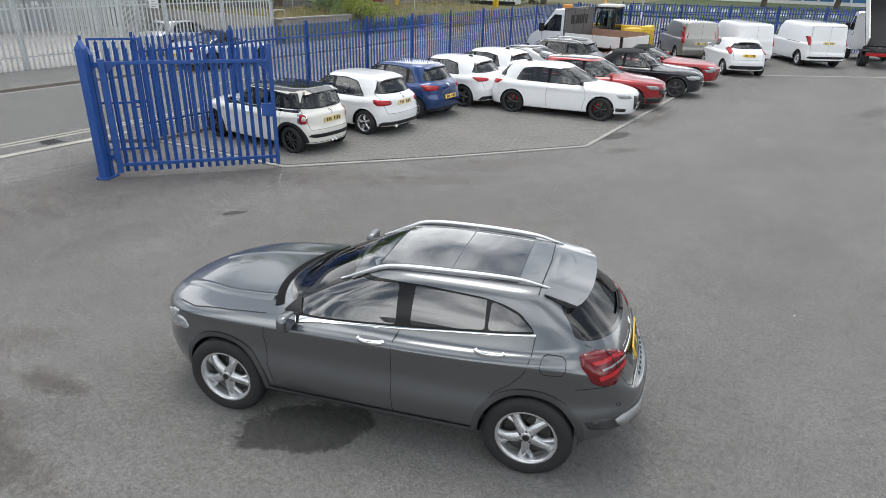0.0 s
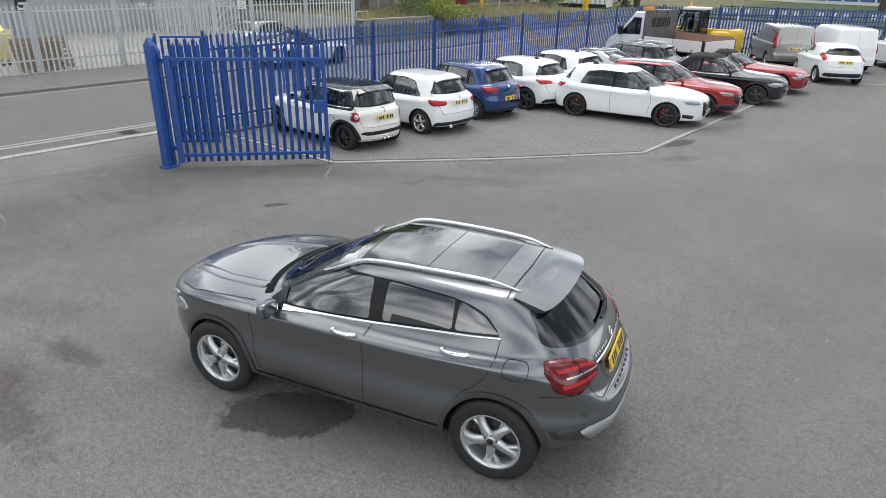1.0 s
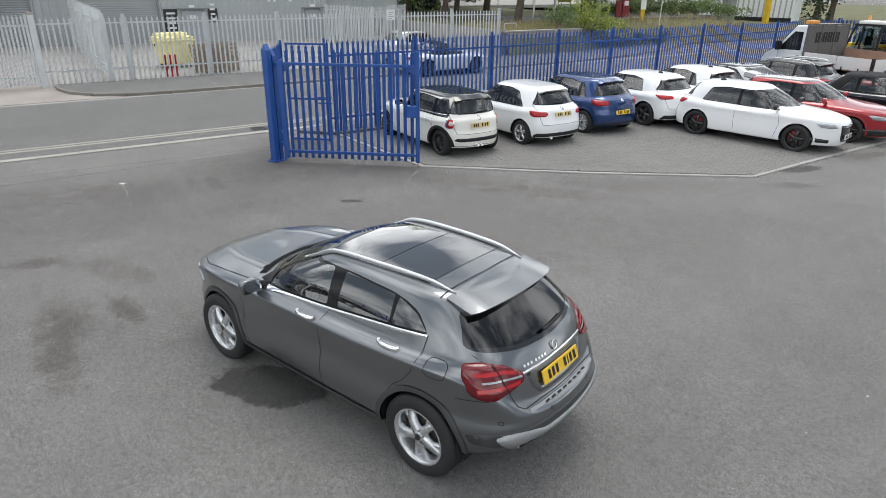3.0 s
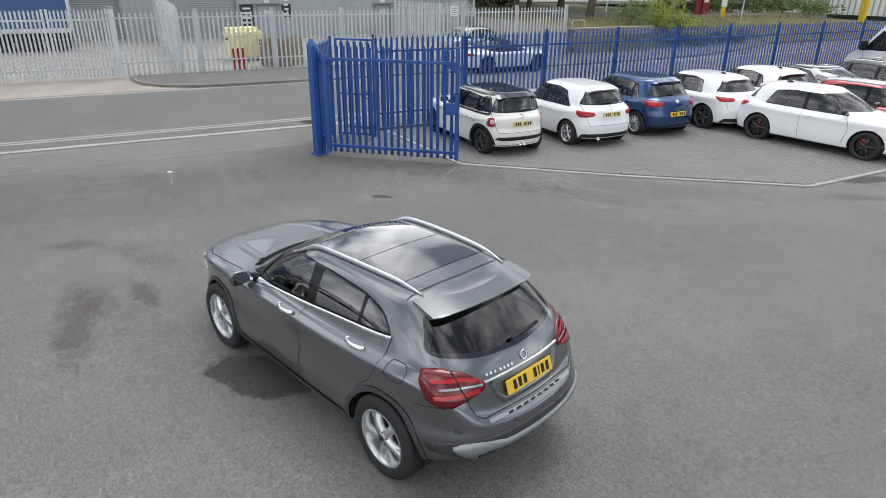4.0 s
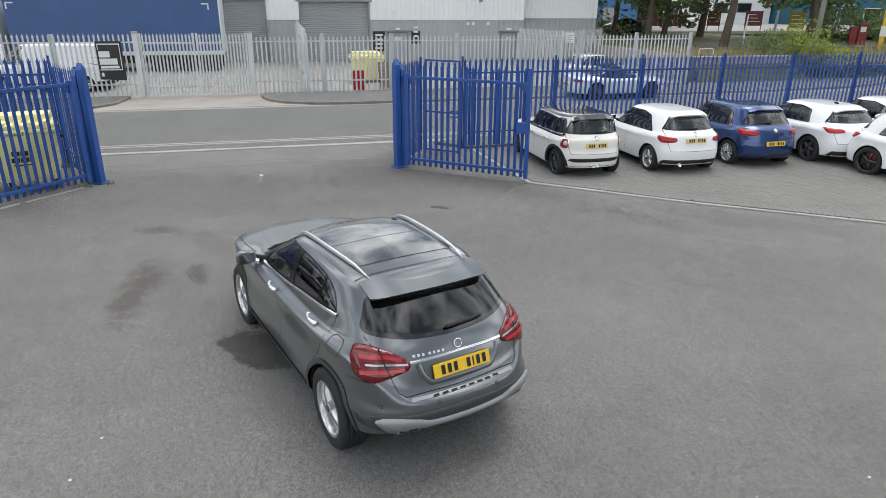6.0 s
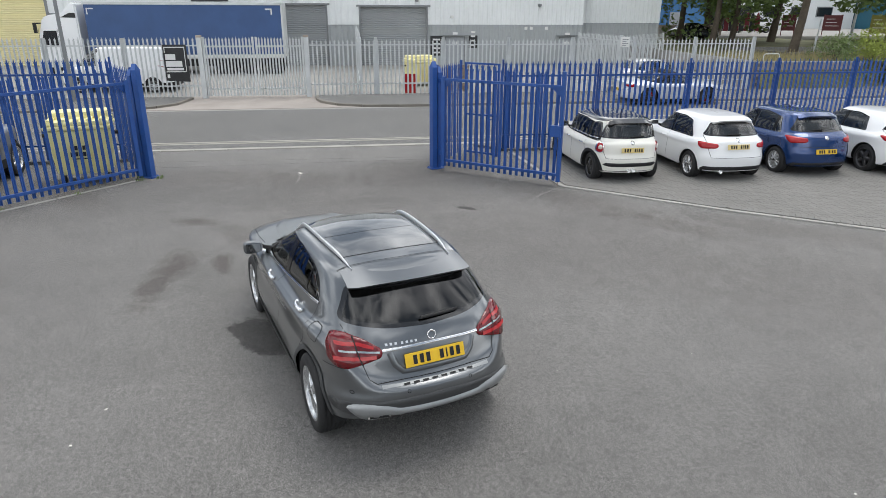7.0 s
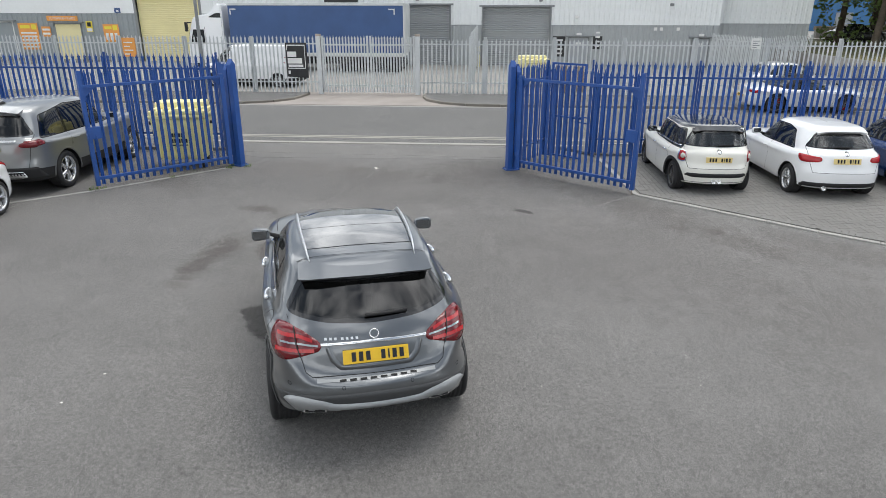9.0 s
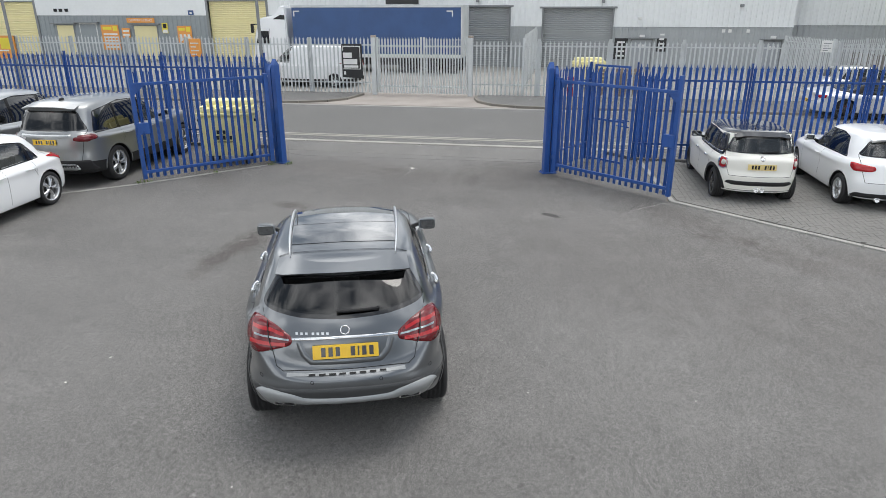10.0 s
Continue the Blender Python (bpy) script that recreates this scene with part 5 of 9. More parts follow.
# ---- the grey crossover in the middle of the yard ----
P_GREY = paint("dark_grey_metallic", (0.165, 0.175, 0.185), 0.88, 0.28)
P_WHITE = paint("white", (0.86, 0.87, 0.88), 0.0, 0.4)
P_CREAM = paint("cream_white", (0.83, 0.815, 0.75), 0.0, 0.4)
P_BLUE = paint("deep_blue", (0.007, 0.042, 0.165), 0.45, 0.26)
P_SILVER = paint("silver", (0.46, 0.47, 0.48), 0.7, 0.3)
P_VAN_SILVER = paint("warm_silver", (0.33, 0.325, 0.31), 0.6, 0.3)
P_DARK = paint("graphite", (0.022, 0.023, 0.026), 0.5, 0.3)
P_BLACK = paint("blue_black", (0.010, 0.012, 0.018), 0.3, 0.25)
P_RED = paint("deep_red", (0.34, 0.010, 0.016), 0.3, 0.3)
P_SUV = paint("mid_grey", (0.27, 0.28, 0.285), 0.7, 0.3)
P_BRIGHT = paint("bright_silver", (0.68, 0.69, 0.71), 0.3, 0.3)

dlo = [(0.80, 1.020), (-0.295, 1.106), (-1.315, 1.208), (-1.292, 1.250), (-1.19, 1.340), (-1.06, 1.385), (-0.90, 1.412), (-0.46, 1.432), (-0.10, 1.428), (0.16, 1.398), (0.43, 1.275)]
CROSSOVER = dict(
    W=1.804, H=1.515, wb=2.664, fo=0.93, ro=0.862, tyre=0.357, rim=0.240, tyre_w=0.235, paint=P_GREY, belt=1.045, belt_up=0.10, under_r=0.39, bump_z=0.54, lift=0.09,
    seam_w=0.0055, handle_r=0.021, rocker=0.004, arch_from=-2, hollow=0.036, shoulder=0.006, shoulder_z=0.085, haunch=0.050, hood_up=0.50, waist=0.74, tail_in=0.012, tail_up=-0.035,
    back=(-1.955, 1.105), roof_r=(-1.60, 1.415), roof_f=(0.24, 1.430), cowl=(1.01, 1.045), nose=0.84, hood_x=0.33, tail_mid=0.50,
    tail_z=0.765, tail_x=0.090, glass_w=0.800, roof_w=0.618, roof_edge=0.062, round_up=6.0, arch=0.036, clad_row=3, arch_mat=M_PLASTIC, arch_trim_w=0.050,
    bow_r=0.15, bow_f=0.25, bow_up=0.13, bow_w=0.25, taper_r=0.075, taper_f=0.06, taper_up=0.10,
    dlo_all=dlo, window_rim=0.018,
    windows=[(clip(dlo, -1, 0, 0.235), G_SIDE), (clip(clip(dlo, 1, 0, -0.335), -1, 0, 0.945), G_PRIV), (clip(dlo, 1, 0, -0.950), G_PRIV)],
    screen=(1.065, 1.405, 0.70, 0.575, 0.008), backlight=(1.178, 1.392, 0.685, 0.545, 0.040), backlight_glass=G_BACK, screen_rim=0.028,
    spokes=(5, 0.090, 0.062, 0.0, 0.16, -0.42), rim_mat=M_ALLOY,
    handles=((-0.055, 1.000), (-1.00, 1.048)), handle_mat=M_CHROME, mirror=(0.66, 1.03), mirror_out=0.185, mirror_up=0.05,
    seams=(((0.875, 1.00), (0.90, 0.87), (0.885, 0.61), (0.815, 0.37)), ((-0.275, 1.100), (-0.232, 1.018), (-0.22, 0.76), (-0.233, 0.43), (-0.245, 0.35)), ((-1.325, 1.200), (-1.313, 1.07), (-1.27, 0.940), (-1.17, 0.815), (-1.065, 0.732), (-1.01, 0.65)),
           ((-1.66, 0.845), (-1.80, 0.865), (-1.90, 0.87))),
    end_seams=(("rear", ((-0.665, 1.155), (-0.64, 1.10), (-0.60, 0.97), (-0.575, 0.89), (-0.55, 0.80), (-0.50, 0.768), (0.50, 0.768), (0.55, 0.80), (0.575, 0.89), (0.60, 0.97), (0.64, 1.10), (0.665, 1.155))),),
    lamps=((((0.415, 0.985), (0.432, 1.020), (0.54, 1.085), (0.66, 1.118), (0.735, 1.100), (0.790, 1.02), (0.795, 0.93), (0.76, 0.880), (0.68, 0.876), (0.54, 0.918), (0.435, 0.950)), "rear", M_REDDARK, "tail_light"),
           (((0.52, 0.71), (0.60, 0.82), (0.78, 0.84), (0.78, 0.73), (0.66, 0.68)), "front", M_CLEARL, "headlight")),
    side_lamps=((((1.80, 0.885), (1.90, 0.875), (2.00, 0.79), (1.95, 0.74), (1.86, 0.79)), M_CLEARL, "headlight"),),
    side_patches=(("side", ((0.60, 1.040), (0.80, 1.026), (0.70, 1.108)), M_BLACK, "mirror_sail", 0.008),),
    patches=(("rear", ((-0.80, 0.50), (-0.82, 0.590), (-0.6, 0.638), (0.0, 0.655), (0.6, 0.638), (0.82, 0.590), (0.80, 0.50), (0.5, 0.455), (-0.5, 0.455)), M_PLASTIC, "lower_bumper_band", 0.004),
             ("front", ((-0.46, 0.51), (-0.50, 0.72), (0.50, 0.72), (0.46, 0.51)), M_GLOSSK, "front_grille", 0.008)),
    strips=(("side", ((0.74, 1.014), (0.64, 1.024), (-0.295, 1.098), (-1.325, 1.200)), 0.022, M_CHROME, "chrome_waist_strip"),
            ("rear", ((-0.42, 0.995), (0.0, 1.006), (0.42, 0.995)), 0.022, M_CHROME, "chrome_tailgate_strip")),
    screen_glass=G_SHADE, plate_r=(0.905, M_PLATE_Y), spoiler=(-1.345, -1.692, 0.568, 0.060), spoiler_cut=0.05, spoiler_roll=0.012, wiper=(0.06, 1.165, -0.28, 1.172), rails=(-1.37, 0.34, 0.505, 0.020), rail_toe=0.030,
    aerial=None, wheel_key="hero", caliper=M_DISC)
crossover_pose = pose(-2.530, 3.370, 0, 0, 0, 197.2) @ Matrix.Diagonal((1.03, 1.03, 1.03, 1))
hero = car(CROSSOVER, crossover_pose, "dark grey metallic crossover with silver roof rails", "car", "", fine=True)
hw = CROSSOVER["wrap"]
# panoramic roof: dark header, sliding pane and fixed pane, with the pressed panel behind them
for a, b, wa, wb_ in ((0.235, 0.02, 0.545, 0.52), (0.01, -0.580, 0.52, 0.49), (-0.590, -1.125, 0.49, 0.475)):
    part("roof_glass", hw.patch("top", rounded([(a, -wa), (b, -wb_), (b, wb_), (a, wa)], 0.012), 0.004, 0.08), M_ROOFGLASS, hero, "dark panoramic glass roof panel")
part("shut_line", hw.strip("top", [(-1.300, -0.555), (-1.322, 0.0), (-1.300, 0.555)], 0.008, 0.005), M_SEAM, hero)
for y in (-0.20, 0.20):
    part("roof_pressing", hw.ring("top", rounded([(-1.16, y - 0.085), (-1.245, y - 0.075), (-1.245, y + 0.075), (-1.16, y + 0.085)], 0.02), 0.006, 0.0012), P_GREY, hero)
part("fuel_flap", hw.ring("side", rounded([(-1.575, 0.955), (-1.385, 0.955), (-1.385, 1.09), (-1.575, 1.09)], 0.06), 0.005, 0.0022, 1), M_SEAM, hero)
for s in (1, -1):
    part("tail_light_bar", hw.strip("rear", [(s * 0.44, 0.988), (s * 0.58, 0.998), (s * 0.72, 0.992)], 0.013, 0.018), M_CLEARL, hero, "clear strip in the tail light")
    part("tail_light_glow_bar", hw.strip("rear", [(s * 0.47, 0.955), (s * 0.58, 0.950), (s * 0.76, 0.940)], 0.026, 0.018), M_REDLIT, hero)
    part("tail_light_glow_bar", hw.strip("rear", [(s * 0.48, 1.022), (s * 0.58, 1.048), (s * 0.735, 1.040)], 0.024, 0.018), M_REDLIT, hero)
    part("shut_line", hw.strip("rear", [(s * 0.610, 1.10), (s * 0.600, 0.99), (s * 0.575, 0.90)], 0.009, 0.019), M_SEAM, hero)


def valance(u):
    """Lower and upper edge of the silver rear skid plate, from the middle (0) to a tip (1)."""
    lo = pchip([(0, 0.452), (0.45, 0.450), (0.56, 0.425), (0.84, 0.425), (0.95, 0.475), (1, 0.530)])(u)
    hi = pchip([(0, 0.512), (0.45, 0.518), (0.62, 0.556), (0.84, 0.578), (0.95, 0.568), (1, 0.540)])(u)
    return float(lo), float(hi)


bm, rows = bmesh.new(), []
for i in range(49):
    u = -1 + i / 24
    lo, hi = valance(abs(u))
    rows.append([bm.verts.new(hw.lay("rear", (u * 0.715, 0.042 + lo + (hi - lo) * k), off)) for k, off in ((0, 0.0), (0.06, 0.020), (0.5, 0.032), (0.92, 0.024), (1, 0.0))])
for p, q in zip(rows, rows[1:]):
    for k in range(4):
        bm.faces.new((p[k], p[k + 1], q[k + 1], q[k])).smooth = True
hw.face_out(bm, "rear", 1)
part("skid_plate", bm, M_SKID, hero, "satin silver rear skid plate")
for s in (1, -1):
    p = hw.lay("rear", (s * 0.50, 0.498), 0.014)
    bm = bmesh.new()
    box(bm, (0.0, -0.095, -0.022), (0.06, 0.095, 0.022), Matrix.Translation(p) @ pose(0, 0, 0, 0, 0, -12 * s), bevel=0.014)
    ex = part("exhaust_trim", bm, M_CHROME, hero)
    bm = bmesh.new()
    box(bm, (-0.004, -0.078, -0.012), (0.002, 0.078, 0.012), Matrix.Translation(p) @ pose(0, 0, 0, 0, 0, -12 * s), bevel=0.002)
    part("exhaust_opening", bm, M_BLACK, ex)
# tailgate: raised surround of the plate, ring badge, model badge as plain bars, load-sill guard
part("plate_surround", hw.strip("rear", [(-0.365, 0.975), (-0.335, 0.885), (-0.275, 0.828), (0.275, 0.828), (0.335, 0.885), (0.365, 0.975)], 0.050, 0.0, 1, 0.03, 0.020), P_GREY, hero)
p = hw.lay("rear", (0, 1.055), 0.010)
lean_m = Matrix.Translation(p) @ pose(0, 0, 0, 0, -70, 0)
bv, bf = lathe([(0.030, -0.004), (0.038, -0.004), (0.039, 0.004), (0.030, 0.004), (0.030, -0.004)], 28, "z", lean_m)
link_mesh("round_badge", bv, bf, M_CHROME, hero, "plain chrome ring badge", smooth=True)
for k, y in enumerate((0.39, 0.352, 0.314, 0.262, 0.224, 0.186, 0.148)):
    part("badge_bar", hw.strip("rear", [(y, 1.036), (y - 0.020, 1.036)], 0.018, 0.004), M_SATIN, hero)
for y0, y1 in ((-0.47, -0.33), (-0.33, 0.33), (0.33, 0.47)):
    part("load_sill_guard", hw.strip("top", [(-2.132 + 0.16 * y0 * y0, y0), (-2.132 + 0.04 * (y0 + y1) ** 2, (y0 + y1) / 2), (-2.132 + 0.16 * y1 * y1, y1)], 0.022, 0.003), M_SKID, hero, "brushed metal load-sill guard")
for k in range(8):
    y = -0.315 + 0.08 * k
    part("sill_grip", hw.strip("top", [(-2.132 + 0.16 * y * y, y), (-2.132 + 0.16 * y * y, y + 0.052)], 0.015, 0.007), M_BLACK, hero)
for s in (0.68, -0.68, 0.27, -0.27):
    part("parking_sensor", hw.ring("rear", rounded([(s - 0.014, 0.685), (s + 0.014, 0.685), (s + 0.014, 0.713), (s - 0.014, 0.713)], 0.014), 0.004, 0.003), M_SEAM, hero)
# bonnet shut lines and creases, cowl and wipers
for s in (1, -1):
    part("shut_line", hw.strip("top", [(0.92, s * 0.755), (1.3, s * 0.765), (1.65, s * 0.735), (1.88, s * 0.62)], 0.008, 0.003), M_SEAM, hero)
    part("bonnet_crease", hw.strip("top", [(0.98, s * 0.50), (1.5, s * 0.45), (1.98, s * 0.30)], 0.13, -0.0005, bulge=0.015), P_GREY, hero)
    pts = [hw.lay("front", (s * 0.05 + y, 1.085 + z), 0.022) for y, z in ((0.0, 0.0), (-0.2, 0.012), (-0.45, 0.03))]
    wv, wf = sweep(pts, 0.012, 6)
    link_mesh("windscreen_wiper", wv, wf, M_BLACK, hero, smooth=True)
part("cowl_panel", hw.strip("top", [(1.045 - 0.24 * (y / 0.74) ** 2, y) for y in np.linspace(-0.62, 0.62, 17)], 0.075, 0.005), M_COWL, hero, "black plastic cowl panel")
for s in (1, -1):
    for x, z in ((-0.055, 1.000), (-1.00, 1.048)):
        part("handle_recess", hw.ring("side", rounded([(x - 0.10, z - 0.03), (x + 0.10, z - 0.03), (x + 0.10, z + 0.03), (x - 0.10, z + 0.03)], 0.03), 0.012, 0.002, s), P_GREY, hero)
    part("sill_trim", hw.strip("side", [(0.93, 0.345), (0.0, 0.345), (-0.92, 0.350)], 0.05, 0.010, s, 0.08, 0.008), M_PLASTIC, hero)

# ---- the other vehicles ----


def table(L, W, H, wb, fo, tyre, rim, mat, belt, back, roof_r, roof_f, cowl, pillars=(-0.2,), glass_r=None, **more):
    """Fills in the windows, screens, seams and lamps that follow from a vehicle's main sizes."""
    belt -= more.pop("sink", 0.035)
    c = dict(W=W, H=H, wb=wb, fo=fo, ro=L - wb - fo, tyre=tyre, rim=rim, paint=mat, belt=belt, back=back, roof_r=roof_r, roof_f=roof_f, cowl=cowl)
    c["nose"] = more.pop("nose", 0.72)
    c.update(hollow=0.016, shoulder=0.006, rocker=0.012, tail_in=0.03, tail_up=-0.05)
    up = more.get("belt_up", 0.05)
    hw_ = W / 2
    gw, rw = more.get("glass_w", hw_ - 0.095), more.get("roof_w", hw_ - 0.265)
    top = H - 0.088
    lo = belt + 0.004
    dl = more.pop("dlo", None) or [(cowl[0] - 0.22, lo), (back[0] + more.pop("c_post", 0.50), lo + up * 0.6), (roof_r[0] + more.pop("c_top", 0.34), min(top, roof_r[1] - 0.02) - 0.05), ((roof_r[0] + roof_f[0]) / 2, top), (roof_f[0] - 0.02, min(top, roof_f[1] - 0.02) - 0.01)]
    cuts = [99] + list(pillars) + [-99]
    wins, dark = [], more.pop("rear_glass", G_TINT)
    for i, (a, b) in enumerate(zip(cuts, cuts[1:])):
        p = clip(clip(dl, 1, 0, a - 0.03), -1, 0, -(b + 0.03))
        if len(p) > 2:
            wins.append((p, G_CLEAR if i == 0 else dark))
    c["windows"] = wins
    c["dlo_all"] = dl
    c["screen"] = (cowl[1] + 0.02, roof_f[1] - 0.015, gw - 0.07, rw - 0.03, 0.012)
    c["backlight"] = (back[1] + 0.025, roof_r[1] - (0.045 if more.get("spoiler") else 0.02), (gw - 0.045) * 0.93, rw * (0.79 if more.get("spoiler") else 0.90), 0.01)
    xf = wb / 2 - tyre - 0.13
    seams = [((xf, belt - 0.06), (xf + 0.03, belt - 0.3), (xf - 0.05, 0.30))]
    for i, p in enumerate(pillars[:2]):
        if i == 0 or len(pillars) > 1:
            zlo = 0.30 if i == 0 or p > -wb / 2 + tyre + 0.1 else tyre * 2 + 0.15
            seams.append(((p, belt + 0.02), (p - 0.03, belt - 0.25), (p if zlo < 0.4 else p + 0.05, zlo)))
    c["seams"] = tuple(seams)
    c["handles"] = tuple((p + 0.16, belt - 0.10) for p in pillars[:1 if len(pillars) < 2 else 2])
    c["mirror"] = (cowl[0] - 0.26, belt + 0.02)
    xn, zn = wb / 2 + fo, c["nose"]
    c["side_lamps"] = ((((xn - 0.53, zn - 0.015), (xn - 0.36, zn - 0.020), (xn - 0.22, zn - 0.07), (xn - 0.22, zn - 0.13), (xn - 0.42, zn - 0.115)), M_CLEARL, "headlight"),)
    c["tuck"] = 0.012
    c["backlight_glass"] = G_CLEAR
    bz = back[1]
    c["end_seams"] = (("rear", ((-gw + 0.12, bz + 0.04), (-gw + 0.10, bz - 0.14), (-gw + 0.18, 0.56), (gw - 0.18, 0.56), (gw - 0.10, bz - 0.14), (gw - 0.12, bz + 0.04))),)
    c.update(more)
    if c.get("spoiler") and c["spoiler"][3] > 0:
        xa, xe, ya, drop = c["spoiler"]
        c["spoiler"] = (xa, xa + (xe - xa) * 0.80, min(ya, 0.83 * rw), drop + 0.030)
        c.setdefault("spoiler_roll", 0.020)
    if c.pop("blind_rear", False):
        del c["backlight"]
    return c


def tail(y0, y1, z0, z1, mat=None):
    y1 = y1 - 0.03
    return (((y0, (z0 + z1) / 2 - 0.02), (y0 + 0.02, z1 - 0.03), (y1, z1), (y1 + 0.015, (z0 + z1) / 2), (y1 - 0.02, z0), (y0 + 0.06, z0 + 0.02)), "rear", mat or M_RED, "tail_light")


def head(y0, y1, z0, z1):
    y1 = y1 - 0.08
    return (((y0, z0 + 0.02), (y0 + 0.05, z1 - 0.02), (y1, z1), (y1, z0 + 0.04), (y0 + 0.1, z0)), "front", M_CLEARL, "headlight")


def low_panel(w, z0, z1, mat=M_BLACK, name="rear_valance"):
    return ("rear", ((-w, z0 + 0.03), (-w * 0.92, z1), (w * 0.92, z1), (w, z0 + 0.03), (w * 0.8, z0), (-w * 0.8, z0)), mat, name, 0.008)



def BADGE(z):
    return ("rear", [(0.045 * math.cos(a), z + 0.045 * math.sin(a)) for a in np.linspace(0, 2 * math.pi, 14, endpoint=False)], M_CHROME, "round_badge", 0.006)


CITY_CAR = table(3.72, 1.683, 1.405, 2.467, 0.66, 0.305, 0.215, P_CREAM, 0.93, (-1.67, 0.965), (-1.50, 1.335), (0.36, 1.345), (0.80, 0.965), (-0.12, -0.98),
             nose=0.76, tuck=0.05, belt_up=0.02, glass_w=0.745, roof_w=0.635, lamp_bezel=True, round_r=5.0, tail_x=0.05, tail_z=0.86, roof_paint=M_GLOSSK, roof_from=8, c_post=0.20, c_top=0.16, arch_mat=M_BLACK, arch_trim_w=0.07,
             lamps=((((0.605, 0.70), (0.60, 0.86), (0.635, 0.895), (0.70, 0.885), (0.725, 0.80), (0.725, 0.70), (0.67, 0.665)), "rear", M_RED, "tail_light"), (((0.625, 0.75), (0.625, 0.83), (0.66, 0.85), (0.69, 0.80), (0.68, 0.74)), "rear", M_LITTER, "reversing_lens", 0.006), head(0.45, 0.68, 0.62, 0.78), (((0.615, 0.985), (0.70, 0.985), (0.63, 1.305), (0.56, 1.315)), "rear", M_GLOSSK, "pillar_panel")), plate_r=(0.745, M_PLATE_P), rim_mat=M_ALLOY_K, spokes=(10, 0.03, 0.025, 0.0), spoiler=(-1.42, -1.66, 0.55, 0.03), spoiler_mat=M_GLOSSK,
             wiper=(0.0, 1.01, -0.3, 1.02), exhausts=((-0.05, 0.30), (0.06, 0.30)), patches=(low_panel(0.62, 0.385, 0.465), low_panel(0.66, 0.20, 0.285), BADGE(0.90)), strips=(("side", ((0.72, 0.935), (-1.40, 0.965)), 0.022, M_CHROME, "chrome_waist_strip"),), handle_mat=M_CHROME, mirror_mat=M_GLOSSK, clad_row=2, aerial=(-0.95, 0.0))
SMALL_HATCH = table(3.95, 1.74, 1.416, 2.469, 0.80, 0.305, 0.205, P_WHITE, 0.93, (-1.72, 0.99), (-1.44, 1.34), (0.28, 1.34), (0.86, 0.98), (-0.20,),
           lamps=(tail(0.45, 0.80, 0.745, 0.89), head(0.42, 0.75, 0.58, 0.72)), plate_r=(0.795, M_PLATE_P), spokes=(5, 0.075, 0.055, 0.0), spoiler=(-1.35, -1.61, 0.56, 0.02), wiper=(-0.1, 1.03, 0.2, 1.035), patches=(low_panel(0.76, 0.235, 0.36), BADGE(0.93)), exhausts=((0.35, 0.25),), tail_z=0.88, c_post=0.50, c_top=0.50)
BLUE_HATCH = table(4.053, 1.751, 1.446, 2.548, 0.84, 0.310, 0.205, P_BLUE, 0.95, (-1.72, 1.00), (-1.42, 1.36), (0.32, 1.37), (0.90, 1.00), (-0.18, -0.98), 
             lamps=(tail(0.44, 0.80, 0.78, 0.93), head(0.42, 0.76, 0.60, 0.74)), plate_r=(0.60, M_PLATE_Y), spokes=(10, 0.04, 0.03, 0.0), spoiler=(-1.34, -1.58, 0.57, 0.02), wiper=(0.0, 1.05, 0.25, 1.055), patches=(low_panel(0.74, 0.235, 0.34), BADGE(0.90)), end_seams=(("rear", ((-0.68, 0.97), (-0.70, 0.70), (0.70, 0.70), (0.68, 0.97))),), aerial=(-1.15, 0.0), tail_z=0.90, c_post=0.46)
COUPE_HATCH = table(4.256, 1.81, 1.404, 2.578, 0.88, 0.325, 0.230, P_WHITE, 0.95, (-1.80, 1.00), (-1.48, 1.325), (0.30, 1.32), (0.92, 0.98), (-0.26,), c_post=0.68, c_top=0.50,
             lamps=(tail(0.46, 0.82, 0.80, 0.92), head(0.45, 0.78, 0.60, 0.74)), plate_r=(0.55, M_PLATE_Y), spokes=(5, 0.10, 0.07, 0.0), rim_mat=M_ALLOY_D, spoiler=(-1.40, -1.66, 0.56, 0.02), patches=(low_panel(0.76, 0.24, 0.38), BADGE(0.90)), fin=-1.0, roof_w=0.60)
HATCH_W = table(4.31, 1.80, 1.452, 2.69, 0.80, 0.320, 0.225, P_WHITE, 0.96, (-1.88, 1.03), (-1.60, 1.36), (0.12, 1.365), (0.80, 1.00), (-0.28, -1.05), c_post=0.56, c_top=0.44,
                lamps=(tail(0.44, 0.80, 0.82, 0.95),), plate_r=(0.62, M_PLATE_Y), spoiler=(-1.50, -1.79, 0.56, 0.02), fin=-1.1)
COUPE = table(4.64, 1.81, 1.40, 2.81, 0.78, 0.325, 0.23, P_SILVER, 0.93, (-1.92, 0.985), (-0.98, 1.335), (0.22, 1.33), (0.98, 0.96), (-0.35,), c_post=0.72, c_top=0.25,
              lamps=(tail(0.50, 0.82, 0.78, 0.91),), plate_r=(0.62, M_PLATE_Y), roof_paint=M_GLOSSK, roof_from=8, tail_x=0.02, tail_z=0.93)
ESTATE = table(4.70, 1.83, 1.45, 2.80, 0.86, 0.325, 0.23, P_DARK, 0.97, (-2.02, 1.02), (-1.72, 1.36), (0.22, 1.37), (0.92, 1.00), (-0.22, -1.10), c_post=0.45,
               lamps=(tail(0.48, 0.84, 0.82, 0.95),), plate_r=(0.66, M_PLATE_Y), spoiler=(-1.62, -1.90, 0.56, 0.02), rails=(-1.6, 0.1, 0.56, 0.03), wiper=(0, 1.07, 0.3, 1.08))
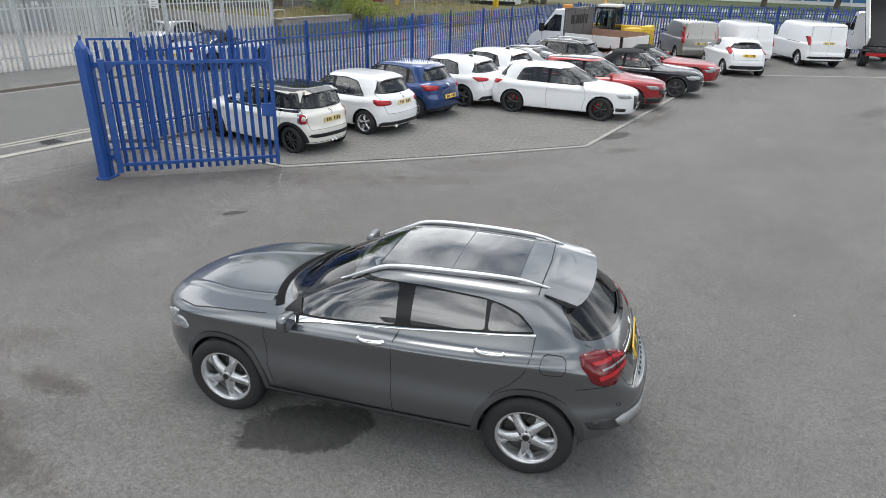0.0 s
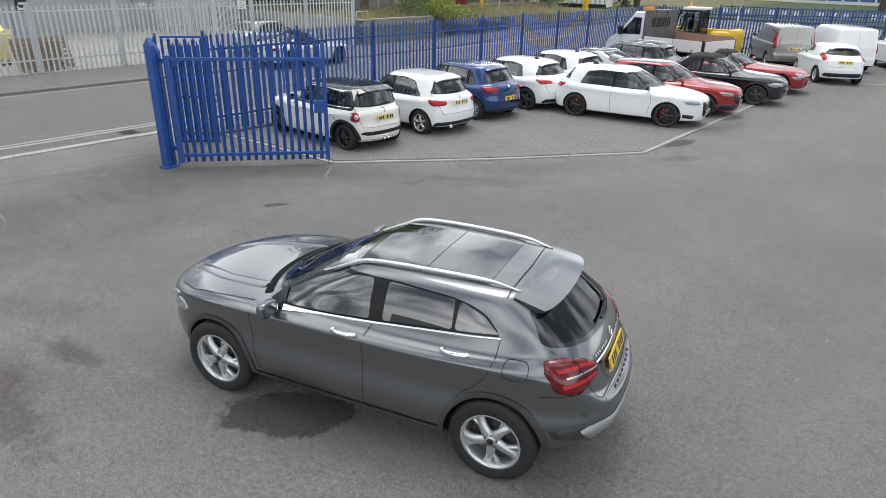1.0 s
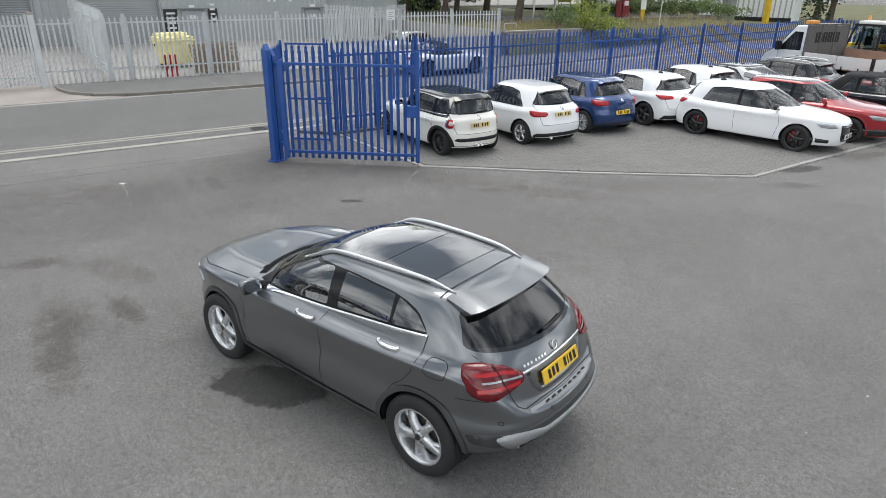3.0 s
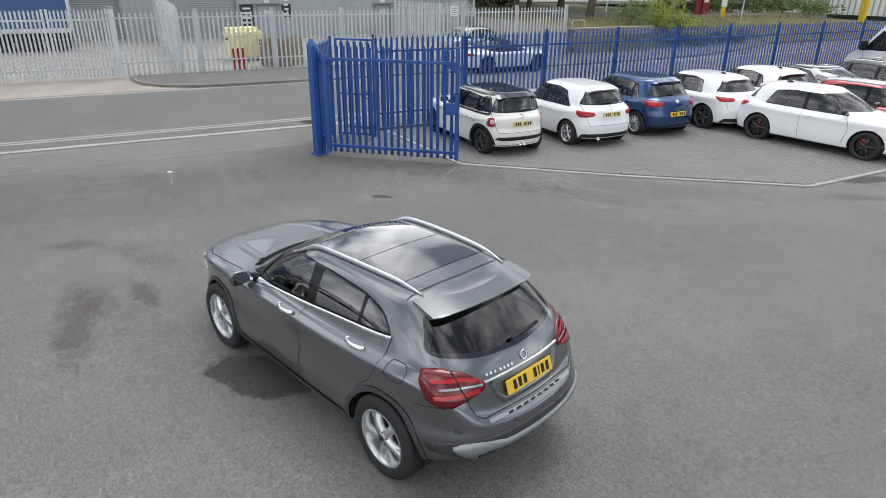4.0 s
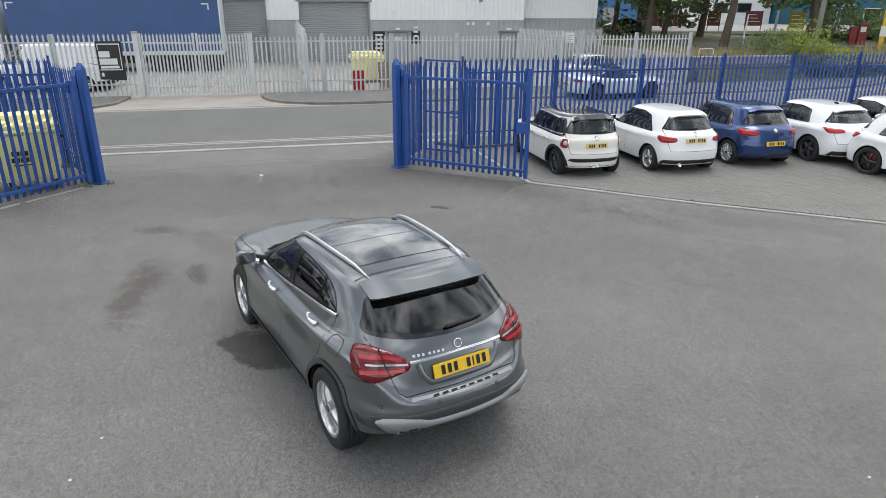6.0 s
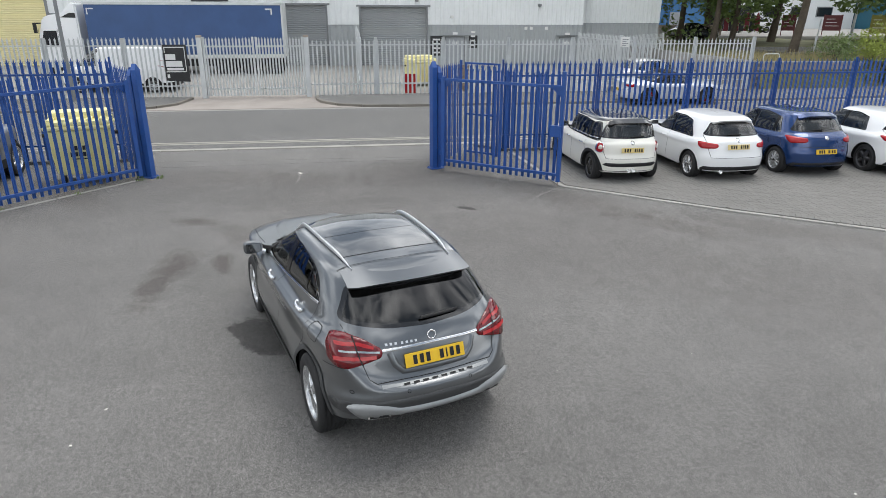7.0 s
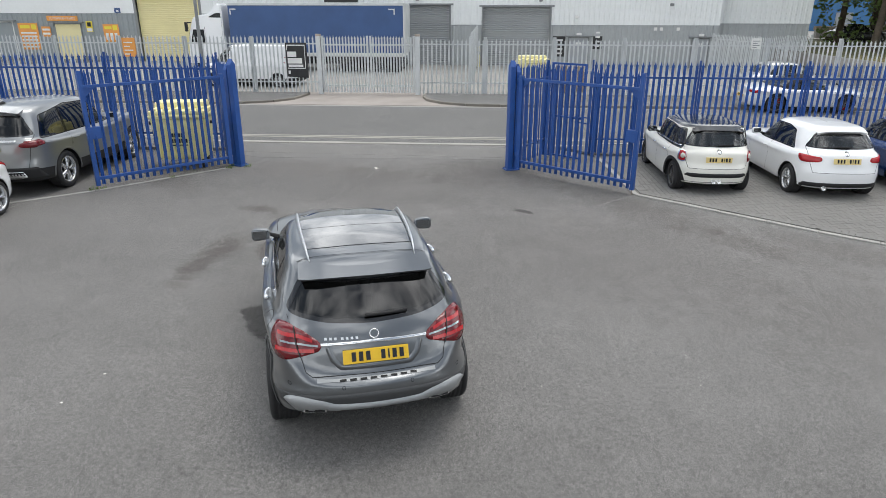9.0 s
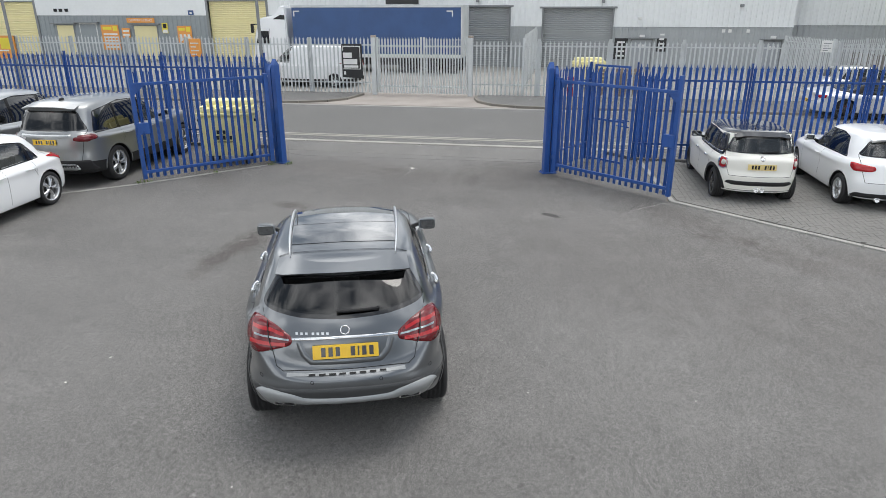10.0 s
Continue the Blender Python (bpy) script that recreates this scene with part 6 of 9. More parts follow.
WHITE_HATCH = table(4.24, 1.777, 1.415, 2.540, 0.905, 0.325, 0.235, P_WHITE, 0.95, (-1.83, 1.00), (-1.52, 1.345), (0.26, 1.34), (0.99, 0.985), (-0.24,), c_post=0.62, c_top=0.50, nose=0.765, round_f=3.4, hood_x=0.32, hood_up=0.42, bow_f=0.21,
           lamps=(tail(0.46, 0.80, 0.80, 0.92), head(0.44, 0.75, 0.635, 0.745)), plate_f=0.42, spokes=(5, 0.10, 0.06, 0.0), rim_mat=M_ALLOY_K, caliper=M_RED, mirror_mat=M_GLOSSK, spoiler=(-1.42, -1.70, 0.56, 0.02), fin=-1.05,
           patches=(("front", ((-0.33, 0.40), (-0.37, 0.70), (0.37, 0.70), (0.33, 0.40), (0.25, 0.30), (-0.25, 0.30)), M_GLOSSK, "front_grille", 0.008), ("front", ((-0.80, 0.30), (-0.76, 0.40), (-0.54, 0.36), (-0.54, 0.28)), M_GLOSSK, "air_intake", 0.006), ("front", ((0.80, 0.30), (0.76, 0.40), (0.54, 0.36), (0.54, 0.28)), M_GLOSSK, "air_intake", 0.006)))
RED_HATCH = table(4.36, 1.78, 1.425, 2.699, 0.88, 0.325, 0.24, P_RED, 0.94, (-1.84, 1.00), (-1.48, 1.35), (0.24, 1.345), (0.95, 0.985), (-0.20, -1.00), c_post=0.46, nose=0.76, round_f=3.3, hood_x=0.32, hood_up=0.42, bow_f=0.21,
            lamps=(tail(0.46, 0.80, 0.80, 0.93), head(0.46, 0.76, 0.62, 0.745)), plate_f=0.42, spoiler=(-1.38, -1.72, 0.58, -0.06), spoiler_mat=M_GLOSSK, roof_paint=M_GLOSSK, roof_from=9, rim_mat=M_ALLOY_K,
            patches=(("front", ((-0.42, 0.46), (-0.46, 0.64), (0.46, 0.64), (0.42, 0.46)), M_GLOSSK, "front_grille", 0.008), ("front", ((-0.80, 0.24), (-0.76, 0.40), (0.76, 0.40), (0.80, 0.24)), M_GLOSSK, "air_intake", 0.006)))
CABRIO = table(4.37, 1.75, 1.41, 2.66, 0.80, 0.320, 0.235, P_BLACK, 0.93, (-1.52, 0.99), (-1.00, 1.33), (0.12, 1.335), (0.76, 0.97), (-0.45,), soft_top=True, roof_from=6, c_post=0.62, c_top=0.34, tail_x=0.02, tail_z=0.93,
               lamps=(tail(0.46, 0.80, 0.76, 0.90), head(0.40, 0.80, 0.60, 0.73)), plate_f=0.44, spokes=(5, 0.05, 0.04, 0.16), rim_mat=M_ALLOY_D, rear_glass=G_CLEAR, backlight_glass=G_CLEAR,
               patches=(("front", ((-0.30, 0.60), (-0.28, 0.71), (-0.04, 0.71), (-0.04, 0.60)), M_GLOSSK, "front_grille", 0.008), ("front", ((0.30, 0.60), (0.28, 0.71), (0.04, 0.71), (0.04, 0.60)), M_GLOSSK, "front_grille", 0.008)))
ROADSTER = table(4.47, 1.92, 1.30, 2.622, 0.88, 0.335, 0.25, P_RED, 0.88, (-1.50, 0.94), (-1.05, 1.21), (-0.30, 1.225), (0.42, 0.92), (-0.55,), soft_top=True, roof_from=6, c_post=0.62, c_top=0.4, nose=0.64, roof_w=0.60, tail_x=0.02, tail_z=0.88,
                 lamps=(tail(0.40, 0.82, 0.76, 0.84), head(0.50, 0.82, 0.55, 0.72)), plate_f=0.36, seat_rows=((-0.45, 0.36),), rim_mat=M_ALLOY_D, rear_glass=G_CLEAR,
                 patches=(("front", ((-0.40, 0.30), (-0.34, 0.52), (0.34, 0.52), (0.40, 0.30)), M_GLOSSK, "front_grille", 0.008),))
SUPERMINI = table(3.97, 1.722, 1.43, 2.489, 0.83, 0.305, 0.2, P_WHITE, 0.97, (-1.62, 1.06), (-1.32, 1.34), (0.32, 1.35), (0.98, 1.00), (-0.22,), dlo=[(0.74, 1.02), (-0.20, 1.09), (-0.20, 1.29), (0.30, 1.30)],
               lamps=(tail(0.60, 0.78, 0.86, 1.14),), plate_r=(0.83, M_PLATE_Y), spoiler=(-1.24, -1.52, 0.56, 0.02), patches=(low_panel(0.70, 0.30, 0.44),), spokes=(8, 0.05, 0.04, 0.0), end_seams=(("rear", ((-0.60, 1.02), (-0.60, 0.66), (0.60, 0.66), (0.60, 1.02))),))


def van(L, W, H, wb, fo, mat, **more):
    kw = dict(belt=1.12, cowl=(wb / 2 + 0.25, 1.15))
    xr = -(L - fo - wb / 2)
    return table(L, W, H, wb, fo, 0.33, 0.205, mat, kw["belt"], (xr + 0.05, 1.20), (xr + 0.10, H - 0.10), (wb / 2 - 0.62, H - 0.10), kw["cowl"], (), dlo=[(wb / 2 + 0.02, 1.16), (wb / 2 - 0.80, 1.16), (wb / 2 - 0.80, H - 0.34), (wb / 2 - 0.52, H - 0.36)],
                 nose=0.92, sink=0.0, belt_up=0.0, roof_w=W / 2 - 0.16, glass_w=W / 2 - 0.05, tail_x=0.03, tail_z=1.02, round_r=14.0, waist=0.75, seat_rows=((wb / 2 - 1.0, 0.36),), lift=0.04, blind_rear=True, taper_r=0.01, bow_r=0.03, taper_up=0.015, bow_up=0.03, round_up=12.0, **more)


PANEL_VAN = van(4.96, 1.92, 1.94, 3.275, 0.88, P_WHITE, lamps=((((0.80, 0.98), (0.80, 1.36), (0.875, 1.36), (0.875, 0.98)), "rear", M_RED, "tail_light"),), plate_r=(1.08, M_PLATE_P), clad_row=3, arch_mat=M_BLACK,
             end_seams=(("rear", ((0.0, 0.55), (0.0, 1.80))), ("rear", ((-0.78, 0.55), (-0.78, 1.78), (0.78, 1.78), (0.78, 0.55)))), side_patches=(("side", ((-0.2, 1.05), (-1.6, 1.05), (-1.6, 1.07), (-0.2, 1.07)), M_SEAM, "door_runner", 0.004),), patches=(low_panel(0.86, 0.40, 0.50),))
SMALL_VAN = van(4.42, 1.83, 1.84, 2.66, 0.89, P_VAN_SILVER, lamps=((((0.76, 0.88), (0.76, 1.60), (0.86, 1.60), (0.86, 0.88)), "rear", M_RED, "tail_light"),), plate_r=(0.86, M_PLATE_P), end_seams=(("rear", ((0.0, 0.55), (0.0, 1.70))),), clad_row=3)
VANW = van(4.75, 1.86, 1.86, 2.98, 0.86, P_WHITE, lamps=((((0.78, 0.86), (0.78, 1.22), (0.88, 1.22), (0.88, 0.86)), "rear", M_RED, "tail_light"),), end_seams=(("rear", ((0.0, 0.55), (0.0, 1.70))),), clad_row=3)

LARGE_SUV = table(4.88, 1.98, 1.80, 2.923, 0.93, 0.39, 0.27, P_SUV, 1.14, (-2.37, 1.20), (-2.14, 1.655), (0.30, 1.68), (1.02, 1.19), (-0.20, -1.18), c_post=0.34, c_top=0.30, round_r=8.0, bow_up=0.08, taper_up=0.06, nose=1.02, waist=0.85, lift=0.08, tail_x=0.03, tail_z=1.10, glass_w=0.885, roof_w=0.735,
            lamps=(tail(0.60, 0.90, 1.00, 1.13, M_REDDARK),), side_lamps=((((-2.36, 1.01), (-2.05, 1.04), (-2.02, 1.10), (-2.12, 1.14), (-2.36, 1.13)), M_REDDARK, "tail_light_wing"),), rear_glass=G_DARK, backlight_glass=G_BACK, plate_r=(1.00, M_PLATE_Y), spokes=(5, 0.05, 0.04, 0.17), tyre_w=0.275, spoiler=(-1.98, -2.36, 0.66, 0.02), fin=-1.70, clad_row=6,
            patches=(low_panel(0.90, 0.36, 0.62), low_panel(0.66, 0.40, 0.54, M_SATIN, "rear_skid"), ("rear", ((-0.55, 1.13), (-0.55, 1.16), (0.55, 1.16), (0.55, 1.13)), M_SATIN, "badge_strip", 0.006)), handle_mat=P_SUV)
SUV = dict(LARGE_SUV)
WLEFT = table(4.30, 1.80, 1.43, 2.63, 0.83, 0.325, 0.24, P_WHITE, 0.95, (-1.66, 1.02), (-1.34, 1.35), (0.22, 1.35), (0.90, 0.99), (-0.20, -0.98), c_post=0.40, lamps=(tail(0.46, 0.82, 0.80, 0.94),), plate_r=(0.6, M_PLATE_Y), spokes=(5, 0.045, 0.035, 0.17), spoiler=(-1.26, -1.52, 0.56, 0.02), mirror_mat=P_WHITE)
SOFT_TOP = table(4.37, 1.80, 1.28, 2.475, 0.92, 0.335, 0.25, P_BRIGHT, 0.87, (-1.36, 0.92), (-0.62, 1.20), (0.06, 1.215), (0.72, 0.90), (-0.42,), soft_top=True, roof_from=6, c_post=0.52, c_top=0.28, nose=0.62, roof_w=0.58, tail_x=0.02, tail_z=0.86,
                lamps=(tail(0.50, 0.82, 0.70, 0.82),), plate_r=(0.52, M_PLATE_Y), seat_rows=((-0.3, 0.36),), rim_mat=M_ALLOY_D, rear_glass=G_CLEAR, spokes=(10, 0.03, 0.025, 0.0), caliper=M_RED)
SALOON = table(4.50, 1.80, 1.44, 2.70, 0.88, 0.32, 0.22, P_SILVER, 0.95, (-1.75, 1.0), (-1.36, 1.34), (0.2, 1.35), (0.92, 0.98), (-0.2, -1.0), lamps=(head(0.42, 0.8, 0.6, 0.74),), plate_f=0.4)

ROW = "cars parked nose to the fence"
car(CITY_CAR, pose(-10.87, 9.57, 0, 0, 0, 180), "cream-white small hatchback with a black roof and black wheels", "car", ROW)
car(SMALL_HATCH, pose(-10.74, 11.96, 0, 0, 0, 180), "white three-door hatchback on block paving", "car", ROW)
car(BLUE_HATCH, pose(-10.93, 14.25, 0, 0, 0, 180), "deep blue metallic five-door hatchback", "car", ROW)
car(COUPE_HATCH, pose(-10.75, 16.56, 0, 0, 0, 178), "white sporty hatchback with dark alloy wheels", "car", ROW)
car(HATCH_W, pose(-10.75, 18.75, 0, 0, 0, 177), "white five-door hatchback with tinted glass", "car", ROW)
car(COUPE, pose(-10.5, 21.0, 0, 0, 0, 178), "silver coupe with a black roof", "car", ROW)
car(ESTATE, pose(-10.4, 23.5, 0, 0, 0, 182), "graphite estate car with roof rails", "car", ROW)
FACE = "cars parked facing the open yard"
car(WHITE_HATCH, pose(-6.86, 16.99, 0, 0, 0, 10), "white three-door hatchback with black wheels and red calipers", "car", FACE)
car(RED_HATCH, pose(-6.75, 19.1, 0, 0, 0, 10), "red hatchback with a black rear wing", "car", FACE)
car(CABRIO, pose(-6.25, 22.2, 0, 0, 0, 9), "blue-black convertible with its fabric hood up", "car", FACE)
car(ROADSTER, pose(-6.4, 25.2, 0, 0, 0, 9), "red two-seat roadster with a black fabric hood", "car", FACE)
END = "vans parked at the yard's end"
car(SUPERMINI, pose(-4.7, 30.15, 0, 0, 0, 120), "white panel-sided small hatchback van", "car", END)
car(SMALL_VAN, pose(-7.65, 33.8, 0, 0, 0, 122), "warm silver small panel van", "van", END)
car(VANW, pose(-5.5, 34.75, 0, 0, 0, 122), "white small panel van", "van", END)
car(PANEL_VAN, pose(-2.7, 36.2, 0, 0, 0, 122), "white medium panel van", "van", END)
LEFT = "cars parked south of the gate"
car(LARGE_SUV, pose(-10.28, -5.05, 0, 0, 0, 183), "grey metallic large sports utility car behind the gate leaf", "car", LEFT)
SUV.update(paint=P_SILVER)
car(SUV, pose(-10.5, -7.9, 0, 0, 0, 182), "silver sports utility car beside the grey one", "car", LEFT)
car(WLEFT, pose(-5.40, -4.80, 0, 0, 0, 5), "white hatchback with split-spoke alloy wheels", "car", LEFT)
car(SOFT_TOP, pose(-21.35, 16.6, ground_z(-21.35, 0) + 0.05, 3.3, 0, 90), "silver two-seat roadster with a dark hood at the far kerb", "car", "cars across the road")
car(SALOON, pose(-25.35, 17.9, ground_z(-25.35, 0) + 0.012, 0, 0, 90), "silver saloon parked behind the grey fence", "car", "cars across the road")

# ---- industrial unit across the road ----
WX = -38.0


def ribbed(x, y0, y1, z0, z1, pitch, depth):
    """A trapezoid-ribbed steel sheet facing +x."""
    vs, fs = [], []
    n = max(1, int((y1 - y0) / pitch))
    ys = []
    for i in range(n):
        a = y0 + (y1 - y0) * i / n
        w = (y1 - y0) / n
        ys += [(a, 0.0), (a + w * 0.55, 0.0), (a + w * 0.65, depth), (a + w * 0.9, depth)]
    ys.append((y1, 0.0))
    for y, d in ys:
        vs += [(x + d, y, z0), (x + d, y, z1)]
    fs = [(2 * i, 2 * i + 2, 2 * i + 3, 2 * i + 1) for i in range(len(ys) - 1)]
    return vs, fs


unit = thing("warehouse", "grey steel-clad industrial unit with roller shutters", "warehouse")


def clad(name, mat, y0, y1, z0, z1, x=WX, pitch=0.33, depth=0.035):
    vs, fs = ribbed(x, y0, y1, z0, z1, pitch, depth)
    return link_mesh(name, vs, fs, mat, unit)


def flat(name, mat, y0, y1, z0, z1, x0, x1, parent=None, label="", bevel=0.0):
    bm = bmesh.new()
    box(bm, (min(x0, x1), y0, z0), (max(x0, x1), y1, z1), bevel=bevel)
    return part(name, bm, mat, parent or unit, label)


BAND = 2.80
# the solid shell stands behind the sheets, with the shutter openings left free
for y0, y1, z0 in ((-12.6, -2.53, 0.0), (-2.53, 2.45, 3.93), (2.45, 4.54, 0.0), (4.54, 8.60, 3.84), (8.60, 18.8, 0.0)):
    flat("wall_panel", M_CLAD_LO, y0, y1, z0, 9.0, WX - 0.30, WX - 0.02)
for y0, y1 in ((-12.6, -2.53), (2.45, 4.54), (8.60, 18.8)):
    clad("cladding_lower", M_CLAD_LO, y0, y1, 0.1, BAND)
for y0, y1, z0 in ((-12.6, -2.53, BAND), (-2.53, 2.45, 4.0), (2.45, 4.54, BAND), (4.54, 8.60, 3.92), (8.60, 18.8, BAND)):
    clad("cladding_upper", M_CLAD_HI, y0, y1, z0 + 0.004, 9.0, WX + 0.05, 0.30, 0.022)
flat("wall_panel", M_CLAD_LO, 18.8, 24.5, 0.0, 9.0, WX - 1.35, WX - 1.02)
clad("cladding_lower", M_CLAD_LO, 18.8, 24.5, 0.1, BAND + 0.10, WX - 1.0)
clad("cladding_upper", M_CLAD_HI, 18.8, 24.5, BAND + 0.105, 9.0, WX - 0.95, 0.30, 0.022)
flat("gable_wall", M_CLAD_LO, 18.5, 18.8, 0.1, 9.0, WX - 1.0, WX - 0.06)
flat("gable_wall", M_CLAD_HI, 24.2, 24.5, 0.1, 9.0, WX - 30, WX - 1.4)
flat("roof", M_CLAD_LO, -40, 24.6, 9.0, 9.2, WX - 30, WX + 0.15)


def shutter(y0, y1, z0, z1, mat, nm="roller_shutter"):
    vs, fs = [], []
    n = int((z1 - z0) / 0.11)
    for i in range(n * 4 + 1):
        z = z0 + (z1 - z0) * i / (n * 4)
        d = 0.030 * math.sin(math.pi * (i % 4) / 4)
        vs += [(WX - 0.16 + d, y0, z), (WX - 0.16 + d, y1, z)]
    fs = [(2 * i, 2 * i + 1, 2 * i + 3, 2 * i + 2) for i in range(n * 4)]
    link_mesh(nm, vs, fs, mat, unit)
    for a, b in ((y0 - 0.10, y0), (y1, y1 + 0.10)):
        flat("shutter_guide", M_TRIM, a, b, z0, z1 + 0.1, WX - 0.12, WX + 0.10)
    flat("shutter_lintel", M_TRIM, y0 - 0.25, y1 + 0.25, z1, z1 + 0.10, WX - 0.1, WX + 0.14)


shutter(-2.53, 2.45, 0.30, 3.93, M_SHUT)
shutter(4.54, 8.60, 0.30, 3.84, M_SHUT)


def steel_door(y0, y1, z0, z1, mat, lamp=True, x=WX):
    flat("door_frame", M_TRIM, y0 - 0.06, y1 + 0.06, z0, z1 + 0.06, x - 0.05, x + 0.05)
    flat("steel_door", mat, y0, y1, z0, z1, x + 0.02, x + 0.07)
    flat("door_canopy", M_TRIM, y0 - 0.25, y1 + 0.25, z1 + 0.08, z1 + 0.14, x, x + 0.30)
    if lamp:
        flat("bulkhead_lamp", M_WHITE, (y0 + y1) / 2 - 0.15, (y0 + y1) / 2 + 0.15, z1 + 0.16, z1 + 0.30, x + 0.03, x + 0.16, bevel=0.02)
    flat("door_notice", M_WHITE, (y0 + y1) / 2 - 0.17, (y0 + y1) / 2 - 0.03, z1 - 0.45, z1 - 0.25, x + 0.071, x + 0.078)
    flat("door_notice", M_WHITE, (y0 + y1) / 2 + 0.03, (y0 + y1) / 2 + 0.17, z1 - 0.45, z1 - 0.25, x + 0.071, x + 0.078)


steel_door(9.85, 11.0, 0.30, 2.05, M_DOOR_G)
steel_door(17.3, 18.25, 0.30, 2.02, M_DOOR_G)
for y0, y1, z0, z1 in ((8.85, 9.62, 0.95, 2.15), (11.31, 11.86, 1.4, 2.16)):
    b = flat("black_poster", M_VINYL, y0, y1, z0, z1, WX + 0.045, WX + 0.06, label="black poster with plain white marks")
    for k in range(4):
        flat("poster_bar", M_WHITE, y0 + 0.12 + 0.03 * (k % 2), y1 - 0.15, z0 + 0.14 + 0.26 * k, z0 + 0.24 + 0.26 * k, WX + 0.0605, WX + 0.064, b)
for y in (15.0, 15.35, 16.35):
    bm = bmesh.new()
    box(bm, (WX + 0.04, y - 0.09, 2.50), (WX + 0.10, y + 0.09, 2.68), bevel=0.01)
    part("wall_vent", bm, M_WHITE, unit)
for y, z in ((10.2, 3.25), (15.8, 3.95), (8.0, 4.2), (0.5, 4.25)):
    bm = bmesh.new()
    box(bm, (WX + 0.07, y - 0.10, z - 0.06), (WX + 0.28, y + 0.10, z + 0.10), bevel=0.03)
    part("flood_lamp", bm, M_TRIM if z > 3.6 else M_WHITE, unit)
b = flat("name_board", M_VINYL, -5.3, -3.2, 4.1, 5.2, WX + 0.08, WX + 0.12, label="black wall board with plain white marks")

# the cream-shuttered counter unit next door, on slightly higher ground
trade = thing("trade_unit", "slate-clad trade counter with cream shutters and orange signs", "warehouse")
BZ = 3.42
for y0, y1, z0 in ((-46, -35.0, 0.3), (-35.0, -30.4, 4.3), (-30.4, -17.4, 0.3), (-17.4, -13.34, 4.3), (-13.34, -12.6, 0.3)):
    flat("wall_panel", M_CLAD_DK, y0, y1, z0, 9.0, WX - 0.30, WX - 0.02, trade)
for y0, y1 in ((-46, -35.0), (-30.4, -17.4), (-13.34, -12.6)):
    vs, fs = ribbed(WX, y0, y1, 0.3, BZ, 0.33, 0.03)
    link_mesh("cladding_lower", vs, fs, M_CLAD_DK, trade)
for y0, y1, z0 in ((-46, -35.0, BZ), (-35.0, -30.4, 4.36), (-30.4, -17.4, BZ), (-17.4, -13.34, 4.36), (-13.34, -12.6, BZ)):
    flat("cladding_upper", M_CLAD_HI, y0, y1, z0 + 0.004, 9.0, WX - 0.02, WX + 0.06, trade)
for y0, y1 in ((-35.0, -30.4), (-17.4, -13.34)):
    vs, fs = [], []
    n = 32
    for i in range(n * 4 + 1):
        z = 0.5 + 3.8 * i / (n * 4)
        d = 0.030 * math.sin(math.pi * (i % 4) / 4)
        vs += [(WX - 0.16 + d, y0, z), (WX - 0.16 + d, y1, z)]
    link_mesh("roller_shutter", vs, [(2 * i, 2 * i + 1, 2 * i + 3, 2 * i + 2) for i in range(n * 4)], M_SHUT_Y, trade, "cream roller shutter")
    for a, c in ((y0 - 0.16, y0), (y1, y1 + 0.16)):
        flat("shutter_guide", M_TRIM, a, c, 0.5, 4.4, WX - 0.12, WX + 0.08, trade)
for y0, y1, z1, mt in ((-28.85, -27.6, 2.78, M_SHUT_Y), (-27.05, -25.85, 2.86, M_CLAD_DK), (-22.95, -21.3, 2.76, M_SHUT_Y)):
    flat("door_frame", M_WHITE if mt is M_CLAD_DK else M_TRIM, y0 - 0.06, y1 + 0.06, 0.6, z1 + 0.06, WX - 0.05, WX + 0.05, trade)
    flat("steel_door", mt, y0, y1, 0.6, z1, WX + 0.02, WX + 0.07, trade)
    flat("door_canopy", M_TRIM, y0 - 0.3, y1 + 0.3, z1 + 0.08, z1 + 0.15, WX, WX + 0.3, trade)


def sign(parent, y0, y1, z0, z1, mat, x=WX + 0.075, bars=(), label="", bar_mat=None, x2=0.012):
    b = flat("sign_board", mat, y0, y1, z0, z1, x, x + x2, parent, label, bevel=0.004)
    for u0, u1, v0, v1, mt in bars:
        flat("sign_bar", mt, y0 + (y1 - y0) * u0, y0 + (y1 - y0) * u1, z0 + (z1 - z0) * v0, z0 + (z1 - z0) * v1, x + x2 + 0.0005, x + x2 + 0.004, b)
    return b


LIST = [(0.1, 0.9, 0.08 + 0.13 * k, 0.14 + 0.13 * k, M_WHITE) for k in range(5)]
sign(trade, -25.46, -24.14, 1.2, 2.83, M_ORANGE, bars=LIST + [(0.1, 0.6, 0.80, 0.92, M_YELLOW), (0.68, 0.92, 0.76, 0.95, M_YELLOW)], label="orange price board with plain bars")
sign(trade, -19.78, -18.74, 1.7, 2.77, M_ORANGE, bars=[(0.1, 0.55, 0.72, 0.88, M_YELLOW), (0.62, 0.9, 0.66, 0.94, M_YELLOW)] + [(0.12 + 0.28 * k, 0.30 + 0.28 * k, 0.10, 0.50, M_WHITE) for k in range(3)], label="orange wall board with plain bars")
sign(trade, -23.9, -23.3, 2.0, 2.62, M_ORANGE, bars=[(0.1, 0.9, 0.2, 0.4, M_WHITE), (0.1, 0.9, 0.6, 0.8, M_WHITE)])
sign(trade, -20.87, -20.46, 2.3, 2.95, M_YELLOW, bars=[(0.2, 0.8, 0.5, 0.9, M_BLACK), (0.1, 0.9, 0.05, 0.35, M_WHITE)], label="yellow warning plate")
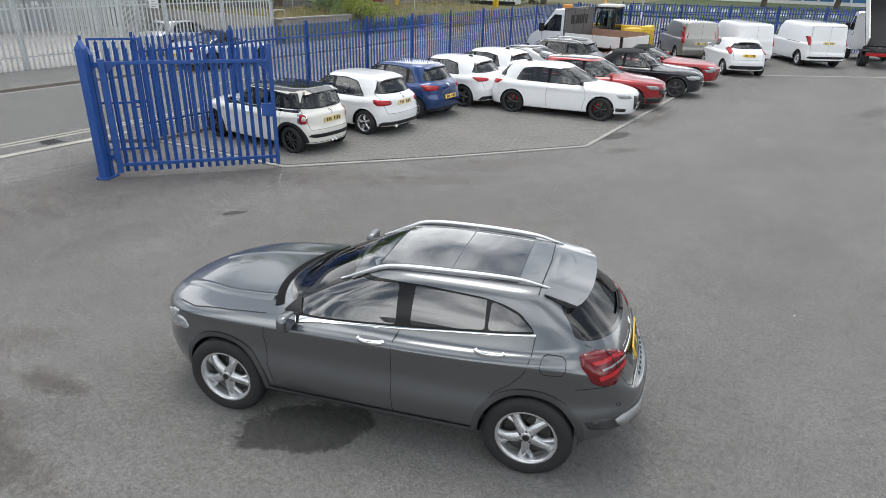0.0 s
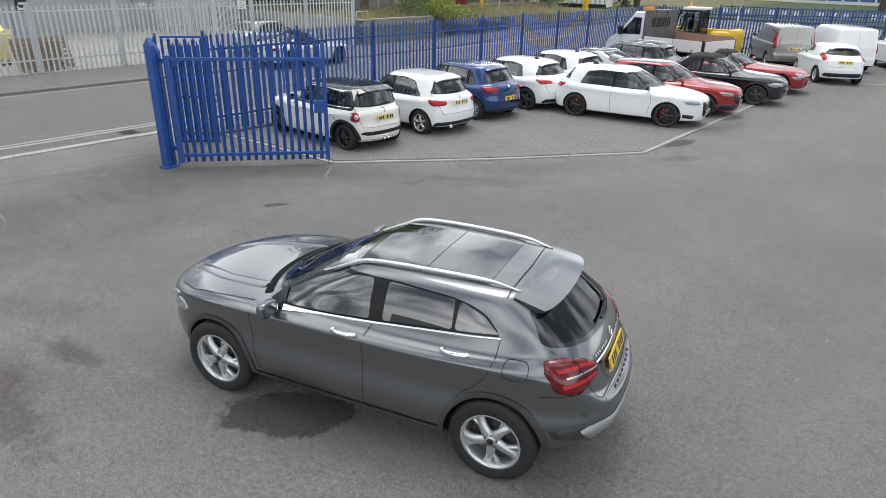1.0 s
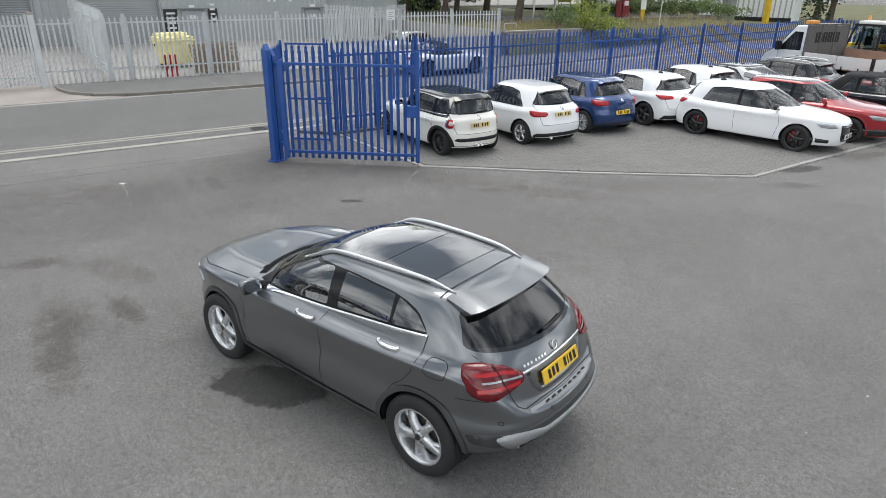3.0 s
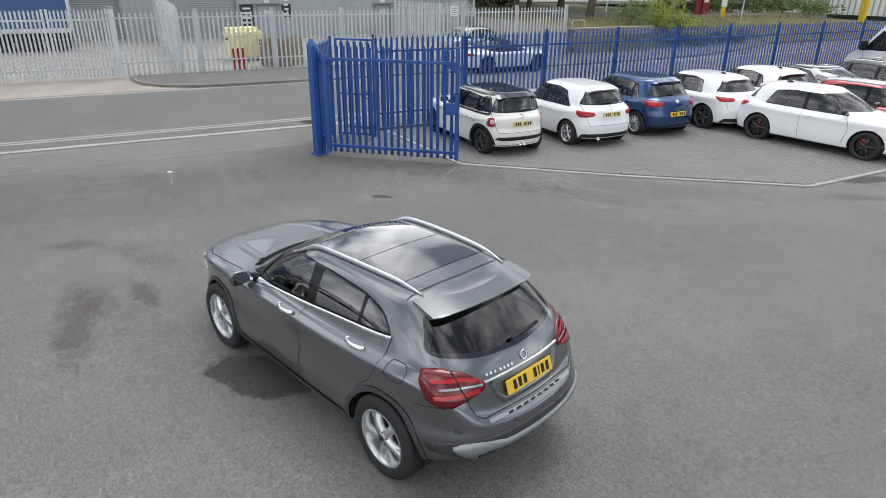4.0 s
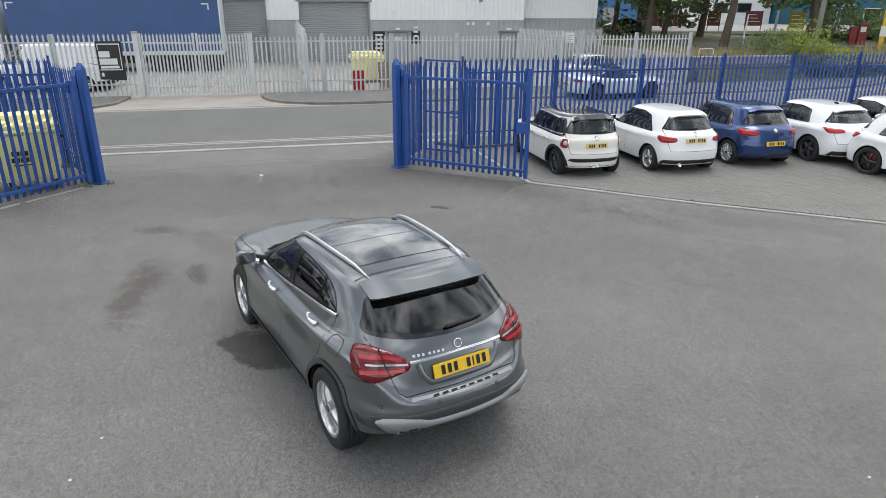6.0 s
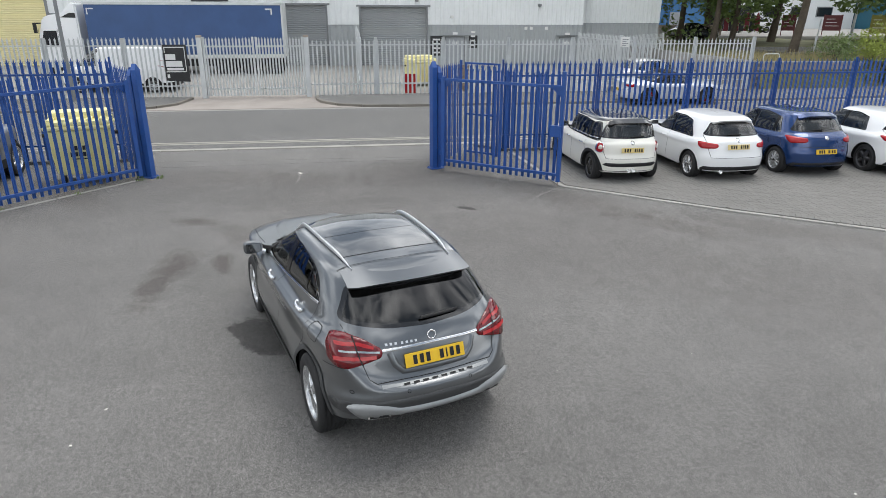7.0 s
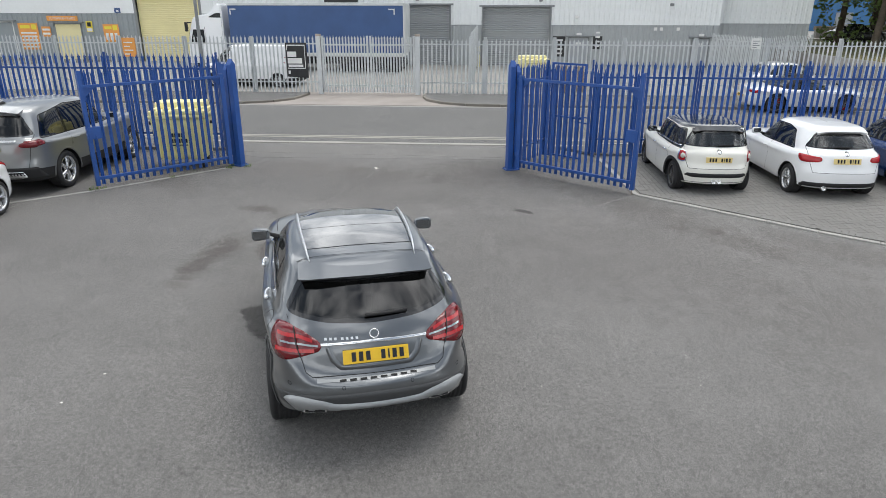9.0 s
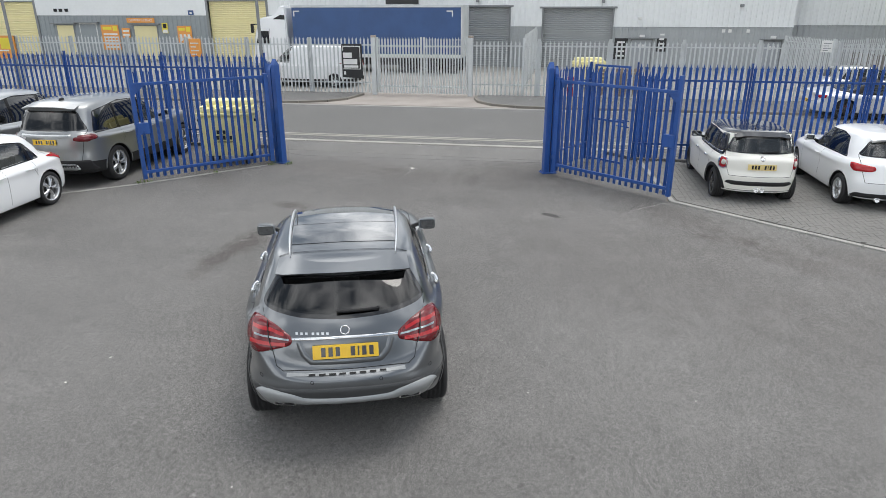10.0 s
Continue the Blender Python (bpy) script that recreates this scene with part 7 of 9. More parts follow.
sign(trade, -18.85, -18.45, 3.45, 3.75, M_CURTAIN, bars=[(0.3, 0.7, 0.2, 0.6, M_WHITE)], x=WX + 0.07)
board = sign(trade, -23.42, -21.36, 2.96, 3.27, M_ORANGE, x=WX + 0.08, label="orange board lettered CUSTOMER ENTRANCE")
txt = bpy.data.curves.new("lettering", "FONT")
txt.body, txt.size, txt.align_x, txt.align_y, txt.extrude = "CUSTOMER ENTRANCE", 0.20, "CENTER", "CENTER", 0.003
txt.materials.append(M_WHITE)
ob = new("lettering", txt)
ob.matrix_world = Matrix.Translation((WX + 0.10, -22.39, 3.115)) @ pose(0, 0, 0, 90, 0, 90) @ Matrix.Diagonal((0.82, 1, 1, 1))
ob.parent = board
for y in (-28.85, -28.45, -28.0):
    flat("wall_vent", M_BLACK, y, y + 0.25, 3.66, 3.86, WX + 0.06, WX + 0.10, trade)

# signs hung on the grey fence
fs_ = thing("fence_banner", "black vinyl banner with plain white bars, creased", "banner")
vs = [(-24.40 + 0.012 * math.sin(9 * u) * math.sin(6 * v + 1), -3.86 + 0.93 * u + 0.02 * (1 - v) * math.sin(8 * u), 0.88 + 1.42 * v - 0.05 * u * (1 - v)) for u in np.linspace(0, 1, 15) for v in np.linspace(0, 1, 17)]
link_mesh("banner_sheet", vs, [(i * 17 + j, (i + 1) * 17 + j, (i + 1) * 17 + j + 1, i * 17 + j + 1) for i in range(14) for j in range(16)], M_VINYL, fs_, smooth=True)
for u0, u1, v0, v1 in ((0.06, 0.92, 0.91, 0.94), (0.89, 0.92, 0.24, 0.92), (0.06, 0.92, 0.24, 0.265), (0.06, 0.09, 0.78, 0.92), (0.08, 0.50, 0.58, 0.74), (0.08, 0.76, 0.39, 0.55), (0.10, 0.80, 0.29, 0.36), (0.08, 0.18, 0.08, 0.18)):
    flat("banner_bar", M_WHITE, -3.86 + 0.93 * u0, -3.86 + 0.93 * u1, 0.88 + 1.42 * v0, 0.88 + 1.42 * v1, -24.380, -24.374, fs_)
for nm, y0, y1, z0, z1, mt, lab in (("notice_plate", 15.67, 16.05, 2.12, 2.55, M_WHITE, "white notice plate with grey lines on the fence"), ("fence_sign", -11.1, -10.55, 1.67, 2.47, M_ORANGE, "orange sign with pale bars on the grey fence"), ("fence_sign", -22.6, -20.2, 1.50, 2.55, M_ORANGE, "large orange sign with a yellow square on the grey fence")):
    t_ = thing(nm, lab, "sign")
    b = flat("plate", mt, y0, y1, z0, z1, -24.47, -24.385, t_)
    for k in range(4):
        flat("line", M_TRIM if mt is M_WHITE else M_WHITE, y0 + (y1 - y0) * 0.12, y0 + (y1 - y0) * (0.6 + 0.25 * (k % 2)), z0 + (z1 - z0) * (0.12 + 0.2 * k), z0 + (z1 - z0) * (0.18 + 0.2 * k), -24.3848, -24.381, b)
    if y1 - y0 > 2:
        flat("square", M_YELLOW, y1 - 0.75, y1 - 0.2, z1 - 0.6, z1 - 0.1, -24.380, -24.376, b)

# ---- articulated lorry, white van and clutter in the far yard ----
lorry = thing("articulated_lorry", "white lorry with a long blue curtain-sided trailer", "lorry", Matrix.Translation((-34.2, 0, ground_z(-34, 0))))
bm = bmesh.new()
box(bm, (-1.25, -9.55, 1.15), (1.25, 0.22, 3.62), bevel=0.02)
part("curtain_side", bm, M_CURTAIN, lorry, "faded blue trailer curtain")
bm = bmesh.new()
box(bm, (-1.28, -9.60, 3.62), (1.28, 0.27, 3.76), bevel=0.02)
box(bm, (-1.28, 0.20, 1.10), (1.28, 0.28, 3.7), bevel=0.01)
part("roof_rail_frame", bm, M_GALV, lorry)
bm = bmesh.new()
box(bm, (1.255, -9.58, 1.05), (1.275, 0.25, 1.14))
box(bm, (-1.2, -9.5, 0.95), (1.2, 0.2, 1.08))
part("side_rave", bm, M_WHITE, lorry)
for k in range(14):
    bm = bmesh.new()
    y = -9.2 + 0.70 * k
    box(bm, (1.252, y, 1.14), (1.262, y + 0.05, 1.9), bevel=0.002)
    part("curtain_strap", bm, M_CURTAIN, lorry)
for y0 in (-9.45, -0.25):
    bm = bmesh.new()
    sgn_ = 1 if y0 < -5 else -1
    box(bm, (1.252, y0, 3.40), (1.262, y0 + sgn_ * 0.35, 3.46))
    box(bm, (1.252, y0, 3.15), (1.262, y0 + sgn_ * 0.06, 3.46))
    part("corner_mark", bm, M_WHITE, lorry)
for y in (-2.9, -1.6, -0.35, -11.2, -8.3):
    for x in (-1.05, 1.0):
        v, f = lathe([(0.01, -0.12), (0.30, -0.12), (0.48, -0.15), (0.50, 0.0), (0.48, 0.15), (0.30, 0.12), (0.22, 0.05), (0.01, 0.05)], 28, "y", Matrix.Translation((x, y, 0.5)) @ pose(0, 0, 0, 0, 0, -90))
        link_mesh("lorry_wheel", v, f, M_RUBBER, lorry, smooth=True)
CAB_SIDE = [(-9.95, 0.75), (-9.95, 3.70), (-10.22, 3.76), (-10.70, 3.20), (-11.40, 3.10), (-11.66, 2.95), (-11.90, 2.20), (-12.02, 1.60), (-12.06, 0.75)]
bm = bmesh.new()
rows = [[bm.verts.new((x, y, z)) for y, z in CAB_SIDE] for x in (-1.20, 1.20)]
bm.faces.new(rows[0])
bm.faces.new(rows[1][::-1])
for i in range(len(CAB_SIDE)):
    bm.faces.new((rows[0][i - 1], rows[0][i], rows[1][i], rows[1][i - 1]))
bmesh.ops.recalc_face_normals(bm, faces=bm.faces[:])
bmesh.ops.bevel(bm, geom=bm.edges[:], offset=0.07, segments=3, affect="EDGES")
cab_shell = part("cab", bm, P_WHITE, lorry)
for nm, outline in (("cab_window", [(-11.05, 1.62), (-11.05, 2.36), (-11.66, 2.36), (-11.84, 1.70)]), ("fairing_vent", [(-10.02, 2.98), (-10.02, 3.22), (-10.30, 3.22), (-10.75, 3.00)])):
    bm = bmesh.new()
    front, back = [[bm.verts.new((x, y, z)) for y, z in outline] for x in (1.212, 1.190)]
    bm.faces.new(front)
    for i in range(len(outline)):
        bm.faces.new((front[i - 1], front[i], back[i], back[i - 1]))
    bmesh.ops.recalc_face_normals(bm, faces=bm.faces[:])
    part(nm, bm, M_GLOSSK, cab_shell)
bm = bmesh.new()
for y in (-11.0, -11.9):
    box(bm, (1.202, y - 0.006, 0.95), (1.207, y + 0.006, 2.5))
part("door_seam", bm, M_SEAM, cab_shell)
bm = bmesh.new()
box(bm, (-1.05, -12.10, 0.55), (1.21, -9.95, 0.95), bevel=0.05)
part("cab_skirt", bm, M_WHITE, cab_shell)
bm = bmesh.new()
box(bm, (1.20, -12.05, 2.25), (1.42, -11.93, 2.75), bevel=0.04)
tube(bm, (1.15, -11.75, 2.72), (1.32, -12.0, 2.72), 0.03, 6)
part("cab_mirror", bm, M_BLACK, cab_shell)
bm = bmesh.new()
box(bm, (-1.0, -10.2, 0.55), (1.0, -0.2, 0.9))
part("chassis", bm, M_BLACK, lorry)

FARVAN = van(4.98, 1.92, 1.97, 3.10, 0.95, P_WHITE, lamps=((((0.80, 0.98), (0.80, 1.40), (0.90, 1.40), (0.90, 0.98)), "rear", M_RED, "tail_light"),), clad_row=5)
car(FARVAN, pose(-27.3, -6.4, ground_z(-27, 0) + 0.012, 0, 0, -93), "white panel van parked behind the grey fence", "van", "cars across the road")


def wheelie_bin(x, y, turn, z, scale, label, lettered):
    """A four-wheeled plastic waste container with a ribbed lid."""
    b = thing("wheelie_bin", label, "bin", pose(x, y, z, 0, 0, turn) @ Matrix.Diagonal((*scale, 1)), "waste bins")
    bm = bmesh.new()
    lo = [bm.verts.new((sx * 0.40, sy * 0.58, 0.20)) for sx, sy in ((-1, -1), (1, -1), (1, 1), (-1, 1))]
    hi = [bm.verts.new((sx * 0.50, sy * 0.67, 1.10)) for sx, sy in ((-1, -1), (1, -1), (1, 1), (-1, 1))]
    bm.faces.new(lo[::-1])
    bm.faces.new(hi)
    for i in range(4):
        bm.faces.new((lo[i], lo[(i + 1) % 4], hi[(i + 1) % 4], hi[i]))
    bmesh.ops.bevel(bm, geom=bm.edges[:], offset=0.045, segments=3, affect="EDGES")
    part("bin_body", bm, M_BIN, b, smooth=False)
    bm = bmesh.new()
    box(bm, (-0.53, -0.70, 1.08), (0.53, 0.70, 1.15), bevel=0.03)
    part("bin_rim", bm, M_BIN, b)
    bm = bmesh.new()
    box(bm, (-0.52, -0.68, 1.15), (0.50, 0.68, 1.24), bevel=0.04)
    box(bm, (-0.46, -0.62, 1.22), (0.10, 0.62, 1.38), bevel=0.06)
    for k in range(5):
        box(bm, (0.10, -0.60 + 0.27 * k, 1.23), (0.48, -0.48 + 0.27 * k, 1.28), bevel=0.02)
    part("bin_lid", bm, M_BIN, b, "domed ribbed lid")
    for k in range(7):
        bm = bmesh.new()
        yy = -0.51 + 0.17 * k
        box(bm, (0.425, yy - 0.012, 0.30), (0.52, yy + 0.012, 1.05), Matrix.Translation((-0.03, 0, 0)) @ pose(0, 0, 0, 0, 0, 0), bevel=0.004)
        part("rib", bm, M_BIN, b)
    for sx in (-1, 1):
        for sy in (-1, 1):
            v, f = lathe([(0.005, -0.025), (0.08, -0.025), (0.10, -0.015), (0.10, 0.015), (0.08, 0.025), (0.005, 0.025)], 18, "y", Matrix.Translation((sx * 0.30, sy * 0.46, 0.10)))
            link_mesh("castor", v, f, M_BLACK, b, smooth=True)
    for sy in (-1, 1):
        bm = bmesh.new()
        tube(bm, (0.1, sy * 0.70, 0.95), (0.1, sy * 0.80, 0.95), 0.035, 10)
        part("lifting_trunnion", bm, M_BLACK, b)
    if lettered:
        rows = [(-0.20 + 0.082 * q, -0.138 + 0.082 * q, 0.70, 0.78) for q in range(4)] + [(-0.22 + 0.085 * q, -0.155 + 0.085 * q, 0.58, 0.66) for q in range(5)] + [(-0.20, 0.19, 0.52, 0.54)]
        for y0, y1, z0, z1 in rows:
            bm = bmesh.new()
            box(bm, (0.522, y0, z0), (0.528, y1, z1))
            part("marking_bar", bm, M_BLACK, b, "plain dark bar in place of lettering")
    return b


wheelie_bin(-11.02, -2.42, 12, 0, (0.95, 0.93, 1.12), "yellow four-wheeled waste bin behind the gate leaf", True)
wheelie_bin(-27.6, 7.0, 10, ground_z(-27.6, 0) + 0.012, (1.05, 1.05, 1.05), "yellow waste bin in the far yard", False)
for k in range(6):
    p = thing("timber_pallet", "weathered wooden pallet leaning behind the grey fence", "pallet", pose(-25.2 - 0.16 * k, 7.9 + 0.35 * (k % 3), ground_z(-25, 0) + 0.012, 0, -12 - 2 * k, 3 * k), "stacked pallets")
    for j in range(7):
        bm = bmesh.new()
        box(bm, (0.0, -0.6, 0.10 + 0.16 * j), (0.022, 0.6, 0.20 + 0.16 * j), bevel=0.003)
        part("slat", bm, M_WOOD, p)
    for y in (-0.56, 0.0, 0.5):
        bm = bmesh.new()
        box(bm, (-0.10, y, 0.0), (0.0, y + 0.07, 1.2), bevel=0.004)
        part("bearer", bm, M_WOOD, p)
for k in range(3):
    p = thing("barrier_board", "red and white barrier board behind the grey fence", "barrier", pose(-25.1, 6.02 + 0.19 * k, ground_z(-25, 0) + 0.012, 0, 0, 0), "barrier boards")
    bm = bmesh.new()
    box(bm, (0, 0, 0), (0.03, 0.12, 0.85), bevel=0.006)
    part("board", bm, M_REDLIT, p)
for y in (4.3,):
    b = thing("bollard", "yellow and black steel bollard by the shutter", "bollard", Matrix.Translation((-37.2, y, ground_z(-37, 0))), "bollards")
    bm = bmesh.new()
    tube(bm, (0, 0, 0), (0, 0, 1.3), 0.09, 14)
    part("tube", bm, M_YELLOW, b)
    bm = bmesh.new()
    tube(bm, (0, 0, 0.8), (0, 0, 1.0), 0.093, 14)
    part("band", bm, M_BLACK, b)
lamp = thing("street_lamp", "grey steel lamp column on the far footway", "street lamp", pose(-23.7, -7.3, ground_z(-23.7, 0) + 0.10, 0, 0, 0))
bm = bmesh.new()
tube(bm, (0, 0, 0), (0, 0, 1.4), 0.10, 14)
tube(bm, (0, 0, 1.4), (0, 0, 8.0), 0.075, 14, 0.05)
part("column", bm, M_TRIM, lamp)
bm = bmesh.new()
tube(bm, (0, 0, 7.9), (0.9, 0, 8.15), 0.035, 8)
box(bm, (0.8, -0.12, 8.08), (1.5, 0.12, 8.22), bevel=0.03)
part("lantern", bm, M_TRIM, lamp)
copy_thing(lamp, pose(-24.0, -20.0, ground_z(-24, 0) + 0.10, 0, 0, 0))

# ---- raised verge and estate across the road ----


def lift(x, y):
    """Height of the raised verge: a wall foot to the south, slopes elsewhere."""
    if y < 28.2:
        e = 1.0 if x < -24.7 else 0.0
    else:
        w = 2.4 + 0.25 * min(y - 28.2, 12)
        u = min(max((-24.25 - x) / w, 0.0), 1.0)
        e = u * u * (3 - 2 * u)
    n = min(max((54 - y) / 9.0, 0.0), 1.0)
    return 0.12 + (1.18 * n + 0.25 * (1 - n)) * e


random.seed(11)
gx = [-24.2, -24.72, -25.3, -25.9, -26.6, -27.4, -28.4, -30, -33, -37, -42, -50, -60, -75, -100, -140]
gy = [22.7, 24.5, 26.3, 28.1, 28.4, 29.2, 30.2, 31.5, 33, 34.5, 36, 37.5, 39, 41, 43.5, 46, 49, 52, 56, 62, 75, 95, 140]
vs = [(x - (0.0 if y < 34 else (y - 34) * 0.28 if x > -24.5 else 0.0), y, lift(x, y) + (random.uniform(-0.03, 0.05) if -60 < x < -25.5 else 0.0)) for x in gx for y in gy]
fs = [(i * len(gy) + j, i * len(gy) + j + 1, (i + 1) * len(gy) + j + 1, (i + 1) * len(gy) + j) for i in range(len(gx) - 1) for j in range(len(gy) - 1)]
tagged(link_mesh("verge", vs, fs, M_GRASS, smooth=True), "rough uneven grass verge above the road", "grass", kind="structure")
for nm, x0, x1, y0, y1, z, mt, lb in (("estate_lane", -37.5, -30.8, 29.0, 50.0, 1.40, M_PAVE, "dark asphalt lane on the raised estate"), ("estate_forecourt", -110.0, -55.5, 30.0, 110.0, 1.42, M_CONCRETE, "pale forecourt before the far units")):
    bm = bmesh.new()
    box(bm, (x0, y0, z - 0.3), (x1, y1, z))
    tagged(part(nm, bm, mt, None), lb, "road", kind="structure")

# the brick retaining wall: courses of bricks with a coping
wall = thing("retaining_wall", "weathered brown brick retaining wall below the verge", "wall", kind="structure")
bm = bmesh.new()
box(bm, (-24.85, 22.62, 0.0), (-24.66, 28.2, 1.36))
part("wall_core", bm, M_SAND, wall)
bm = bmesh.new()
box(bm, (0, 0.005, 0.005), (0.10, 0.435, 0.145), bevel=0.008)
block = bpy.data.meshes.new("wall_block")
bm.to_mesh(block)
bm.free()
block.materials.append(M_BRICK)
bm = bmesh.new()
box(bm, (-38.9, 22.50, 0.0), (-24.86, 22.72, 1.44), bevel=0.01)
part("return_wall", bm, M_CONCRETE, wall, "pale rendered return of the wall")
for r in range(8):
    for k in range(12):
        y = 22.66 + 0.44 * k + (0.22 if r % 2 else 0.0)
        if y + 0.44 < 28.2:
            shared("brick", block, wall, Matrix.Translation((-24.70, y, 0.14 + 0.15 * r)))
for k in range(9):
    bm = bmesh.new()
    box(bm, (-24.90, 22.64 + 0.615 * k, 1.345), (-24.56, 23.245 + 0.615 * k, 1.41), bevel=0.01)
    part("coping_stone", bm, M_KERB, wall)

# ---- plants ----


def leaves(bm_v, bm_f, centre, radii, n, size, rnd, shell=0.35):
    """Adds n small folded leaves in a lumpy ellipsoid cloud."""
    lumps = [(Vector((rnd.gauss(0, 0.45), rnd.gauss(0, 0.45), rnd.gauss(0.05, 0.4))), rnd.uniform(0.35, 0.62)) for _ in range(14)]
    for _ in range(n):
        c, r = rnd.choice(lumps)
        d = Vector((rnd.gauss(0, 1), rnd.gauss(0, 1), rnd.gauss(0, 1))).normalized() * r * (1 - shell * rnd.random() ** 2)
        p = c + d
        q = Vector((centre[0] + p.x * radii[0], centre[1] + p.y * radii[1], centre[2] + p.z * radii[2]))
        u = Vector((rnd.gauss(0, 1), rnd.gauss(0, 1), rnd.gauss(0, 0.6))).normalized()
        w = u.cross(Vector((rnd.gauss(0, 1), rnd.gauss(0, 1), rnd.gauss(0, 1)))).normalized()
        s = size * rnd.uniform(0.6, 1.4)
        up = u.cross(w) * s * 0.18
        k = len(bm_v)
        bm_v += [q - u * s * 0.6, q + w * s * 0.34 + up, q + u * s * 0.6, q - w * s * 0.34 + up]
        bm_f += [(k, k + 1, k + 2), (k, k + 2, k + 3)]


def tree(x, y, z, height, crown_z, radius, trunk_r, lean, seed, n, size, mat, label):
    rnd = random.Random(seed)
    ob = thing("tree", label, "tree", pose(x, y, z), "roadside trees")
    top = Vector((lean[0], lean[1], height * 0.72))
    pts = [Vector((0, 0, -0.2)), top * 0.25 + Vector((0.05, 0.03, 0)), top * 0.55, top]
    vs_, fs_ = [], []
    for i, p in enumerate(pts):
        r = trunk_r * (1.25, 0.95, 0.72, 0.3)[i]
        vs_ += [p + Vector((r * math.cos(a) * rnd.uniform(0.9, 1.1), r * math.sin(a), 0)) for a in np.linspace(0, 2 * math.pi, 10, endpoint=False)]
    fs_ = [(i * 10 + k, i * 10 + (k + 1) % 10, i * 10 + 10 + (k + 1) % 10, i * 10 + 10 + k) for i in range(3) for k in range(10)]
    link_mesh("trunk", vs_, fs_, M_BARK, ob, smooth=True)
    for k in range(7):
        a = 2.4 * k + rnd.random()
        s = top * rnd.uniform(0.42, 0.9)
        e = s + Vector((math.cos(a) * radius * 0.75, math.sin(a) * radius * 0.75, rnd.uniform(0.3, 1.6)))
        m = (s + e) / 2 + Vector((0, 0, 0.3))
        lv, lf = sweep([s, m, e], trunk_r * 0.26, 6)
        link_mesh("limb", lv, lf, M_BARK, ob, smooth=True)
    lv, lf = [], []
    mid = (crown_z + height) / 2
    leaves(lv, lf, (lean[0] * 0.8, lean[1] * 0.8, mid), (radius, radius, (height - crown_z) / 2), n, size, rnd)
    link_mesh("crown", lv, lf, mat, ob)
    return ob


def shrub(x, y, z, radii, n, size, mat, seed, label):
    rnd = random.Random(seed)
    ob = thing("shrub", label, "shrub", pose(x, y, z), "shrubs on the verge")
    for k in range(5):
        a = 1.3 * k
        lv, lf = sweep([(0, 0, -0.05), (0.15 * math.cos(a), 0.15 * math.sin(a), radii[2] * 0.6), (radii[0] * 0.5 * math.cos(a), radii[1] * 0.5 * math.sin(a), radii[2] * 1.3)], 0.02, 5)
        link_mesh("stem", lv, lf, M_BARK, ob)
    lv, lf = [], []
    leaves(lv, lf, (0, 0, radii[2]), radii, n, size, rnd)
    link_mesh("foliage", lv, lf, mat, ob)
    return ob


for k, (x, y, h, cz, r, tr, lean) in enumerate(((-54.7, 36.9, 11, 2.9, 4.2, 0.30, (0.4, 0.2)), (-57.6, 39.4, 11, 3.1, 4.6, 0.32, (1.4, 2.2)), (-46.9, 38.3, 11, 2.9, 4.3, 0.36, (0.3, 0.5)), (-32.0, 29.6, 11, 2.9, 4.0, 0.30, (0.3, 0.7)), (-34.6, 38.2, 10, 2.4, 4.2, 0.34, (-0.3, 0.2)), (-40.5, 44.5, 10, 2.0, 4.4, 0.32, (0.2, 0.4)), (-44.0, 33.0, 11, 3.0, 4.4, 0.26, (0.2, 0.3)), (-39.0, 28.5, 11, 3.0, 4.4, 0.26, (0.2, 0.3)), (-50.0, 34.2, 11, 2.6, 4.6, 0.28, (0.2, -0.3)), (-47.5, 30.5, 11, 2.6, 4.4, 0.28, (0.1, 0.2)))):
    tree(x, y, 1.3, h, cz, r, tr * 0.78, lean, 40 + k, 4800, 0.32, M_LEAF, "broad-leaved roadside tree with hanging green crown")
for k, (x, y, z, h, cz, r) in enumerate(((-33.5, 72.0, 0.4, 8, 0.9, 4.2), (-36.5, 75.0, 0.4, 8, 1.0, 4.0), (-13.5, 95.0, 0.2, 8, 1.3, 4.6), (-5.5, 98.0, 0.2, 8, 1.2, 4.2), (3.0, 97.0, 0.2, 8, 1.0, 4.5))):
    tree(x, y, z, h, cz, r, 0.3, (0.1, 0.2), 60 + k, 2200, 0.34, M_LEAF_D, "bushy dark green tree beyond the yard's end")
shrub(-25.9, 27.6, 1.25, (0.85, 1.1, 0.72), 1700, 0.085, M_SHRUB, 3, "loose green shrub spilling over the wall")
shrub(-25.1, 28.3, 0.2, (0.6, 1.2, 0.66), 1300, 0.085, M_SHRUB, 4, "green shrub growing down the bank")
shrub(-26.2, 29.8, 1.05, (1.0, 1.25, 0.80), 1900, 0.10, M_LEAF_Y, 5, "golden-leaved shrub on the verge")
shrub(-25.8, 31.4, 0.75, (0.85, 1.0, 0.66), 1300, 0.10, M_LEAF_Y, 6, "golden-leaved shrub on the verge")
for k in range(4):
    shrub(-24.9 - 0.1 * k, 30.2 + 1.7 * k, 0.15, (0.55, 1.1, 0.42), 800, 0.08, M_LEAF_D, 7 + k, "low dark ivy mound at the foot of the bank")
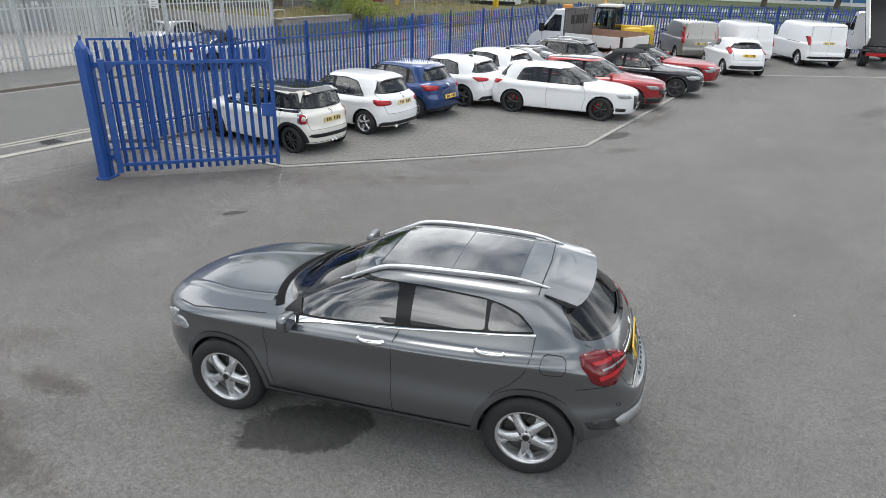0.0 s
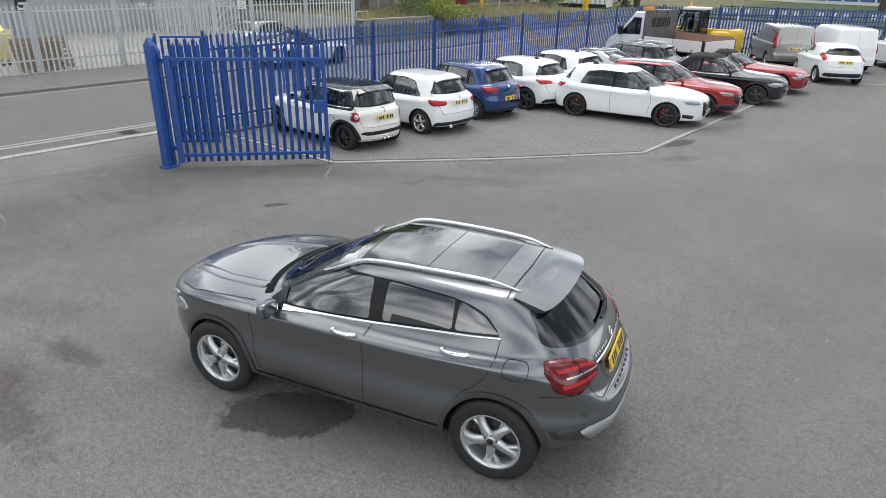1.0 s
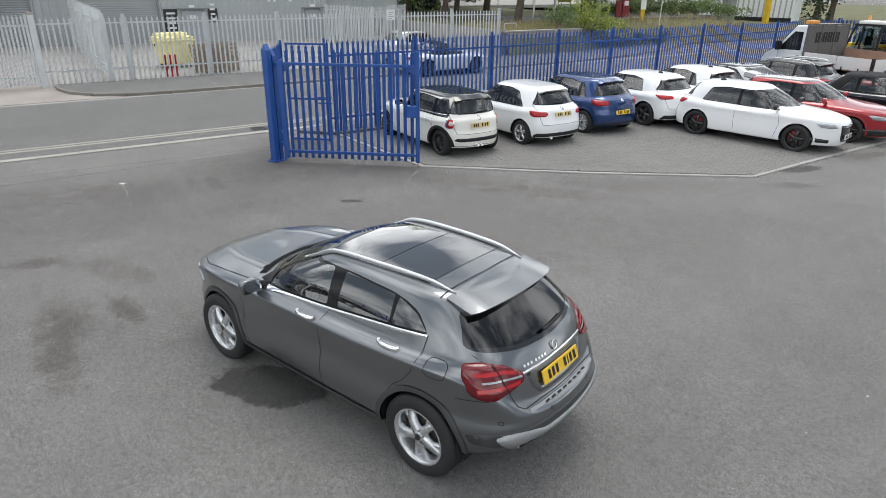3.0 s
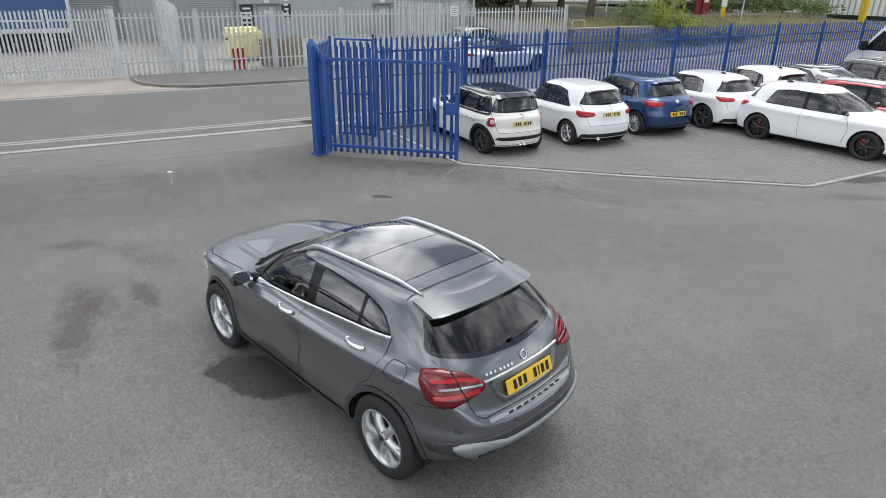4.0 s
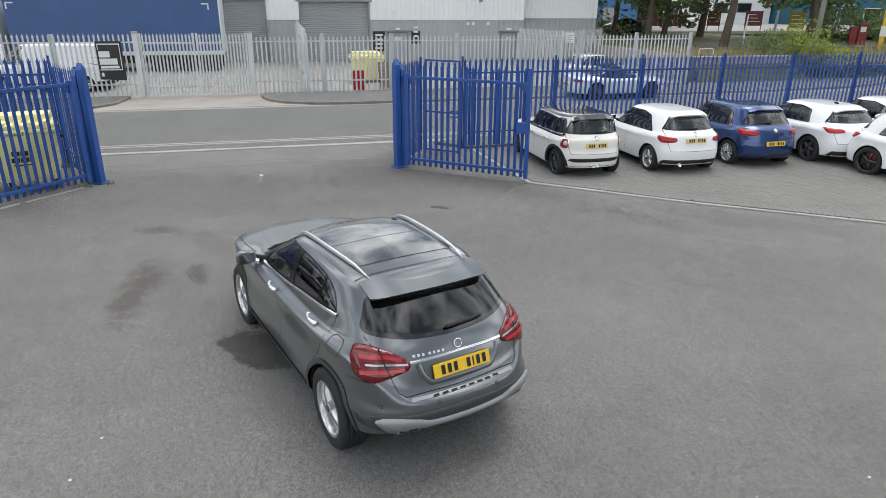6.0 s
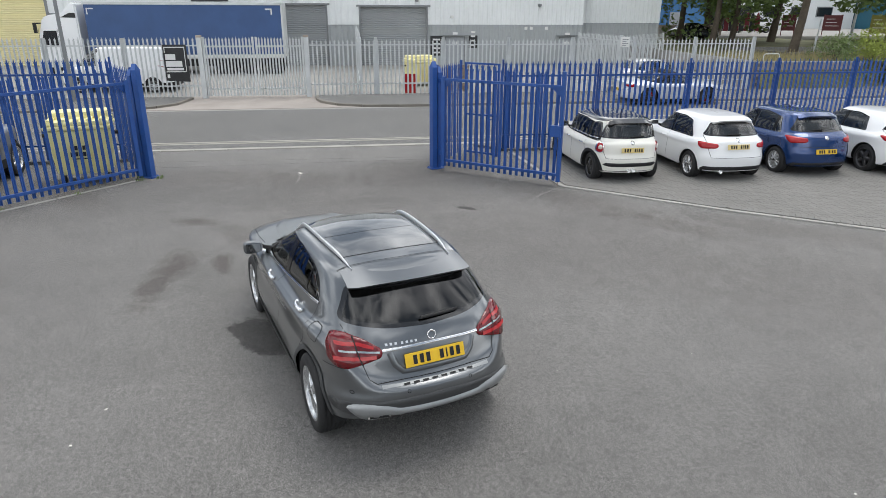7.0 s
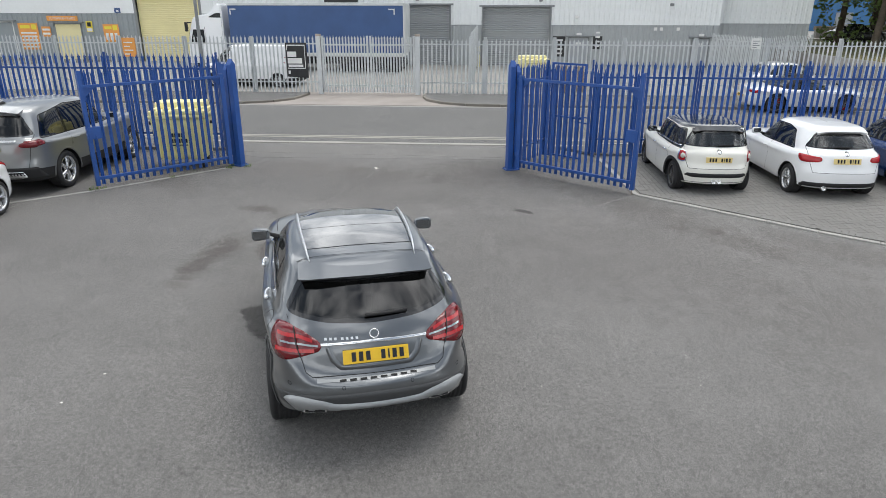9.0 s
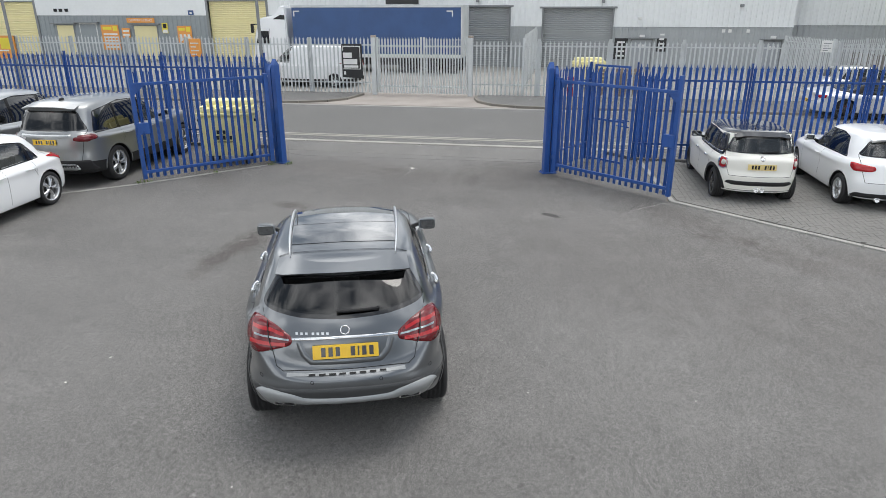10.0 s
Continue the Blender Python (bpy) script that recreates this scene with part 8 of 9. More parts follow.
for k, (x, y, h) in enumerate(((-34.6, 42.2, 1.0), (-34.2, 44.6, 1.15), (-33.4, 46.6, 1.1), (-32.4, 48.6, 0.9), (-31.4, 50.4, 0.7), (-36.0, 41.0, 1.3), (-36.2, 45.4, 1.4))):
    shrub(x, y, 1.1, (1.5, 1.6, h), 1700, 0.13, M_SHRUB if k % 2 else M_LEAF, 20 + k, "bramble thicket on the grass bank")

rnd = random.Random(5)
gvs, gfs = [], []
for _ in range(5200):
    if rnd.random() < 0.55:
        x, y = rnd.uniform(-30.5, -25.2), rnd.uniform(31, 50)
    else:
        x, y = rnd.uniform(-31, -24.9), rnd.uniform(23.2, 31)
    z = lift(x, y)
    a, h, w = rnd.uniform(0, 6.28), rnd.uniform(0.12, 0.45) * (1.5 if y > 36 else 1.0), rnd.uniform(0.008, 0.02)
    dx, dy = math.cos(a), math.sin(a)
    k = len(gvs)
    gvs += [(x - dy * w, y + dx * w, z - 0.02), (x + dy * w, y - dx * w, z - 0.02), (x + dx * h * 0.35, y + dy * h * 0.35, z + h)]
    gfs.append((k, k + 1, k + 2))
tagged(link_mesh("dry_grass", gvs, gfs, M_STRAW), "tall straw-coloured grass on the verge", "grass", kind="stuff")

# ---- things on the verge and the estate ----
hoop = thing("hoop_barrier", "galvanised steel hoop barrier on the verge", "barrier", pose(-26.6, 24.2, 1.3))
hv, hf = sweep([(0, 0, 0), (0, 0, 0.28), (0, 0.04, 0.33), (0, 0.10, 0.35), (0, 0.75, 0.35), (0, 0.81, 0.33), (0, 0.85, 0.28), (0, 0.85, 0)], 0.025, 8)
link_mesh("hoop", hv, hf, M_GALV, hoop, smooth=True)


def column(name, x, y, z, h, r0, r1, lean, mat, label, category):
    ob = thing(name, label, category, pose(x, y, z))
    bm = bmesh.new()
    tube(bm, (0, 0, -0.1), (lean[0], lean[1], h), r0, 12, r1)
    part("shaft", bm, mat, ob, smooth=True)
    bm = bmesh.new()
    tube(bm, (0, 0, -0.05), (0, 0, 0.9), r0 * 1.25, 12)
    part("sleeve", bm, mat, ob, smooth=True)
    return ob


column("utility_pole", -26.2, 30.9, 1.0, 9.0, 0.13, 0.10, (0.05, 0.25), M_CONCRETE, "pale grey weathered utility pole", "pole")
column("utility_pole", -26.4, 31.15, 1.0, 8.6, 0.10, 0.08, (0.05, 0.25), M_CONCRETE, "pale grey weathered stay pole", "pole")
column("street_lamp", -36.1, 36.6, 1.35, 8.0, 0.09, 0.06, (0.0, 0.4), M_GALV, "plain galvanised street lamp column", "street lamp")
column("street_lamp", -17.2, 56.8, 0.0, 8.0, 0.11, 0.07, (0.1, 0.3), M_GALV, "plain galvanised street lamp column", "street lamp")
column("street_lamp", -35.0, 67.0, 0.3, 8.0, 0.13, 0.09, (0.0, 0.3), M_GALV, "plain galvanised street lamp column", "street lamp")
column("sign_post", -32.5, 31.4, 1.35, 1.9, 0.04, 0.04, (0.0, 0.1), M_GALV, "bare grey steel sign post", "post")

zs = thing("zone_sign", "white traffic plate lettered ENDS on a steel post", "road sign", pose(-28.0, 38.9, 1.0, 0, 0, 56))
bm = bmesh.new()
tube(bm, (0, 0, -0.1), (0, 0, 2.9), 0.035, 10)
part("post", bm, M_GALV, zs)
bm = bmesh.new()
box(bm, (-0.30, -0.055, 1.95), (0.30, -0.04, 2.75), bevel=0.006)
pl = part("plate", bm, M_WHITE, zs)
tx = bpy.data.curves.new("lettering", "FONT")
tx.body, tx.size, tx.align_x, tx.align_y, tx.extrude = "ENDS", 0.22, "CENTER", "CENTER", 0.002
tx.materials.append(M_BLACK)
to = new("lettering", tx)
to.matrix_local = pose(0, -0.06, 2.08, 90, 0, 0)
to.parent = pl

kiosk = thing("red_kiosk", "weathered red street kiosk with a pale panel", "kiosk", pose(-32.6, 40.2, 1.3, 0, 0, 52) @ Matrix.Diagonal((0.78, 0.78, 0.80, 1)))
for x0, x1, h in ((-0.62, -0.12, 1.55), (-0.02, 0.62, 1.78)):
    bm = bmesh.new()
    box(bm, (x0, -0.3, -0.1), (x1, 0.3, h), bevel=0.03)
    part("body", bm, M_KIOSK, kiosk)
bm = bmesh.new()
box(bm, (0.10, -0.315, 1.15), (0.50, -0.298, 1.55), bevel=0.004)
part("panel", bm, M_WHITE, kiosk)
post = thing("yellow_post", "yellow square post with a white notice", "post", pose(-30.0, 39.4, 1.3, 0, 0, 52))
bm = bmesh.new()
box(bm, (-0.13, -0.13, -0.1), (0.13, 0.13, 3.6), bevel=0.012)
part("column", bm, M_TELE, post)
bm = bmesh.new()
box(bm, (-0.18, -0.185, 0.75), (0.18, -0.162, 1.35), bevel=0.004)
part("notice", bm, M_WHITE, post)

car(dict(SALOON, paint=P_BLACK, wheel_key="estate"), pose(-49.8, 33.1, 1.33, 0, 0, 100), "black hatchback parked under the trees", "car", "cars on the estate")
car(dict(VANW, wheel_key="estate van"), pose(-66.0, 48.6, 1.42, 0, 0, 75), "white panel van before the far units", "van", "cars on the estate")


def estate_board(x, y, w, h, mat, turn, label):
    ob = thing("estate_board", label, "sign board", pose(x, y, 1.35, 0, 0, turn), "estate sign boards")
    for s in (-w / 2 + 0.06, w / 2 - 0.06):
        bm = bmesh.new()
        box(bm, (s - 0.04, 0.0, -0.1), (s + 0.04, 0.08, 0.6 + h), bevel=0.006)
        part("leg", bm, mat, ob)
    bm = bmesh.new()
    box(bm, (-w / 2, -0.05, 0.55), (w / 2, 0.0, 0.55 + h), bevel=0.01)
    b = part("board", bm, mat, ob)
    for k in range(3):
        bm = bmesh.new()
        box(bm, (-w * 0.35, -0.058, 0.75 + h * (0.15 + 0.22 * k)), (w * (0.35 - 0.12 * k), -0.051, 0.80 + h * (0.15 + 0.22 * k)))
        part("board_bar", bm, M_CLAD_HI, b)


estate_board(-57.2, 47.0, 1.25, 1.45, M_MAROON, 52, "maroon estate directory board with plain bars")
estate_board(-57.0, 51.6, 1.65, 1.45, M_MAROON, 52, "maroon estate directory board with plain bars")
estate_board(-48.6, 49.5, 1.35, 1.5, M_OLIVE, 52, "olive-yellow estate board with plain bars")
for k in range(10):
    y = 41.4 + 0.52 * k
    fl = thing("feather_flag", "tall curved advertising flag, " + ("dark red" if k % 2 else "charcoal"), "flag", pose(-62.3 + 0.1 * k, y, 1.4, 0, 0, 60), "feather flags")
    lv, lf = sweep([(0, 0, 0), (0, 0, 1.4), (0.06, 0, 2.0), (0.25, 0, 2.3)], 0.015, 5)
    link_mesh("pole", lv, lf, M_WHITE, fl)
    fv = []
    for i in range(9):
        u = i / 8
        x0 = 0.02 if u < 0.65 else 0.02 + 0.30 * ((u - 0.65) / 0.35) ** 2
        fv += [(x0, 0.02 * math.sin(6 * u), 0.35 + 1.95 * u), (0.50 - 0.22 * max(0, u - 0.7) / 0.3, 0.05 * math.sin(5 * u + 1), 0.30 + 1.85 * u)]
    link_mesh("sail", fv, [(2 * i, 2 * i + 1, 2 * i + 3, 2 * i + 2) for i in range(8)], M_FLAGR if k % 2 else M_VINYL, fl)
pln = thing("planter_wall", "low rendered planter wall with a dark coping", "wall", pose(-58.5, 36.0, 1.35, 0, 0, 90), kind="structure")
for x0, x1, z0, z1, mt in ((-2.0, 1.6, 0, 0.75, M_CONCRETE), (-2.1, 4.6, 0.75, 1.05, M_WOOD), (1.6, 4.6, 0.0, 0.75, M_WOOD)):
    bm = bmesh.new()
    box(bm, (x0, -0.25, z0), (x1, 0.25, z1), bevel=0.02)
    part("panel", bm, mt, pln)


def far_unit(x, y0, y1, h, mat, label, windows=(), depth=14.0):
    ob = thing("industrial_unit", label, "building", pose(x, 0, 1.35), "far units")
    bm = bmesh.new()
    box(bm, (-depth, y0, -1.2), (0, y1, h))
    part("wall", bm, mat, ob)
    bm = bmesh.new()
    box(bm, (-depth - 0.2, y0 - 0.15, h), (0.2, y1 + 0.15, h + 0.35), bevel=0.03)
    part("roof", bm, M_TRIM, ob)
    for a, b, c, d, mt in windows:
        bm = bmesh.new()
        box(bm, (-0.02, a, c), (0.08, b, d), bevel=0.02)
        w = part("window", bm, mt, ob)
        bm = bmesh.new()
        box(bm, (0.06, a + 0.12, c + 0.12), (0.10, b - 0.12, d - 0.12))
        part("pane", bm, M_GLOSSK if mt is not M_SHUT else M_SHUT, w)
    return ob


far_unit(-82.0, 36.0, 56.0, 9.0, M_SKYBLUE, "bright blue clad industrial unit", ((47.0, 49.0, 0.0, 2.2, M_SHUT),))
far_unit(-84.0, 56.4, 76.0, 8.0, M_CLAD_HI, "pale clad industrial unit with dark windows", tuple((58 + 4 * k, 60.5 + 4 * k, 1.6, 3.0, M_TRIM) for k in range(4)))
far_unit(-76.0, 76.4, 90.0, 8.0, M_TEAL, "teal and white trade unit with a glazed entrance", ((78.0, 80.4, 0.0, 2.8, M_WHITE), (81.0, 83.4, 0.0, 2.8, M_WHITE), (85.0, 88.0, 0.6, 2.4, M_WHITE)))
far_unit(-70.0, 90.4, 120.0, 9.0, M_CLAD_HI, "white clad industrial unit", ((94.0, 99.0, 0.0, 3.6, M_SHUT), (103.0, 108.0, 0.0, 3.6, M_SHUT)))

# the grey trailer store, brick pier and yellow gate post beyond the bank
store = thing("storage_container", "pale grey ribbed storage containers in a row", "container", pose(-38.6, 65.0, 0.5, 0, 0, 14))
bm = bmesh.new()
box(bm, (-5.0, -1.2, 0), (5.0, 1.2, 3.9), bevel=0.02)
part("body", bm, M_CLAD_HI, store)
for k in range(20):
    bm = bmesh.new()
    box(bm, (-4.85 + 0.5 * k, -1.24, 0.3), (-4.70 + 0.5 * k, -1.20, 3.7))
    part("rib", bm, M_CLAD_LO, store)
bm = bmesh.new()
box(bm, (-4.9, -1.26, 0), (4.9, -1.18, 0.28))
part("base_rail", bm, M_BLACK, store)
for nm, x, y, w, h, mt, lb in (("brick_pier", -35.7, 58.0, 0.45, 3.1, M_TRIM, "dark rendered gate pier with a flat cap"), ("gate_column", -33.4, 60.5, 0.22, 3.3, M_TELE, "yellow steel gate column")):
    ob = thing(nm, lb, "pier", pose(x, y, 0.4))
    bm = bmesh.new()
    box(bm, (-w, -w, -0.3), (w, w, h), bevel=0.02)
    part("column", bm, mt, ob)
    bm = bmesh.new()
    box(bm, (-w - 0.08, -w - 0.08, h), (w + 0.08, w + 0.08, h + 0.14), bevel=0.02)
    part("cap", bm, mt, ob)

# office building with blue panels beyond the end fence
off = thing("office_building", "white office building with blue panels under dark windows", "building", pose(-14.0, 112.0, 0.0))
bm = bmesh.new()
box(bm, (-26.0, 0.0, -0.5), (34.0, 10.0, 8.0))
part("wall", bm, M_WHITE, off)
bm = bmesh.new()
box(bm, (-26.3, -0.3, 8.0), (34.3, 10.3, 8.4), bevel=0.04)
part("roof", bm, M_TRIM, off)
for k in range(29):
    x = -25.4 + 2.05 * k
    for z0 in (0.7, 4.4):
        bm = bmesh.new()
        box(bm, (x, -0.05, z0), (x + 1.75, 0.05, z0 + 1.15), bevel=0.02)
        part("panel", bm, M_SKYBLUE, off)
        bm = bmesh.new()
        box(bm, (x, -0.05, z0 + 1.25), (x + 1.75, 0.05, z0 + 2.7), bevel=0.02)
        w = part("window", bm, M_WHITE, off)
        bm = bmesh.new()
        box(bm, (x + 0.10, -0.09, z0 + 1.35), (x + 1.65, -0.055, z0 + 2.6))
        part("pane", bm, M_GLOSSK, w)
lawn = [(-32.0, 62.0), (30.0, 70.0), (40.0, 111.0), (-42.0, 111.0)]
slab("lawn", lawn, 0.05, 0.1, M_LAWN, "mown grass beyond the end fence", "grass")
rail = thing("low_railing", "low dark railing with pale rectangular plates", "railing", pose(-22.0, 66.0, 0.05, 0, 0, 6.5))
for z in (0.25, 1.05):
    bm = bmesh.new()
    box(bm, (0, -0.03, z), (46, 0.03, z + 0.08))
    part("rail", bm, M_SLATEBLUE, rail)
for k in range(47):
    bm = bmesh.new()
    box(bm, (k - 0.04, -0.04, 0), (k + 0.04, 0.04, 1.25))
    part("post", bm, M_SLATEBLUE, rail)
    if k % 4 < 3:
        bm = bmesh.new()
        box(bm, (k + 0.25, -0.06, 0.55), (k + 0.75, -0.035, 0.9), bevel=0.006)
        part("plate", bm, M_CLAD_HI, rail)

# ---- the flatbed truck, the telehandler and the tipper at the yard's end ----


def small_wheel(parent, x, y, r, w, face):
    vs_, fs_ = lathe([(r * 0.55, -w / 2), (r * 0.93, -w / 2), (r, -w * 0.35), (r, w * 0.35), (r * 0.93, w / 2), (r * 0.55, w / 2), (r * 0.5, w * 0.2), (r * 0.18, w * 0.28), (0.001, w * 0.28)], 28)
    wh = link_mesh("wheel", vs_, fs_, M_RUBBER, parent, smooth=True)
    wh.matrix_local = Matrix.Translation((x, y, r)) @ pose(0, 0, 0, 0, 0, 0 if face > 0 else 180)
    vs_, fs_ = lathe([(r * 0.56, w * 0.42), (r * 0.5, w * 0.22), (r * 0.2, w * 0.31), (0.001, w * 0.31)], 20)
    link_mesh("rim", vs_, fs_, M_ALLOY, wh, smooth=True)


def cab(parent, x0, w, mat):
    """A short truck cab: rear wall at x0, nose forward, with real glass."""
    side = [(x0, 0.55), (x0, 2.28), (x0 + 0.12, 2.36), (x0 + 0.62, 2.34), (x0 + 1.30, 1.52), (x0 + 1.85, 1.22), (x0 + 1.98, 1.0), (x0 + 2.0, 0.5)]
    bm = bmesh.new()
    rows = []
    for s in (-1, -0.86, 0.86, 1):
        k = 0.0 if abs(s) == 1 else 1.0
        rows.append([bm.verts.new((x + (0.05 if (k == 0 and x > x0 + 0.2) else 0) * -1, s * w / 2, z - (0.04 if k == 0 and z > 2 else 0))) for x, z in side])
    n = len(side)
    for a, b in zip(rows, rows[1:]):
        for i in range(n):
            bm.faces.new((a[i], a[(i + 1) % n], b[(i + 1) % n], b[i]))
    bm.faces.new(rows[0])
    bm.faces.new(rows[-1][::-1])
    bmesh.ops.recalc_face_normals(bm, faces=bm.faces[:])
    body = part("cab_body", bm, mat, parent)
    for s in (-1, 1):
        y = s * (w / 2 + 0.006)
        poly = [(x0 + 0.20, 1.45), (x0 + 0.20, 2.12), (x0 + 0.58, 2.12), (x0 + 1.16, 1.50), (x0 + 1.10, 1.42)]
        bm = bmesh.new()
        vs_ = [bm.verts.new((x, y, z)) for x, z in poly]
        bm.faces.new(vs_ if s < 0 else vs_[::-1])
        part("side_window", bm, M_GLOSSK, body)
        bm = bmesh.new()
        box(bm, (x0 + 1.05, y + s * 0.02, 1.40), (x0 + 1.20, y + s * 0.24, 1.75), bevel=0.04)
        part("door_mirror", bm, M_BLACK, body)
        for dx in (0.12, 1.20):
            bm = bmesh.new()
            box(bm, (x0 + dx, y - s * 0.008, 0.6), (x0 + dx + 0.008, y + s * 0.001, 1.4))
            part("shut_line", bm, M_SEAM, body)
        bm = bmesh.new()
        box(bm, (x0 + 0.18, y, 1.22), (x0 + 0.36, y + s * 0.03, 1.26), bevel=0.01)
        part("door_handle", bm, M_BLACK, body)
        bm = bmesh.new()
        box(bm, (x0 + 1.72, s * w * 0.30, 0.98), (x0 + 1.99, s * w * 0.46, 1.16), bevel=0.03)
        part("headlight", bm, M_CLEARL, body)
    bm = bmesh.new()
    q = [(x0 + 0.70, 2.26), (x0 + 1.26, 1.58)]
    v = [bm.verts.new((q[0][0] + 0.012, -w * 0.40, q[0][1] + 0.012)), bm.verts.new((q[1][0] + 0.012, -w * 0.42, q[1][1] + 0.012)), bm.verts.new((q[1][0] + 0.012, w * 0.42, q[1][1] + 0.012)), bm.verts.new((q[0][0] + 0.012, w * 0.40, q[0][1] + 0.012))]
    bm.faces.new(v)
    part("windscreen", bm, M_GLOSSK, body)
    bm = bmesh.new()
    box(bm, (x0 + 1.9, -w * 0.45, 0.42), (x0 + 2.04, w * 0.45, 0.72), bevel=0.04)
    part("bumper", bm, M_BLACK, body)


truck = thing("flatbed_truck", "white dropside flatbed truck with an orange beacon bar", "truck", pose(-7.94, 26.76, 0, 0, 0, 169))
WB, BL = 2.2, 2.85
bm = bmesh.new()
box(bm, (0.1, -0.45, 0.55), (4.5, 0.45, 0.80), bevel=0.02)
part("chassis", bm, M_BLACK, truck)
bm = bmesh.new()
box(bm, (0.04, -WB / 2 + 0.04, 0.94), (BL, WB / 2 - 0.04, 1.02))
box(bm, (0.08, -WB / 2 + 0.03, 1.02), (BL - 0.06, -WB / 2 + 0.06, 1.52))
part("bed_floor", bm, M_PLY, truck, "brown plywood bed floor and lining")
for s in (-1, 1):
    for a, b in ((0.10, BL / 2 - 0.02), (BL / 2 + 0.02, BL - 0.06)):
        bm = bmesh.new()
        box(bm, (a, s * WB / 2 - 0.02, 0.98), (b, s * WB / 2 + 0.02, 1.42), bevel=0.008)
        for z in (1.10, 1.22, 1.34):
            box(bm, (a, s * (WB / 2 + 0.02) - 0.004, z), (b, s * (WB / 2 + 0.02) + 0.004, z + 0.015))
        dsd = part("dropside", bm, M_WHITE, truck)
        for u in (0.3, 0.8):
            bm = bmesh.new()
            xx = a + (b - a) * u
            box(bm, (xx, s * (WB / 2 + 0.022), 0.96), (xx + 0.035, s * (WB / 2 + 0.04), 1.08))
            part("hinge", bm, M_BLACK, dsd)
    bm = bmesh.new()
    box(bm, (0.0, s * WB / 2 - 0.06, 0.92), (0.10, s * WB / 2 + 0.03, 1.45), bevel=0.008)
    part("corner_post", bm, M_BLACK, truck)
    for x in (0.85, 3.95):
        small_wheel(truck, x, s * 0.86, 0.34, 0.22, s)
bm = bmesh.new()
box(bm, (-0.02, -WB / 2 + 0.04, 0.98), (0.02, WB / 2 - 0.04, 1.42), bevel=0.008)
part("tailboard", bm, M_WHITE, truck)
bm = bmesh.new()
box(bm, (BL - 0.03, -WB / 2, 2.36), (BL + 0.03, WB / 2, 2.41))
head_b = part("headboard", bm, M_RAIL, truck, "grey steel headboard with mesh panels")
for y in (-WB / 2, -WB / 6, WB / 6, WB / 2):
    bm = bmesh.new()
    box(bm, (BL - 0.03, y - 0.025, 1.0), (BL + 0.03, y + 0.025, 2.36))
    part("upright", bm, M_RAIL, head_b)
bm = bmesh.new()
box(bm, (BL - 0.012, -WB / 2 + 0.02, 1.05), (BL + 0.012, WB / 2 - 0.02, 2.35))
part("mesh_panel", bm, M_RAIL, head_b)
for k in range(10):
    bm = bmesh.new()
    y = -0.62 + 0.13 * k
    box(bm, (BL - 0.02, y, 1.75), (BL - 0.013, y + 0.09, 2.12))
    part("mesh_slot", bm, M_BLACK, head_b)
cab(truck, BL + 0.06, 1.95, P_WHITE)
bm = bmesh.new()
box(bm, (BL + 0.10, -0.75, 2.36), (BL + 0.26, 0.75, 2.42), bevel=0.01)
lb = part("light_bar", bm, M_RUST, truck)
bm = bmesh.new()
box(bm, (BL + 0.08, 0.45, 2.40), (BL + 0.30, 0.95, 2.54), bevel=0.04)
part("beacon", bm, M_ORANGE, lb, "orange warning beacon")

tele = thing("telehandler", "yellow telehandler with a white-roofed glazed cab", "machine", pose(-10.0, 30.6, 0, 0, 0, 182) @ Matrix.Diagonal((0.84, 0.86, 1, 1)))
bm = bmesh.new()
box(bm, (-1.75, -0.85, 0.55), (2.2, 0.85, 1.15), bevel=0.06)
part("chassis", bm, M_TELE, tele)
bm = bmesh.new()
box(bm, (-1.60, -0.1, 1.10), (-0.45, 0.85, 1.50), bevel=0.12)
box(bm, (-1.85, -0.55, 0.75), (-1.35, 0.80, 1.62), bevel=0.16)
part("engine_cover", bm, M_TELE, tele)
bm = bmesh.new()
box(bm, (-1.6, -0.62, 1.25), (2.6, -0.30, 1.55), bevel=0.05)
part("boom", bm, M_TELE, tele)
bm = bmesh.new()
for x in (0.05, 0.85, 1.6):
    for y in (-0.2, 0.85):
        tube(bm, (x, y, 1.05), (x - (0.42 if x > 1 else 0.0), y, 2.34), 0.05, 6)
box(bm, (0.0, -0.25, 1.05), (1.7, 0.90, 1.40), bevel=0.03)
box(bm, (0.0, -0.25, 2.28), (1.24, 0.90, 2.36))
cabf = part("cab_frame", bm, M_BLACK, tele)
for lo, hi in (((0.08, 0.865, 1.45), (0.82, 0.875, 2.28)), ((0.88, 0.865, 1.45), (1.20, 0.875, 2.28)), ((0.015, -0.18, 1.45), (0.025, 0.83, 2.28)), ((0.08, -0.225, 1.45), (1.20, -0.215, 2.28))):
    bm = bmesh.new()
    box(bm, lo, hi)
    part("pane", bm, G_CLEAR, cabf)
bm = bmesh.new()
box(bm, (-0.06, -0.30, 2.36), (1.10, 0.94, 2.47), bevel=0.045)
part("cab_roof", bm, M_WHITE, tele, "white cab roof")
bm = bmesh.new()
tube(bm, (0.9, 0.3, 2.5), (0.9, 0.3, 2.68), 0.07, 12, 0.055)
part("beacon", bm, M_ORANGE, tele)
bm = bmesh.new()
box(bm, (0.3, 0.1, 1.1), (0.8, 0.6, 1.9), bevel=0.08)
part("seat", bm, M_SEAT, tele)
for x in (-1.25, 1.55):
    for s in (-1, 1):
        small_wheel(tele, x, s * 0.92, 0.52, 0.36, s)

